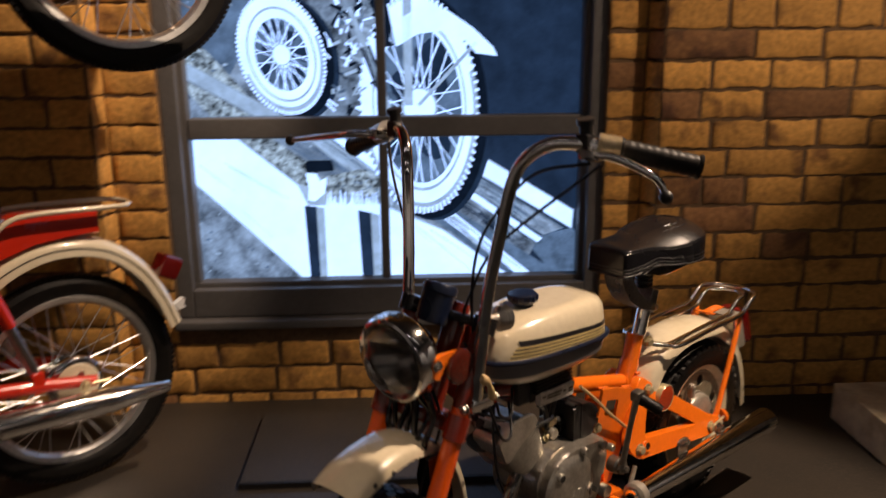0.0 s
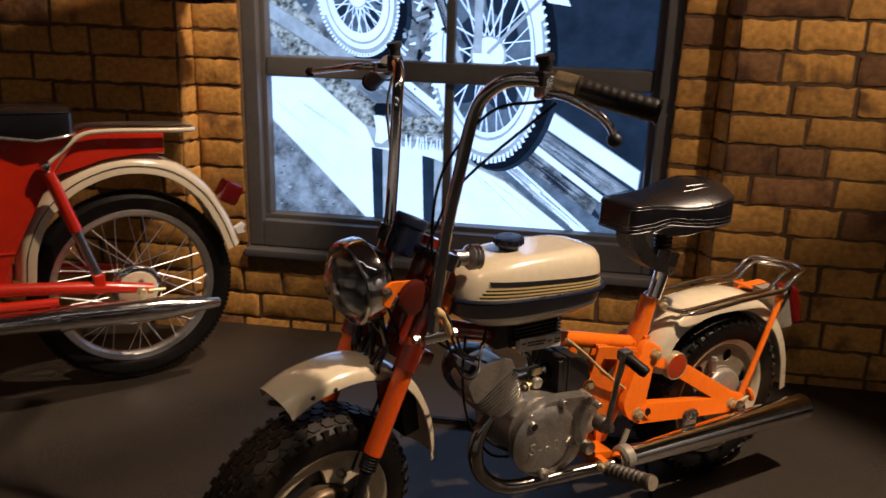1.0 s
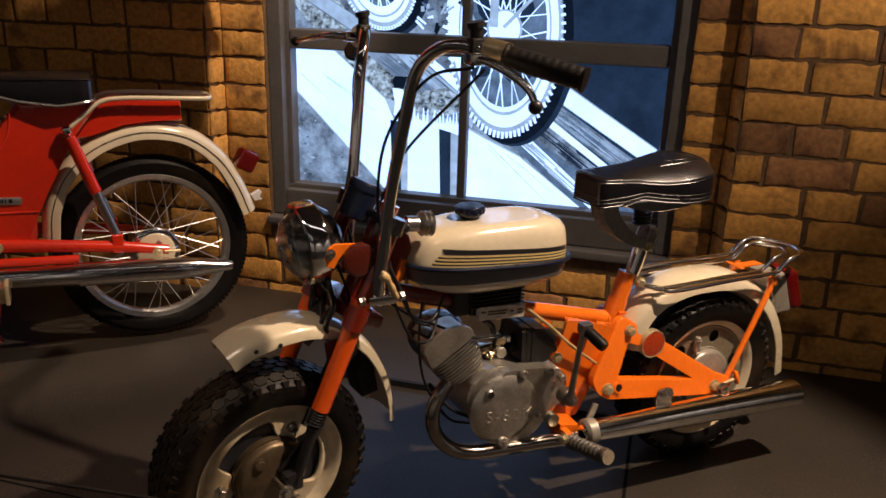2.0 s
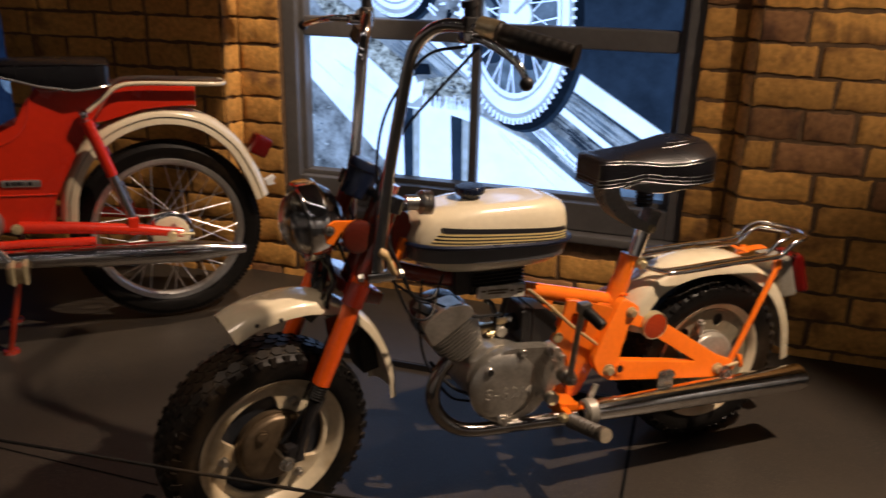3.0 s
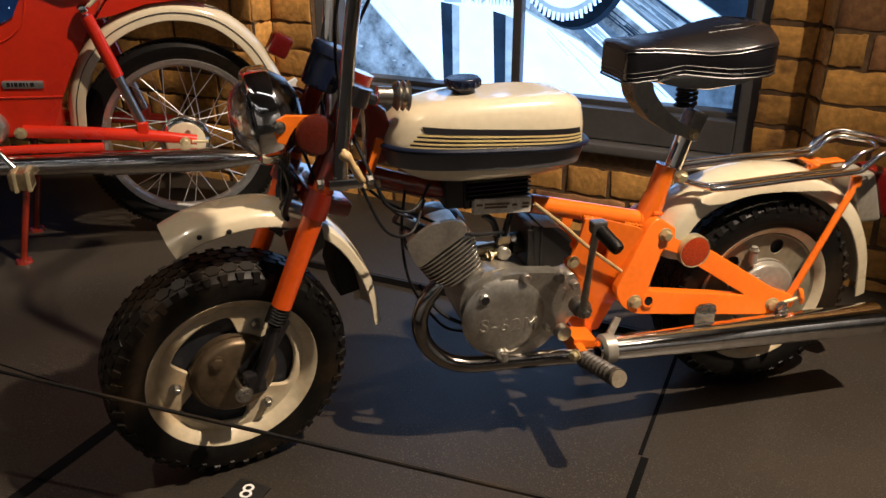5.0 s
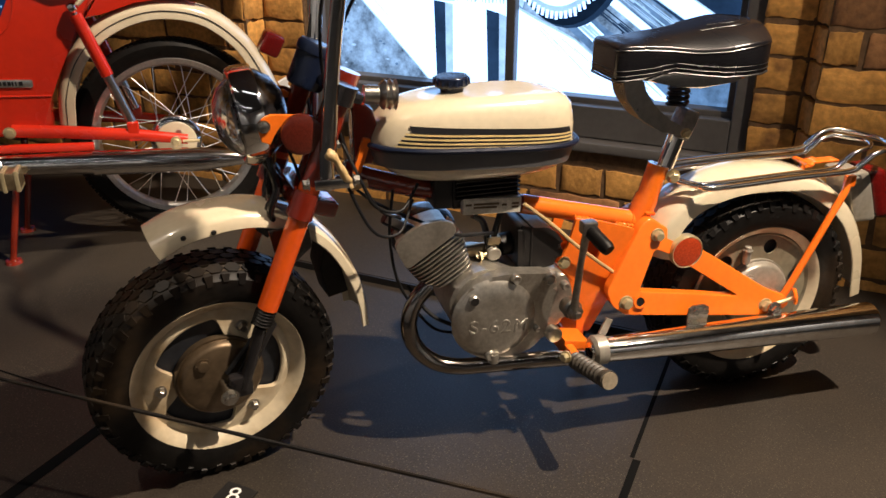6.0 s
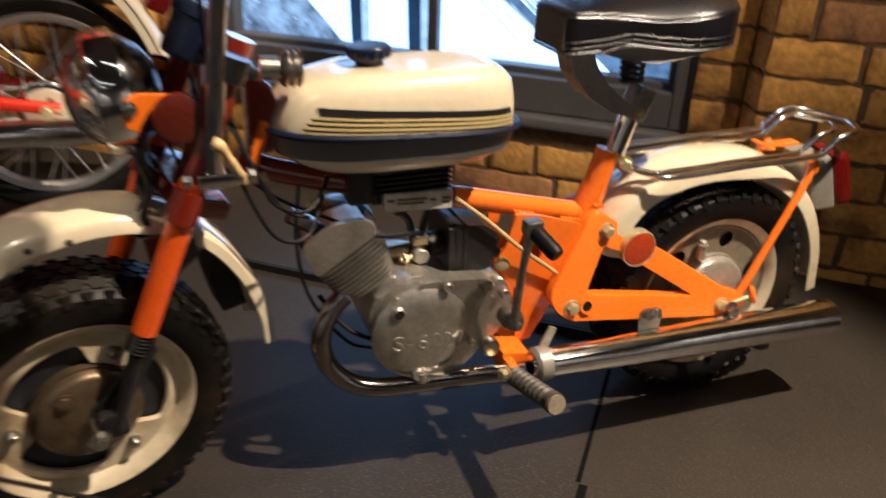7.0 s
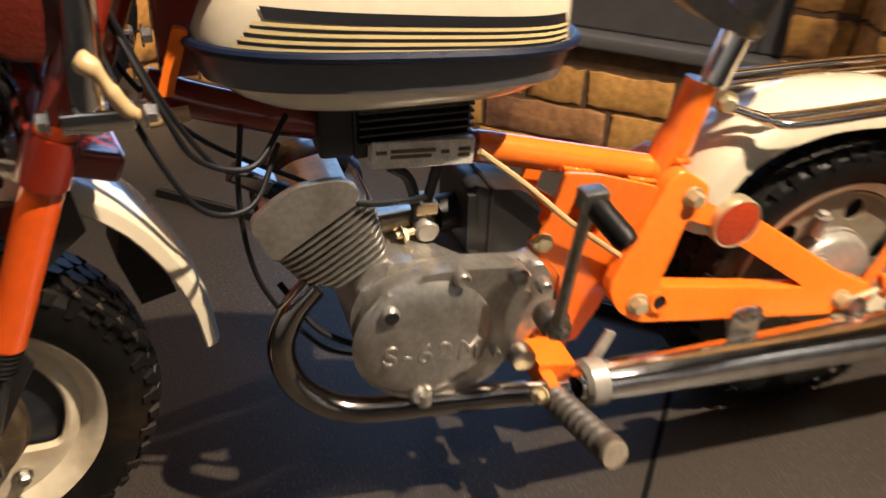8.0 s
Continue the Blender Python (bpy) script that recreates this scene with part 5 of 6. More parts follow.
def tank_stripe(xa, xb, za, zb, height, mat):
    for side in (-1, 1):
        b = bmesh.new()
        rows = []
        for i in range(29):
            f = i / 28
            x, z = xa + (xb - xa) * f, za + (zb - za) * f
            rows.append([b.verts.new((x - 0.3 * dz, side * tank_side(x - 0.3 * dz, z + dz), z + dz)) for dz in (0, height / 2, height)])
        for p, q in zip(rows, rows[1:]):
            for k in range(2):
                b.faces.new((p[k], p[k + 1], q[k + 1], q[k]))
        part("tank_stripe", b, mat, tank)


tank_stripe(0.362, 0.664, 0.668, 0.643, 0.011, STRIPE_BLACK)
for k in range(4):
    tank_stripe(0.350 - 0.006 * k, 0.666, 0.660 - 0.0072 * k, 0.637 - 0.0062 * k, 0.0030, STRIPE_BLACK)
    tank_stripe(0.352 - 0.006 * k, 0.666, 0.6635 - 0.0072 * k, 0.6402 - 0.0062 * k, 0.0034, STRIPE_GOLD)
cap = bmesh.new()
lathe(cap, [(0.021, 0.0), (0.021, 0.012), (0.029, 0.013), (0.0315, 0.016), (0.0315, 0.028), (0.029, 0.031), (0.02, 0.0325), (0, 0.0325)], (0.456, 0, 0.713), (-0.05, 0, 1), 30)
part("filler_cap", cap, BLUE_CAP, tank, "dark blue filler cap")
for k in range(16):
    a = 2 * math.pi * k / 16
    ridge = (0.455 + 0.0310 * math.cos(a), 0.0310 * math.sin(a))
    part("cap_ridge", rod(bmesh.new(), (*ridge, 0.730), (*ridge, 0.741), 0.003, seg=6), BLUE_CAP, tank)

# saddle: upright side band, crisp seam, crowned top


def seat_mesh(outline, low, edge, crown, n=34, m=14):
    """A padded seat; low, edge and crown give heights along its length x."""
    sd = bmesh.new()
    xs, ws = [o[0] for o in outline], [o[1] for o in outline]
    rows = []
    for i in range(n + 1):
        f = 0.5 - 0.5 * math.cos(math.pi * i / n)
        x = xs[0] + (xs[-1] - xs[0]) * f
        w = float(np.interp(x, xs, ws))
        e = min(1.0, (x - xs[0]) / 0.014, (xs[-1] - x) / 0.014)
        inset = 0.010 * (1 - math.sqrt(max(0.0, 1 - (1 - e) ** 2)))
        zl, ze, zc = low(x) + inset * 0.6, edge(x) - inset, crown(x)
        ring = [(x, -w * 0.97, zl), (x, -w, zl + 0.006), (x, -w * 1.004, (zl + ze) / 2), (x, -w, ze - 0.009), (x, -w * 0.992, ze - 0.003)]
        for k in range(m + 1):
            g = -1 + 2 * k / m
            ring.append((x, w * 0.965 * g, ze + zc * (1 - abs(g) ** 2.6)))
        ring += [(x, w * 0.992, ze - 0.003), (x, w, ze - 0.009), (x, w * 1.004, (zl + ze) / 2), (x, w, zl + 0.006), (x, w * 0.97, zl)]
        rows.append([sd.verts.new(v) for v in ring])
    for p, q in zip(rows, rows[1:]):
        c = len(p)
        for k in range(c):
            sd.faces.new((p[k], p[(k + 1) % c], q[(k + 1) % c], q[k]))
    sd.faces.new(rows[0][::-1])
    sd.faces.new(rows[-1])
    bmesh.ops.recalc_face_normals(sd, faces=sd.faces[:])
    return sd


def seat_seam(outline, height, grow, r):
    """A cord all round the seat at one level."""
    ring = [(x, -w * grow, height(x)) for x, w in outline] + [(x, w * grow, height(x)) for x, w in outline[::-1]]
    return sweep(bmesh.new(), ring + ring[:1], r, 6)


SX, SZ, SY = 0.752, 0.726, 0.0
plan = [(0.0, 0.046), (0.004, 0.054), (0.02, 0.060), (0.08, 0.066), (0.13, 0.072), (0.18, 0.088), (0.23, 0.104), (0.28, 0.110), (0.32, 0.104), (0.345, 0.090), (0.362, 0.066), (0.372, 0.036)]
SLEN = 0.318
outline = [(SX + x * SLEN / 0.372, w) for x, w in plan]


def seat_low(x):
    f = (x - SX) / SLEN
    return SZ - 0.002 + 0.010 * f + 0.010 * math.exp(-((f - 0.36) / 0.13) ** 2)


def seat_edge(x):
    f = (x - SX) / SLEN
    return SZ + 0.063 + 0.008 * f - 0.011 * math.exp(-((f - 0.50) / 0.22) ** 2)


def seat_crown(x):
    return 0.005 + 0.027 * math.sin(math.pi * min(1, max(0, (x - SX - 0.04) / 0.345))) ** 1.2 if x < SX + SLEN - 0.006 else 0.004


saddle = part("saddle", seat_mesh(outline, seat_low, seat_edge, seat_crown), LEATHER, bike, "glossy black vinyl saddle with thin piping", 55)
part("piping", seat_seam(outline, lambda x: seat_edge(x) - 0.008, 0.999, 0.0012), LEATHER, saddle)
for rise in (0.010, 0.019):
    part("piping", seat_seam(outline, lambda x: seat_low(x) + rise, 1.001, 0.0007), BLACK, saddle)
part("piping", seat_seam(outline, lambda x: seat_low(x) + 0.001, 0.985, 0.0022), BLACK, saddle)
for k, (dx, dw) in enumerate(((0.0, 0.0), (0.022, 0.014))):
    seam = [(SX + 0.17 + dx, -0.045 + dw), (SX + 0.245 - dx * 0.4, -0.058 + dw), (SX + 0.285 - dx, -0.03), (SX + 0.292 - dx, 0.0), (SX + 0.285 - dx, 0.03), (SX + 0.245 - dx * 0.4, 0.058 - dw), (SX + 0.17 + dx, 0.045 - dw)]
    pts = []
    for x, y in seam:
        w = float(np.interp(x, [o[0] for o in outline], [o[1] for o in outline]))
        pts.append((x, y, seat_edge(x) + seat_crown(x) * (1 - abs(y / w / 0.985) ** 2.6) + 0.0002))
    part("seam", sweep(bmesh.new(), curve_through(pts, 6), 0.0012, 6), LEATHER, saddle)
b = bmesh.new()
slab(b, [(0.80, 0.728), (0.83, 0.722), (0.87, 0.712), (0.92, 0.706), (0.99, 0.714), (1.045, 0.730), (0.92, 0.736), (0.84, 0.738)], SY - 0.075, SY + 0.075, 0.003)
part("saddle_pan", b, WORN_CHROME, saddle, "bare chromed saddle pan")
b = bmesh.new()
slab(b, rounded([(0.782, 0.724), (0.794, 0.682), (0.826, 0.643), (0.876, 0.612), (0.925, 0.598), (0.937, 0.612), (0.892, 0.636), (0.858, 0.664), (0.832, 0.698), (0.826, 0.724)], 0.01), -0.027, 0.027, 0.010)
part("saddle_bracket", b, DULL_CHROME, saddle, "curved steel saddle bracket")
b = bmesh.new()
coil = []
for i in range(61):
    a = 2 * math.pi * 5 * i / 60
    coil.append((0.920 + 0.019 * math.cos(a), 0.019 * math.sin(a), 0.655 + 0.052 * i / 60))
sweep(b, coil, 0.0042, 6)
part("saddle_spring", b, BLACK, saddle)
b = bmesh.new()
rod(b, (0.908, 0, 0.53), (0.930, 0, 0.602), 0.0180, seg=24)
post = part("seat_post", b, CHROME, bike)
b = bmesh.new()
m = Matrix.Translation((0.934, 0, 0.61)) @ Matrix.Rotation(0.35, 4, "Y")
block(b, (-0.016, -0.021, -0.020), (0.018, 0.021, 0.040), 0.005, m)
part("post_clamp", b, STEEL, post)
part("clamp_bolt", bolt(bmesh.new(), (0.930, -0.027, 0.606), (0, -1, 0), 0.008, 0.008), BRASS, post)

# ---- engine of the minibike ----
b = bmesh.new()
# crankcase body
slab(b, rounded([(0.430, 0.330), (0.455, 0.372), (0.505, 0.388), (0.560, 0.372), (0.600, 0.366), (0.655, 0.366), (0.682, 0.335), (0.690, 0.290), (0.670, 0.235), (0.630, 0.212), (0.560, 0.200), (0.500, 0.200), (0.455, 0.235), (0.432, 0.285)], 0.03), -0.072, 0.062, 0.014)
engine = part("engine", b, ALUMINIUM, bike, "cast aluminium two-stroke engine")
b = bmesh.new()
slab(b, rounded([(0.436, 0.300), (0.447, 0.345), (0.485, 0.380), (0.545, 0.383), (0.632, 0.372), (0.648, 0.345), (0.630, 0.290), (0.622, 0.245), (0.600, 0.214), (0.552, 0.197), (0.502, 0.198), (0.460, 0.222), (0.440, 0.262)], 0.024), -0.1005, -0.068, 0.013)
lathe(b, [(0.087, -0.002), (0.082, 0.0025), (0.075, 0.0065), (0.067, 0.0098), (0.056, 0.0122), (0.042, 0.0135), (0.02, 0.0138), (0, 0.0138)], (0.514, -0.0985, 0.290), (0, -1, 0), 56)
cover = part("engine_cover", b, ALUMINIUM, engine, "rounded cast engine cover with raised lettering")
for x, z, r in ((0.469, 0.340, 0.011), (0.552, 0.374, 0.010), (0.622, 0.364, 0.011), (0.655, 0.345, 0.009), (0.505, 0.213, 0.012), (0.600, 0.258, 0.006)):
    s = bmesh.new()
    lathe(s, [(0, 0), (r, 0), (r, 0.013), (r * 0.75, 0.016), (0, 0.013)], (x, -0.097, z), (0, -1, 0), 16)
    part("cover_screw", s, ALUMINIUM, cover)
# flat black disc imitates the dark of a hollow screw seat
s = bmesh.new()
lathe(s, [(0, 0.001), (0.0085, 0.001), (0.0085, 0.0)], (0.469, -0.1128, 0.340), (0, -1, 0), 14)
part("screw_recess", s, BLACK, cover)
s = bmesh.new()
lathe(s, [(0, 0), (0.0165, 0), (0.0165, 0.016), (0.014, 0.019), (0, 0.019)], (0.636, -0.097, 0.241), (0, -1, 0), 22)
part("gear_shaft", s, ALUMINIUM, cover)
s = bmesh.new()
rod(s, (0.512, -0.105, 0.214), (0.512, -0.105, 0.196), 0.010)
part("drain_plug", s, ALUMINIUM, cover)
txt = bpy.data.curves.new("lettering", "FONT")
txt.body, txt.size, txt.extrude, txt.align_x, txt.align_y, txt.bevel_depth = "S-62M", 0.0395, 0.0008, "CENTER", "CENTER", 0.0009
txt.space_character = 1.25
tmp = new("lettering_curve", txt)
dg = bpy.context.evaluated_depsgraph_get()
letter_mesh = bpy.data.meshes.new_from_object(tmp.evaluated_get(dg))
bpy.data.objects.remove(tmp)
letter_mesh.materials.clear()
letter_mesh.materials.append(ALUMINIUM)
letters = new("lettering", letter_mesh)
letters.parent = cover
letters.matrix_local = Matrix.Translation((0.519, -0.1112, 0.277)) @ pose(0, 0, 0, 90, 5, 0)
# cylinder with fins and head, leaning forward
AX = Vector((-0.549, 0, 0.836)).normalized()     # along the bore
PX = Vector((0.836, 0, 0.549)).normalized()      # across it
ROOT = Vector((0.4451, 0.0, 0.3612))
m = Matrix(((PX.x, 0, AX.x, ROOT.x), (0, 1, 0, ROOT.y), (PX.z, 0, AX.z, ROOT.z), (0, 0, 0, 1)))
b = bmesh.new()
rod(b, ROOT - AX * 0.04, ROOT + AX * 0.09, 0.031, seg=28)
cyl = part("cylinder", b, ALUMINIUM, engine, "finned aluminium cylinder")


def bore_plate(outline, lo, hi, flat, bevel=0.0008):
    """A plate of the cylinder: flat ones lie across the bore, others stand along it."""
    b = bmesh.new()
    slab(b, outline, lo, hi, bevel)
    for v in b.verts:
        a, t, c = v.co
        v.co = m @ (Vector((a, c, t)) if flat else Vector((a, t, c)))
    return b


for k in range(9):
    c = 0.0086 * k
    left = float(np.interp(c, (0.0, 0.029, 0.078), (-0.036, -0.0566, -0.059)))
    right = float(np.interp(c, (0.0, 0.057, 0.078), (0.046, 0.067, 0.063)))
    fin = rounded([(left, -0.046), (left * 0.5, -0.053), (right * 0.5, -0.053), (right, -0.047), (right, 0.050), (left, 0.050)], 0.014)
    part("cooling_fin", bore_plate(fin, 0.0006 + c, 0.0036 + c, True), ALUMINIUM, cyl)
hd = rounded([(-0.059, 0.0785), (0.059, 0.0785), (0.066, 0.100), (0.051, 0.117), (0.0155, 0.137), (-0.0145, 0.1385), (-0.049, 0.135)], 0.008)
head = part("cylinder_head", bore_plate([(a * 0.88, 0.0795 + (c - 0.0785) * 0.60) for a, c in hd], -0.044, 0.046, False, 0.003), ALUMINIUM, engine, "aluminium cylinder head with a smooth side plate")
part("head_plate", bore_plate(hd, -0.054, -0.043, False, 0.0035), ALUMINIUM, head)
b = bmesh.new()
rod(b, (0.398, 0.0, 0.436), (0.366, 0.0, 0.456), 0.0085)
part("spark_plug", b, DULL_CHROME, engine)
b = bmesh.new()
rod(b, (0.380, 0.0, 0.447), (0.322, 0.0, 0.484), 0.0125, 0.0115)
plug_cap = part("spark_plug_cap", b, BLACK, engine, "black spark plug cap")
b = bmesh.new()
tilt = Matrix.Translation((0.345, 0, 0.470)) @ Matrix.Rotation(math.atan2(0.037, 0.058), 4, "Y")
block(b, (-0.026, -0.010, 0.010), (0.020, 0.010, 0.0135), 0.001, tilt)
block(b, (-0.026, -0.0145, -0.004), (0.016, -0.0115, 0.012), 0.001, tilt)
part("cap_clip", b, DULL_CHROME, plug_cap, "bent metal clip")
# horn behind the head
b = bmesh.new()
lathe(b, [(0, -0.022), (0.02, -0.022), (0.05, -0.012), (0.066, 0.0), (0.068, 0.012), (0.055, 0.03), (0.03, 0.045), (0, 0.05)], (0.412, 0.060, 0.418), (-0.25, -0.5, 0.8), 34)
part("horn", b, BLACK_PAINT, bike, "round black horn")
part("wire_sleeve", rod(bmesh.new(), (0.250, -0.030, 0.563), (0.289, -0.030, 0.567), 0.0085, 0.0075), TAN, bike, "tan insulated wire sleeve")
# carburettor and intake
b = bmesh.new()
rod(b, (0.470, 0.0, 0.392), (0.56, 0.0, 0.398), 0.013)
rod(b, (0.534, -0.012, 0.345), (0.536, -0.012, 0.418), 0.014, seg=20)
block(b, (0.520, -0.030, 0.414), (0.548, 0.004, 0.430), 0.003)
carb = part("carburettor", b, TARNISHED, engine, "small brass-coloured carburettor")
b = bmesh.new()
lathe(b, [(0, 0), (0.0145, 0), (0.0145, 0.010), (0.0115, 0.013), (0.006, 0.012), (0, 0.012)], (0.533, -0.024, 0.396), (0, -1, 0), 20)
part("jet_cap", b, SILVER, carb)
b = bmesh.new()
rod(b, (0.497, -0.030, 0.393), (0.522, -0.028, 0.396), 0.0042)
bolt(b, (0.504, -0.030, 0.3938), (1, 0, 0.1), 0.0075, 0.006)
part("idle_screw", b, BRASS, carb)
b = bmesh.new()
rod(b, (0.548, -0.015, 0.406), (0.60, -0.01, 0.410), 0.0225)
part("intake_sleeve", b, RUBBER, engine)
b = bmesh.new()
slab(b, rounded([(0.572, 0.462), (0.600, 0.454), (0.636, 0.451), (0.660, 0.430), (0.671, 0.408), (0.662, 0.374), (0.602, 0.356), (0.574, 0.364)], 0.012), -0.058, 0.045, 0.014)
box = part("air_filter_box", b, BLACK, bike, "black plastic air filter box")
b = bmesh.new()
block(b, (0.597, -0.0602, 0.352), (0.603, 0.048, 0.458), 0.003)
part("box_rib", b, BLACK, box)
# fuel and ignition lines
for pts, r, mat in (([(0.492, -0.02, 0.478), (0.512, -0.02, 0.462), (0.522, -0.02, 0.430), (0.524, -0.02, 0.405)], 0.0065, BLACK), ([(0.556, -0.02, 0.495), (0.545, -0.02, 0.465), (0.536, -0.02, 0.428)], 0.0065, BLACK), ([(0.40, -0.04, 0.48), (0.45, -0.05, 0.455), (0.50, -0.05, 0.45), (0.53, -0.03, 0.44)], 0.004, CABLE),
                    ([(0.578, -0.068, 0.510), (0.64, -0.068, 0.458), (0.70, -0.066, 0.402), (0.782, -0.060, 0.335)], 0.0038, TAN), ([(0.36, -0.02, 0.345), (0.40, -0.05, 0.29), (0.46, -0.06, 0.255)], 0.004, CABLE)):
    part("hose", sweep(bmesh.new(), curve_through(pts, 6), r, 8), mat, bike)
# ignition unit with cooling fins under the tank
b = bmesh.new()
block(b, (0.448, -0.034, 0.498), (0.578, 0.045, 0.572), 0.004)
for k in range(5):
    z = 0.520 + 0.0085 * k
    block(b, (0.452, -0.047, z), (0.578, 0.05, z + 0.0035), 0.0008, None, 1)
ign = part("ignition_unit", b, BLACK_PAINT, bike, "finned black ignition unit")
b = bmesh.new()
m_plate = Matrix.Translation((0.52, 0, 0.503)) @ Matrix.Rotation(0.055, 4, "Y") @ Matrix.Translation((-0.52, 0, -0.503))
block(b, (0.463, -0.050, 0.489), (0.579, -0.034, 0.520), 0.002, m_plate)
face = part("name_plate", b, PLATE, ign, "stamped aluminium maker's plate")
for x, z, w in ((0.468, 0.5065, 0.012), (0.484, 0.5075, 0.05), (0.484, 0.501, 0.046), (0.540, 0.5045, 0.010), (0.560, 0.5065, 0.014), (0.560, 0.4995, 0.014)):
    part("stamped_bar", block(bmesh.new(), (x, -0.0508, z), (x + w, -0.0495, z + 0.0042), 0.0, m_plate), DARK_IRON, face)
b = bmesh.new()
block(b, (0.412, -0.032, 0.50), (0.452, 0.035, 0.565), 0.006)
part("tank_support", b, BLACK, bike)
# exhaust
b = bmesh.new()
sweep(b, curve_through([(0.395, -0.045, 0.352), (0.368, -0.052, 0.325), (0.352, -0.060, 0.285), (0.360, -0.068, 0.240), (0.392, -0.078, 0.204), (0.440, -0.088, 0.188), (0.52, -0.098, 0.186), (0.62, -0.112, 0.188), (0.695, -0.130, 0.192)], 6), 0.0165, 16)
part("exhaust_pipe", b, DARK_CHROME, bike, "curved chrome exhaust pipe")
b = bmesh.new()
A0, A1 = Vector((0.700, -0.140, 0.209)), Vector((1.360, -0.155, 0.190))
ps = [A0.lerp(A1, f) for f in (0, 0.02, 0.05, 0.3, 0.6, 0.9, 0.994, 1.0)]
sweep(b, ps, [0.018, 0.0225, 0.0255, 0.0295, 0.0328, 0.0350, 0.0356, 0.0340], 36)
muf = part("silencer", b, PITTED_CHROME, bike, "long chrome silencer")
b = bmesh.new()
rod(b, A1, A1 + Vector((0.003, 0, 0)), 0.016)
part("silencer_outlet", b, BLACK, muf)
b = bmesh.new()
slab(b, [(0.925, 0.225), (0.972, 0.225), (0.972, 0.262), (0.960, 0.268), (0.935, 0.268), (0.925, 0.262)], -0.126, -0.121, 0.001)
part("silencer_bracket", b, DULL_CHROME, muf)
part("bracket_nut", bolt(bmesh.new(), (0.940, -0.126, 0.258), (0, -1, 0), 0.008, 0.009), DULL_CHROME, muf)
part("bracket_nut", bolt(bmesh.new(), (0.960, -0.126, 0.256), (0, -1, 0), 0.008, 0.009), DULL_CHROME, muf)
b = bmesh.new()
slab(b, [(0.716, 0.190), (0.740, 0.196), (0.762, 0.255), (0.748, 0.262)], -0.112, -0.107, 0.001)
lathe(b, [(0, -0.016), (0.024, -0.016), (0.0305, -0.010), (0.0305, 0.012), (0, 0.012)], A0 + Vector((0.02, 0, 0)), (1, 0, 0), 26)
part("pipe_clamp", b, SILVER, muf, "dull grey pipe clamp")
# kick-starter
b = bmesh.new()
lathe(b, [(0, 0), (0.020, 0), (0.020, 0.022), (0.016, 0.026), (0, 0.026)], (0.668, -0.098, 0.297), (0, -1, 0), 22)
sweep(b, [(0.668, -0.128, 0.297), (0.664, -0.135, 0.32), (0.664, -0.150, 0.42), (0.666, -0.160, 0.480)], [0.012, 0.0075, 0.0065, 0.008], 12)
block(b, (0.652, -0.174, 0.478), (0.682, -0.150, 0.503), 0.005)
lathe(b, [(0, 0), (0.015, 0), (0.0165, 0.004), (0.0165, 0.012), (0.012, 0.016), (0, 0.016)], (0.668, -0.122, 0.297), (0, -1, 0), 8)
bolt(b, (0.668, -0.138, 0.297), (0, -1, 0), 0.008, 0.008)
kick = part("kick_starter", b, STEEL, bike, "worn steel kick-starter lever")
b = bmesh.new()
ps = [Vector((0.668, -0.165, 0.486)).lerp(Vector((0.686, -0.213, 0.463)), i / 6) for i in range(7)]
sweep(b, ps, [0.012, 0.0140, 0.0132, 0.0136, 0.0132, 0.0138, 0.0112], 16)
part("kick_pedal", b, RUBBER, kick, "black rubber kick pedal")
# foot rest
b = bmesh.new()
block(b, (0.664, -0.146, 0.178), (0.684, -0.095, 0.208), 0.006)
slab(b, [(0.664, 0.218), (0.716, 0.208), (0.728, 0.192), (0.69, 0.176), (0.664, 0.182)], -0.103, -0.045, 0.004)
rest = part("foot_rest_bracket", b, ORANGE, bike)
part("rest_bolt", bolt(bmesh.new(), (0.652, -0.14, 0.205), (-1, -0.6, 0.2), 0.009, 0.012), BRASS, rest)
for side in (-1, 1):
    b = bmesh.new()
    ps, rs = [], []
    for i in range(37):
        f = i / 36
        ps.append(Vector((0.673, side * 0.140, 0.192)).lerp(Vector((0.679, side * 0.268, 0.226)), f))
        rs.append(0.0185 if f > 0.93 else (0.0180 if i % 4 < 2 else 0.0138))
    sweep(b, ps, rs, 18)
    peg = part("foot_peg", b, PEG_RUBBER, bike, "ribbed grey-black rubber foot peg")
    tip = Vector((0.679, side * 0.268, 0.226))
    part("peg_cap", rod(bmesh.new(), tip, tip + Vector((0.0003, side * 0.004, 0.0009)), 0.0165, seg=20), PEG_METAL, peg, "worn metal end cap")
b = bmesh.new()
sweep(b, curve_through([(0.75, 0.05, 0.21), (0.80, 0.10, 0.12), (0.83, 0.165, 0.012)], 6), 0.009, 10)
part("side_stand", b, BLACK_PAINT, bike)
b = bmesh.new()
rod(b, (0.60, 0.075, 0.24), (1.113, 0.06, 0.255), 0.006)
rod(b, (0.60, 0.075, 0.20), (1.113, 0.06, 0.205), 0.006)
part("chain", b, DARK_IRON, bike)

# ---- red moped behind ----
MOPED_M = Matrix.Translation((-0.445, 2.821, 0)) @ pose(0, 0, 0, 0, 0, math.degrees(0.72))
moped = thing("moped", MOPED_M, "red moped with cream mudguard and black seat on its stand", "moped")
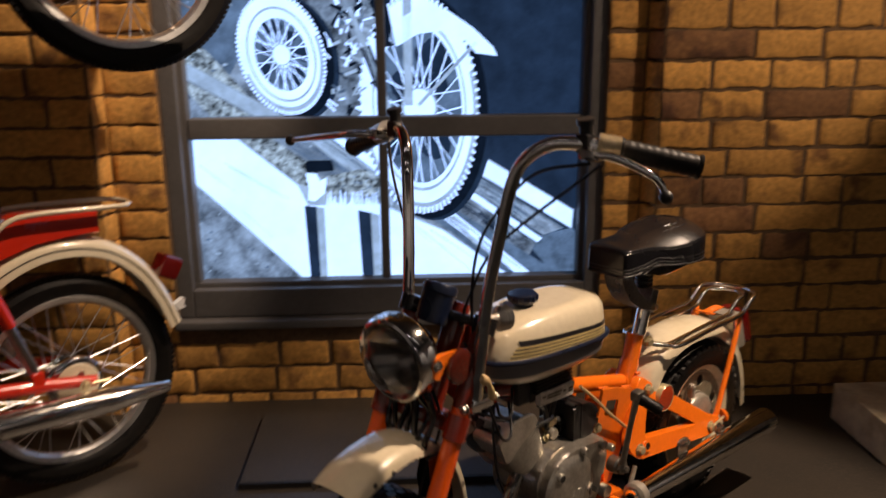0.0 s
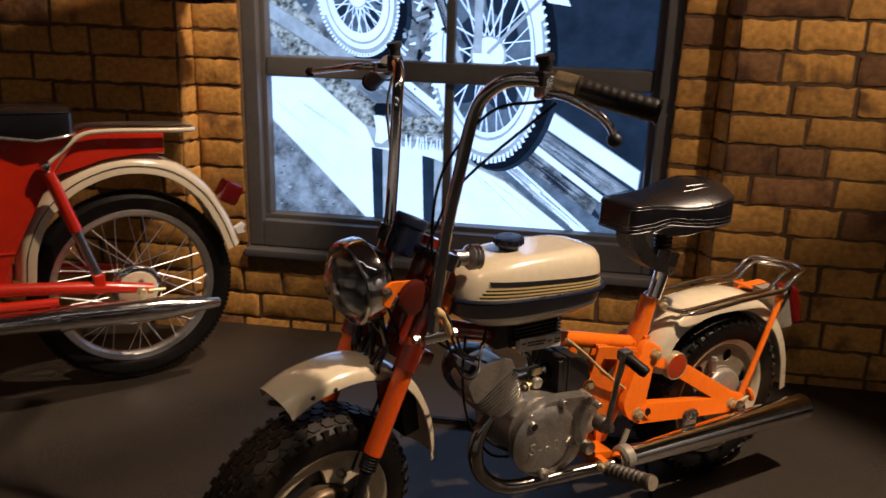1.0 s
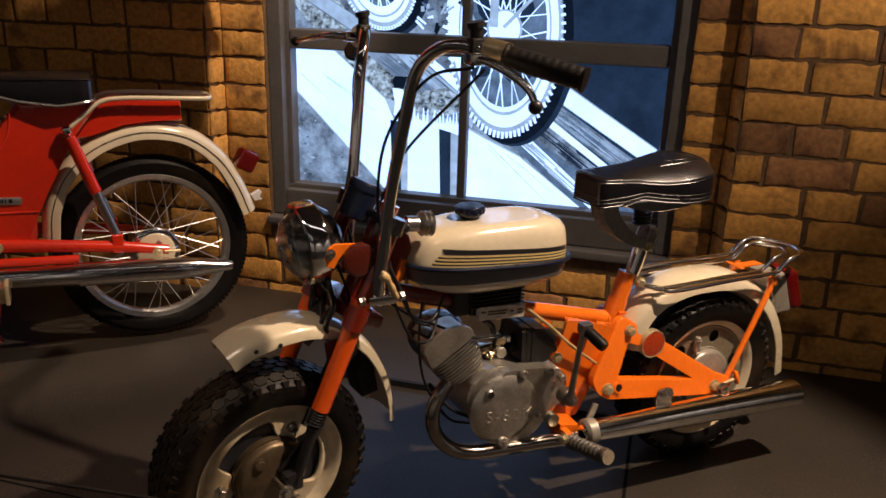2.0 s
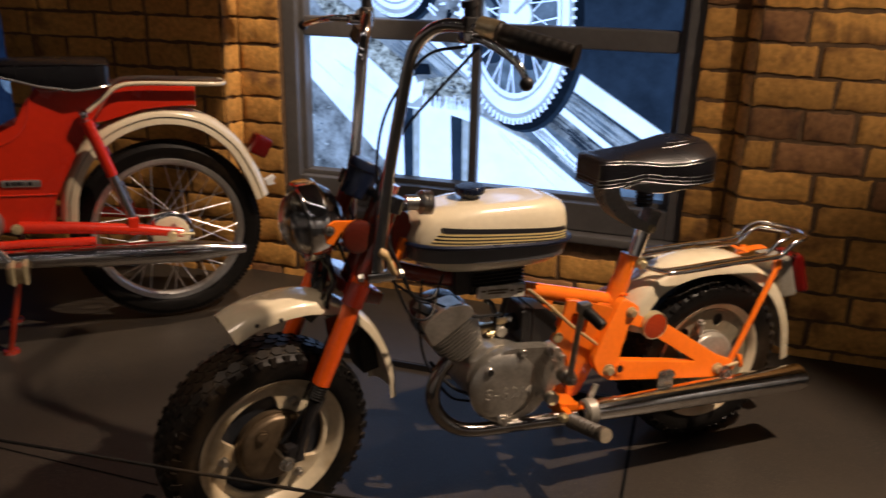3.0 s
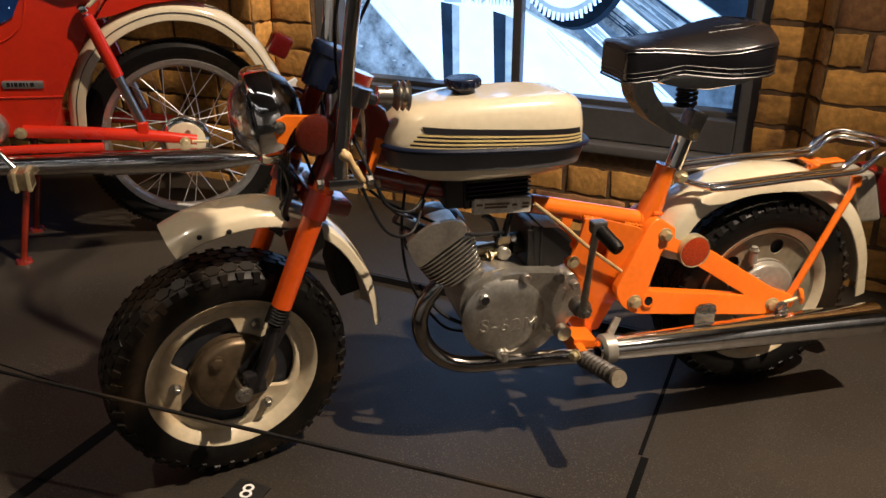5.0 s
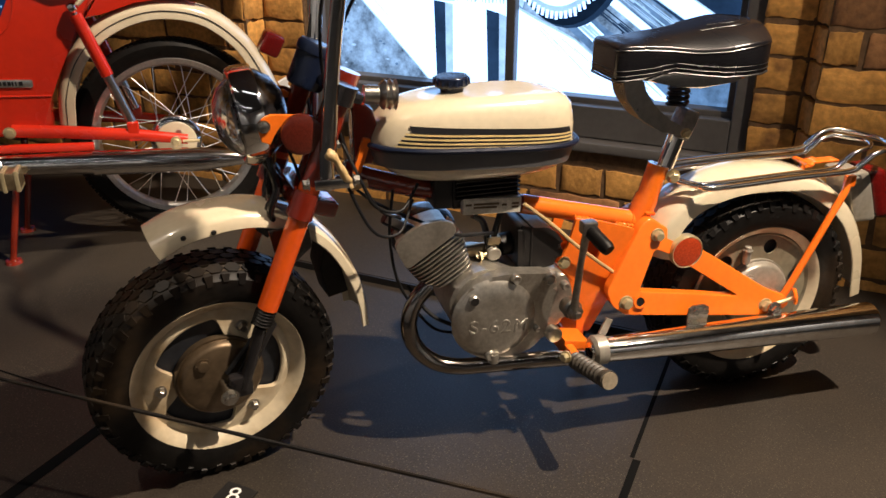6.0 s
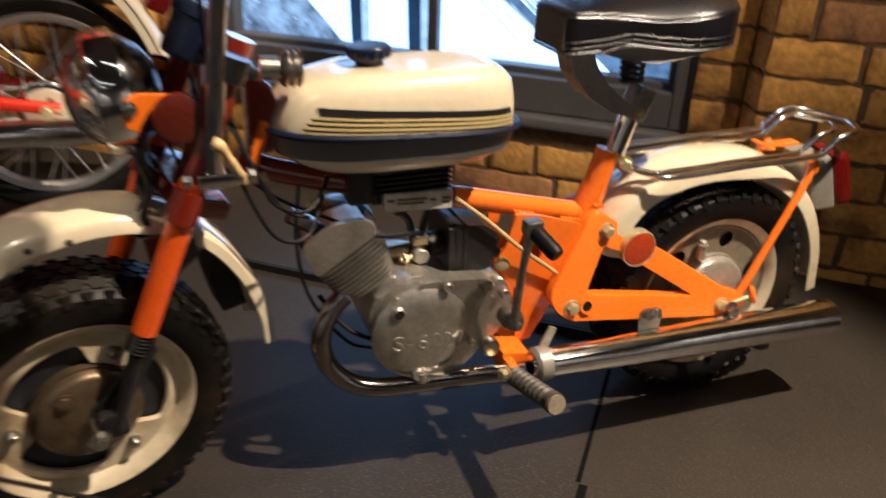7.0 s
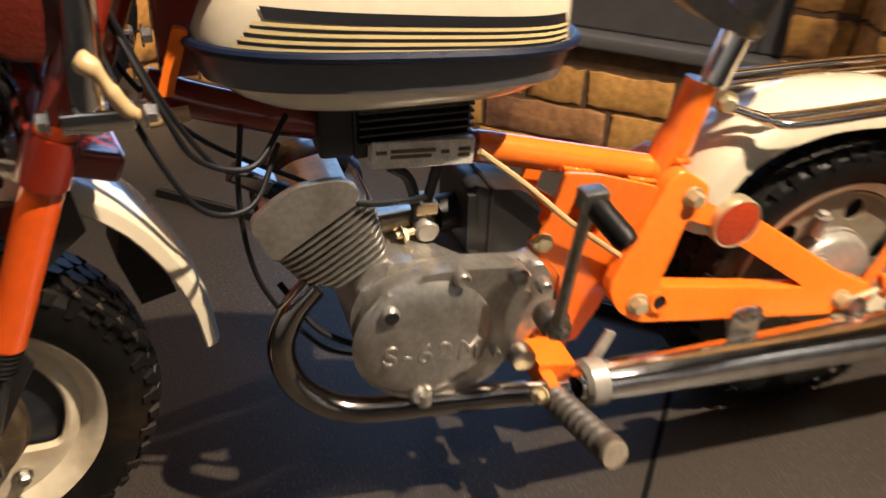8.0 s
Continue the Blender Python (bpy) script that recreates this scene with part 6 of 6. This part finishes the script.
# in the moped: x runs to the rear from the rear axle, y to its far side
MZ = 0.320
b = bmesh.new()
lathe(b, [(0.235, -0.018), (0.250, -0.022), (0.253, -0.017), (0.244, -0.012), (0.236, 0), (0.244, 0.012), (0.253, 0.017), (0.250, 0.022), (0.235, 0.018), (0.228, 0.008), (0.226, 0), (0.228, -0.008)], (0, 0, MZ), (0, 1, 0), 72, True)
mw = part("rear_wheel", b, SPOKE, moped, "chrome spoked wheel")
b = bmesh.new()
lathe(b, [(0.244, -0.012), (0.252, -0.020), (0.268, -0.028), (0.290, -0.029), (0.305, -0.021), (0.312, -0.008), (0.313, 0), (0.312, 0.008), (0.305, 0.021), (0.290, 0.029), (0.268, 0.028), (0.252, 0.020), (0.244, 0.012)], (0, 0, MZ), (0, 1, 0), 80)
for k in range(120):
    a = 2 * math.pi * k / 120
    m = Matrix.Translation((0, 0, MZ)) @ Matrix.Rotation(-a, 4, "Y")
    for sgn in (-1, 1):
        block(b, (0.3045, sgn * 0.016 - 0.006, -0.0058), (0.3112, sgn * 0.016 + 0.006, 0.0058), 0.0, m)
part("tyre", b, RUBBER, mw, "black narrow tyre", 30)
b = bmesh.new()
lathe(b, [(0, -0.062), (0.056, -0.060), (0.074, -0.054), (0.079, -0.046), (0.079, -0.036), (0.055, -0.03), (0.05, 0.03), (0.058, 0.036), (0.058, 0.045), (0.02, 0.05), (0, 0.05)], (0, 0, MZ), (0, 1, 0), 40)
part("hub", b, CHROME, mw, "polished hub")
b = bmesh.new()
lathe(b, [(0, 0.006), (0.056, 0.005), (0.062, 0)], (0, -0.062, MZ), (0, -1, 0), 36)
part("brake_plate", b, CREAM, mw, "cream brake plate")
part("plate_screw", bolt(bmesh.new(), (0.01, -0.066, MZ + 0.03), (0, -1, 0), 0.009, 0.003), DULL_CHROME, mw)
for k in range(36):
    a = 2 * math.pi * k / 36
    side = 1 if k % 2 else -1
    d = 0.75 if (k // 2) % 2 else -0.75
    rh = 0.066 if side < 0 else 0.055
    b = bmesh.new()
    rod(b, (rh * math.cos(a + d), side * 0.040, MZ + rh * math.sin(a + d)), (0.238 * math.cos(a), side * 0.006, MZ + 0.238 * math.sin(a)), 0.0014, seg=6)
    rod(b, (0.226 * math.cos(a), side * 0.008, MZ + 0.226 * math.sin(a)), (0.240 * math.cos(a), side * 0.006, MZ + 0.240 * math.sin(a)), 0.0026, seg=6)
    part("spoke", b, SPOKE, mw)
b = bmesh.new()
GUARD = [(-0.335, 0.395), (-0.318, 0.500), (-0.265, 0.610), (-0.165, 0.700), (-0.02, 0.745), (0.13, 0.722), (0.24, 0.640), (0.305, 0.535), (0.345, 0.430)]
mudguard(b, GUARD, 0.118, 0.052)
mguard = part("rear_mudguard", b, CREAM, moped, "cream mudguard with a thin black line")
for side in (-1, 1):
    line = []
    for p_ in curve_through([(x, 0, z) for x, z in GUARD], 6):
        v = Vector((p_.x, 0, p_.z - 0.30))
        u = v.normalized()
        line.append((p_.x - u.x * 0.030, side * 0.0578, p_.z - u.z * 0.030))
    part("pin_line", sweep(bmesh.new(), line, 0.0014, 6), STRIPE_BLACK, mguard)
b = bmesh.new()
slab(b, [(0.335, 0.470), (0.365, 0.485), (0.372, 0.478), (0.362, 0.462), (0.372, 0.452), (0.345, 0.448)], -0.012, 0.012, 0.002)
part("fender_clip", b, WHITE, mguard)
b = bmesh.new()
block(b, (0.292, -0.038, 0.560), (0.360, 0.038, 0.634), 0.014, Matrix.Translation((0.32, 0, 0.6)) @ Matrix.Rotation(0.5, 4, "Y") @ Matrix.Translation((-0.32, 0, -0.6)))
part("tail_lamp", b, RED_LENS, moped, "red plastic tail lamp")
# body shell
b = bmesh.new()
slab(b, [(-0.80, 0.60), (-0.62, 0.648), (-0.47, 0.668), (-0.405, 0.700), (-0.372, 0.760), (-0.360, 0.830), (-0.150, 0.830), (-0.130, 0.800), (-0.215, 0.705), (-0.265, 0.655), (-0.315, 0.565), (-0.338, 0.470), (-0.345, 0.385), (-0.50, 0.372), (-0.66, 0.40), (-0.80, 0.50)], -0.078, 0.078, 0.022)
body = part("body_shell", b, RED, moped, "glossy red pressed-steel body")
b = bmesh.new()
sweep(b, [(-0.33, -0.0785, 0.492), (-0.50, -0.0785, 0.500), (-0.66, -0.0785, 0.51)], 0.003, 8)
part("body_crease", b, RED, body)
b = bmesh.new()
sweep(b, curve_through([(-0.372, -0.0785, 0.80), (-0.385, -0.0785, 0.735), (-0.41, -0.0785, 0.69), (-0.47, -0.0785, 0.655), (-0.60, -0.0785, 0.635)], 6), 0.003, 8)
part("body_crease", b, RED, body)
b = bmesh.new()
block(b, (-0.482, -0.083, 0.524), (-0.372, -0.077, 0.546), 0.005, Matrix.Translation((-0.43, 0, 0.535)) @ Matrix.Rotation(0.06, 4, "Y") @ Matrix.Translation((0.43, 0, -0.535)))
badge = part("badge", b, SPOKE, body, "small chrome badge")
for x, w in ((-0.470, 0.009), (-0.458, 0.005), (-0.450, 0.009), (-0.438, 0.009), (-0.427, 0.005), (-0.418, 0.004), (-0.408, 0.010)):
    part("badge_bar", block(bmesh.new(), (x, -0.0845, 0.529 - 0.06 * (x + 0.43)), (x + w, -0.0825, 0.541 - 0.06 * (x + 0.43))), STRIPE_BLACK, badge)
b = bmesh.new()
slab(b, [(-0.130, 0.812), (-0.09, 0.825), (0.115, 0.812), (0.115, 0.745), (0.02, 0.755), (-0.06, 0.748), (-0.16, 0.712), (-0.21, 0.70)], -0.052, 0.052, 0.006)
part("tail_panel", b, RED, moped, "red panel under the rack")
b = bmesh.new()
loop = [(-0.222, -0.075, 0.740), (-0.175, -0.075, 0.780), (-0.125, -0.074, 0.818), (-0.06, -0.074, 0.828), (0.10, -0.074, 0.822), (0.185, -0.068, 0.818), (0.212, -0.03, 0.817)]
sweep(b, curve_through(loop + [(x, -y, z) for x, y, z in loop[::-1]], 5), 0.0075, 12)
part("luggage_rack", b, CREAM, moped, "cream tube luggage rack")
# saddle
outl = [(-0.478, 0.040), (-0.472, 0.056), (-0.43, 0.080), (-0.34, 0.098), (-0.24, 0.112), (-0.175, 0.111), (-0.152, 0.104), (-0.141, 0.086), (-0.138, 0.050)]


def moped_low(x):
    return float(np.interp(x, (-0.478, -0.40, -0.33, -0.27, -0.22, -0.138), (0.866, 0.846, 0.826, 0.815, 0.815, 0.828)))


def moped_edge(x):
    return float(np.interp(x, (-0.478, -0.42, -0.25, -0.138), (0.886, 0.893, 0.893, 0.890)))


def moped_crown(x):
    return 0.014 if x < -0.143 else 0.005


msad = part("saddle", seat_mesh(outl, moped_low, moped_edge, moped_crown), LEATHER, moped, "black vinyl seat with a pale edge", 35)
part("piping", seat_seam(outl, moped_edge, 0.998, 0.002), LEATHER, msad)
part("edge_band", seat_seam(outl, lambda x: moped_low(x) + 0.001, 0.995, 0.0045), DULL_CHROME, msad, "pale metal lower edge")
# dampers, swinging arm, silencer
for side in (-1, 1):
    y = side * 0.098
    b = bmesh.new()
    rod(b, (-0.222, y, 0.722), (-0.165, y, 0.545), 0.0185, seg=20)
    d = part("damper", b, RED, moped, "red and chrome rear damper")
    b = bmesh.new()
    rod(b, (-0.168, y, 0.552), (-0.118, y, 0.395), 0.0145, seg=18)
    part("damper_rod", b, DULL_CHROME, d)
    b = bmesh.new()
    lathe(b, [(0, 0), (0.016, 0), (0.016, 0.018), (0.010, 0.026), (0, 0.028)], (-0.227, y - side * 0.006, 0.742), (0, side, 0), 20)
    rod(b, (-0.227, y, 0.742), (-0.220, y, 0.715), 0.008)
    part("damper_nut", b, CHROME, d)
    b = bmesh.new()
    sweep(b, [(-0.45, side * 0.095, 0.400), (-0.30, side * 0.10, 0.385), (-0.10, side * 0.105, 0.360), (0.035, side * 0.105, 0.335)], [0.020, 0.020, 0.0185, 0.016], 16)
    block(b, (-0.135, side * 0.105 - 0.016, 0.345), (-0.100, side * 0.105 + 0.016, 0.405), 0.006)
    arm = part("swing_arm", b, RED, moped)
    part("axle_nut", bolt(rod(bmesh.new(), (0.02, side * 0.12, 0.335), (0.07, side * 0.12, 0.332), 0.005), (0.0, side * 0.120, 0.335), (0, side, 0), 0.012, 0.012), BRASS, arm)
    part("arm_bolt", bolt(bmesh.new(), (-0.455, side * 0.115, 0.400), (0, side, 0), 0.013, 0.008), BRASS, arm)
b = bmesh.new()
sweep(b, [(-0.60, -0.10, 0.350), (-0.45, -0.11, 0.350), (-0.235, -0.118, 0.340)], 0.014, 14)
part("lower_bar", b, RED, moped)
b = bmesh.new()
S0, S1 = Vector((-0.60, -0.140, 0.318)), Vector((0.228, -0.150, 0.272))
ps = [S0.lerp(S1, f) for f in (0, 0.42, 0.44, 0.45, 0.80, 0.985, 1.0)]
sweep(b, ps, [0.028, 0.033, 0.035, 0.0375, 0.0375, 0.018, 0.016], 28)
sil = part("silencer", b, WORN_CHROME, moped, "long chrome silencer with a tapered end")
collar = S0.lerp(S1, 0.445)
part("silencer_collar", rod(bmesh.new(), collar - Vector((0.009, 0, -0.0005)), collar + Vector((0.009, 0, -0.0005)), 0.0395, seg=28), CHROME, sil)
part("silencer_outlet", rod(bmesh.new(), S1, S1 + Vector((0.003, 0, 0)), 0.012), BLACK, sil)
# engine corner, pedal and stand
b = bmesh.new()
lathe(b, [(0, 0.03), (0.04, 0.028), (0.052, 0.018), (0.056, 0), (0.056, -0.06), (0, -0.06)], (-0.545, -0.085, 0.415), (0, -1, 0), 32)
block(b, (-0.78, -0.075, 0.30), (-0.52, 0.06, 0.43), 0.03, None, 3)
part("engine", b, ALUMINIUM, moped, "aluminium moped engine case")
b = bmesh.new()
sweep(b, curve_through([(-0.548, -0.125, 0.400), (-0.52, -0.15, 0.365), (-0.485, -0.17, 0.320), (-0.470, -0.18, 0.300)], 5), 0.008, 12)
crank = part("pedal_crank", b, CHROME, moped)
b = bmesh.new()
block(b, (-0.492, -0.235, 0.262), (-0.432, -0.165, 0.316), 0.008)
ped = part("pedal", b, TARNISHED, crank, "tarnished brass-coloured pedal block")
for x in (-0.48, -0.445):
    part("pedal_rib", block(bmesh.new(), (x, -0.237, 0.258), (x + 0.012, -0.163, 0.320), 0.003), BRASS, ped)
for side in (-1, 1):
    b = bmesh.new()
    sweep(b, [(-0.46, side * 0.08, 0.33), (-0.480, side * 0.115, 0.20), (-0.520, side * 0.13, 0.020), (-0.522, side * 0.132, 0.004)], [0.011, 0.011, 0.010, 0.014], 12)
    # stand coloured as the red paint looks in shadow
    part("stand_leg", b, SHADED_PAINT, moped, "red centre stand leg in painted shade")
    part("stand_foot", lathe(bmesh.new(), [(0, 0.012), (0.022, 0.010), (0.026, 0), (0, 0)], (-0.522, side * 0.132, 0.0), (0, 0, 1), 20), SHADED_PAINT, moped)
b = bmesh.new()
sweep(b, curve_through([(-0.50, 0, 0.655), (-0.75, 0, 0.60), (-0.95, 0, 0.57)], 5), 0.022, 16)
part("frame_tube", b, RED, moped)


# front end of the moped
for k, o in enumerate(list(moped.children)):
    if o.name.startswith("rear_wheel"):
        fw = o.copy()
        scene.collection.objects.link(fw)
        fw.name = "front_wheel"
        fw.parent = moped
        fw.location = (-1.17, 0, 0)
        for ch in o.children:
            c2 = ch.copy()
            scene.collection.objects.link(c2)
            c2.parent = fw
b = bmesh.new()
mudguard(b, [(-1.42, 0.56), (-1.34, 0.66), (-1.20, 0.71), (-1.06, 0.68), (-0.95, 0.60), (-0.88, 0.47)], 0.11, 0.05)
part("front_mudguard", b, CREAM, moped)
for side in (-1, 1):
    b = bmesh.new()
    sweep(b, [(-1.17, side * 0.07, 0.32), (-1.06, side * 0.07, 0.62), (-0.985, side * 0.05, 0.84)], 0.017, 14)
    part("fork_leg", b, RED, moped)
    b = bmesh.new()
    sweep(b, curve_through([(-0.96, 0, 0.93), (-0.955, side * 0.10, 0.99), (-0.90, side * 0.24, 1.03), (-0.82, side * 0.31, 1.02)], 6), 0.011, 12)
    part("handlebar", b, CHROME, moped)
b = bmesh.new()
rod(b, (-1.03, 0, 0.70), (-0.95, 0, 0.95), 0.024)
sweep(b, curve_through([(-0.62, 0, 0.52), (-0.80, 0, 0.52), (-0.93, 0, 0.62), (-1.0, 0, 0.80)], 6), 0.028, 16)
part("front_frame", b, RED, moped)
b = bmesh.new()
lathe(b, [(0, -0.08), (0.03, -0.07), (0.06, -0.02), (0.066, 0.03), (0.06, 0.04), (0, 0.045)], (-1.07, 0, 0.86), (-1, 0, 0.1), 28)
part("headlamp", b, CHROME, moped)

# ---- a second moped, hung on cables above the first ----
hung = copy_thing(moped, Matrix.Translation((-0.18, 2.84, 1.185)) @ pose(0, 0, 0, 0, 0, 34))
hung.name = "hanging_moped"
tagged(hung, "second moped with chrome rims hanging on steel cables overhead", "moped")
b = bmesh.new()
for x, y, z in ((0.0, 0.0, 0.80), (-0.85, 0.0, 0.60)):
    for side in (-1, 1):
        rod(b, (x, side * 0.06, z), (x, side * 0.06, 2.9 - 1.185), 0.002, seg=6)
part("hanging_cable", b, DULL_CHROME, hung, "thin steel hanging cables")

# ---- pale plinth by the wall ----
plinth = tagged(part("plinth", block(bmesh.new(), (1.99, 2.72, 0.0), (2.45, 3.05, 0.13), 0.006), CREAM_WORN, None), "low pale plinth standing on the stage by the wall", "plinth")

# ---- barrier cord and number tile ----
b = bmesh.new()
cord_pts = []
for i in range(60):
    x = -1.6 + 4.0 * i / 59
    cord_pts.append((x, 1.576 + 0.176 * x, 0.330 - 0.074 * x - 0.004 * math.sin(math.pi * i / 59)))
sweep(b, cord_pts, 0.0034, 8)
tagged(part("barrier_cord", b, RUBBER, None), "thin black barrier cord stretched across the stage", "cord")
tile = tagged(part("number_tile", block(bmesh.new(), (0.485, 1.785, 0.0), (0.555, 1.845, 0.004), 0.001), BLACK, None), "small black floor tile with white number 8", "sign")
txt = bpy.data.curves.new("digit", "FONT")
txt.body, txt.size, txt.align_x, txt.align_y = "8", 0.055, "CENTER", "CENTER"
tmp = new("digit_curve", txt)
dg = bpy.context.evaluated_depsgraph_get()
digit_mesh = bpy.data.meshes.new_from_object(tmp.evaluated_get(dg))
bpy.data.objects.remove(tmp)
digit_mesh.materials.clear()
digit_mesh.materials.append(WHITE)
digit = new("digit", digit_mesh)
digit.parent = tile
digit.matrix_local = Matrix.Translation((0.52, 1.815, 0.0046)) @ pose(0, 0, 0, 0, 0, 20)

# ---- bricks: every piece on the wall ----
COURSE, JOINT, UPRIGHT = 0.0972, 0.0125, 0.015
brick_rng = random.Random(11)


def brick_mesh(length, height, depth, seed):
    """A brick with worn, uneven edges; its face looks towards -y."""
    r = random.Random(seed)
    b = bmesh.new()
    n = 9
    rows = []
    chip = r.choice((0, n, None, None))
    for j, fz in enumerate((0.0, 0.075, 0.925, 1.0)):
        row = []
        for i in range(n + 1):
            fx = (0.0, 0.03, 0.14, 0.28, 0.42, 0.57, 0.72, 0.86, 0.97, 1.0)[i]
            edge = j in (0, 3) or i in (0, n)
            x = -length / 2 + length * fx + (r.uniform(-0.0035, 0.0035) if i in (0, n) else r.uniform(-0.003, 0.003))
            z = -height / 2 + height * fz + (r.uniform(-0.0038, 0.0034) if edge else r.uniform(-0.001, 0.001))
            if i == chip and j == 3:
                z -= r.uniform(0.004, 0.010)
                x -= math.copysign(r.uniform(0.003, 0.008), x)
            y = (0.0022 if edge else 0.0) + r.uniform(-0.0006, 0.0008)
            row.append(b.verts.new((x, y, z)))
        rows.append(row)
    for p, q in zip(rows, rows[1:]):
        for i in range(n):
            b.faces.new((p[i], p[i + 1], q[i + 1], q[i]))
    rim = rows[0] + [row[-1] for row in rows[1:-1]] + rows[-1][::-1] + [row[0] for row in rows[-2:0:-1]]
    back = [b.verts.new((v.co.x, depth, v.co.z)) for v in rim]
    for i in range(len(rim)):
        k = (i + 1) % len(rim)
        b.faces.new((rim[k], rim[i], back[i], back[k]))
    bmesh.ops.recalc_face_normals(b, faces=b.faces[:])
    me = bpy.data.meshes.new("brick")
    b.to_mesh(me)
    b.free()
    me.shade_smooth()
    me.set_sharp_from_angle(angle=radians(50))
    return me


BRICKS = {}
for kind, length in (("long", 0.262), ("short", 0.172), ("half", 0.105), ("reveal", 0.078)):
    for mat_name, mat in (("yellow", BRICK), ("brown", BRICK_BROWN)):
        BRICKS[kind, mat_name] = []
        for s in range(7):
            me = brick_mesh(length, COURSE - JOINT, 0.02, int(length * 1000) * 10 + s)
            me.materials.append(mat)
            BRICKS[kind, mat_name].append((length, me))

rest = []   # those out of the walk's reach, joined later


def lay(x, y, z, kind, turn=0.0, stretch=1.0, near=True, brown=None):
    brown = brick_rng.random() < 0.06 if brown is None else brown
    length, me = brick_rng.choice(BRICKS[kind, "brown" if brown else "yellow"])
    m = Matrix.Translation((x, y + brick_rng.uniform(-0.0015, 0.0015), z + brick_rng.uniform(-0.002, 0.002))) @ pose(0, 0, 0, brick_rng.uniform(-0.3, 0.3), brick_rng.uniform(-0.7, 0.7), turn + brick_rng.uniform(-0.25, 0.25)) @ Matrix.Diagonal((stretch, 1, 1, 1))
    if near:
        ob = new("brick", me)
        ob.parent = wall_north
        ob.matrix_local = m
    else:
        rest.append((me, m))


def lay_row(xa, xb, y, z, row, near):
    """Fills one course between xa and xb, cutting the last brick to fit."""
    x = xa
    k = row
    while x < xb - 0.02:
        kind = "long" if row % 2 else "short"
        if x == xa and row % 4 == 3:
            kind = "half"
        length = BRICKS[kind, "yellow"][0][0]
        left = xb - x
        use = length
        if left < length + UPRIGHT + 0.05:
            use = left - UPRIGHT * 0.5
            kind = "long" if use > 0.21 else "short" if use > 0.13 else "half"
            length = BRICKS[kind, "yellow"][0][0]
        if left > length * 1.8:
            use *= brick_rng.uniform(0.74, 1.2)
        lay(x + use / 2, y, z, kind, 0, use / length, near, None)
        x += use + UPRIGHT
        k += 1


def clear_of(z, lo, hi):
    return z + COURSE / 2 < lo or z - COURSE / 2 > hi


Z_OFF = 0.519 - 6 * COURSE
for row in range(30):
    z = Z_OFF + COURSE * (row + 0.5)
    if z + COURSE / 2 > TOP or z < -0.02:
        continue
    near = z < 1.3
    split = 2.05 + (0.0, 0.17, 0.07, 0.24)[row % 4]
    lay_row(BAY[1] + 0.003, split, FRONT, z, row, near)
    lay_row(split + JOINT * 0.5, 4.95, FRONT, z, row + 1, False)
    lay_row(SIDE_WIN + 0.004, BAY[0] - 0.002, FRONT, z, row + 1, near)
    lay_row(-3.9, SIDE_WIN - 1.81, FRONT, z, row, False)
    if clear_of(z, 0.27, 1.75):
        lay_row(SIDE_WIN - 1.8, SIDE_WIN - 0.01, FRONT, z, row, False)
    # window bay
    if z < 0.27 or z > WIN[5] + 0.15:
        lay_row(BAY_IN[0] + 0.004, BAY_IN[1] - 0.004, RECESS, z, row, near)
    else:
        lay((BAY_IN[0] + WIN[0] - 0.075) / 2, RECESS, z, "short", 0, (WIN[0] - 0.075 - BAY_IN[0] - 0.006) / 0.172, near)
        lay((BAY_IN[1] + WIN[1] + 0.07) / 2, RECESS, z, "half", 0, (BAY_IN[1] - WIN[1] - 0.076) / 0.105, near)
    # splayed reveals
    dx, dy = BAY_IN[0] - BAY[0], RECESS - FRONT
    lay((BAY[0] + BAY_IN[0]) / 2, (FRONT + RECESS) / 2 + 0.004, z, "reveal", math.degrees(math.atan2(dy, dx)), 1.0, near)
    dx = BAY_IN[1] - BAY[1]
    lay((BAY[1] + BAY_IN[1]) / 2, (FRONT + RECESS) / 2 + 0.004, z, "reveal", math.degrees(math.atan2(-dy, -dx)), 1.0, near)

verts, faces = [], []
for me, m in rest:
    base = len(verts)
    verts += [tuple(m @ v.co) for v in me.vertices]
    faces += [tuple(base + i for i in p.vertices) for p in me.polygons]
far_mesh = bpy.data.meshes.new("brickwork")
far_mesh.from_pydata(verts, [], faces)
far_mesh.materials.append(BRICK)
brickwork = new("brickwork", far_mesh)
brickwork.parent = wall_north
tagged(brickwork, kind="stuff")
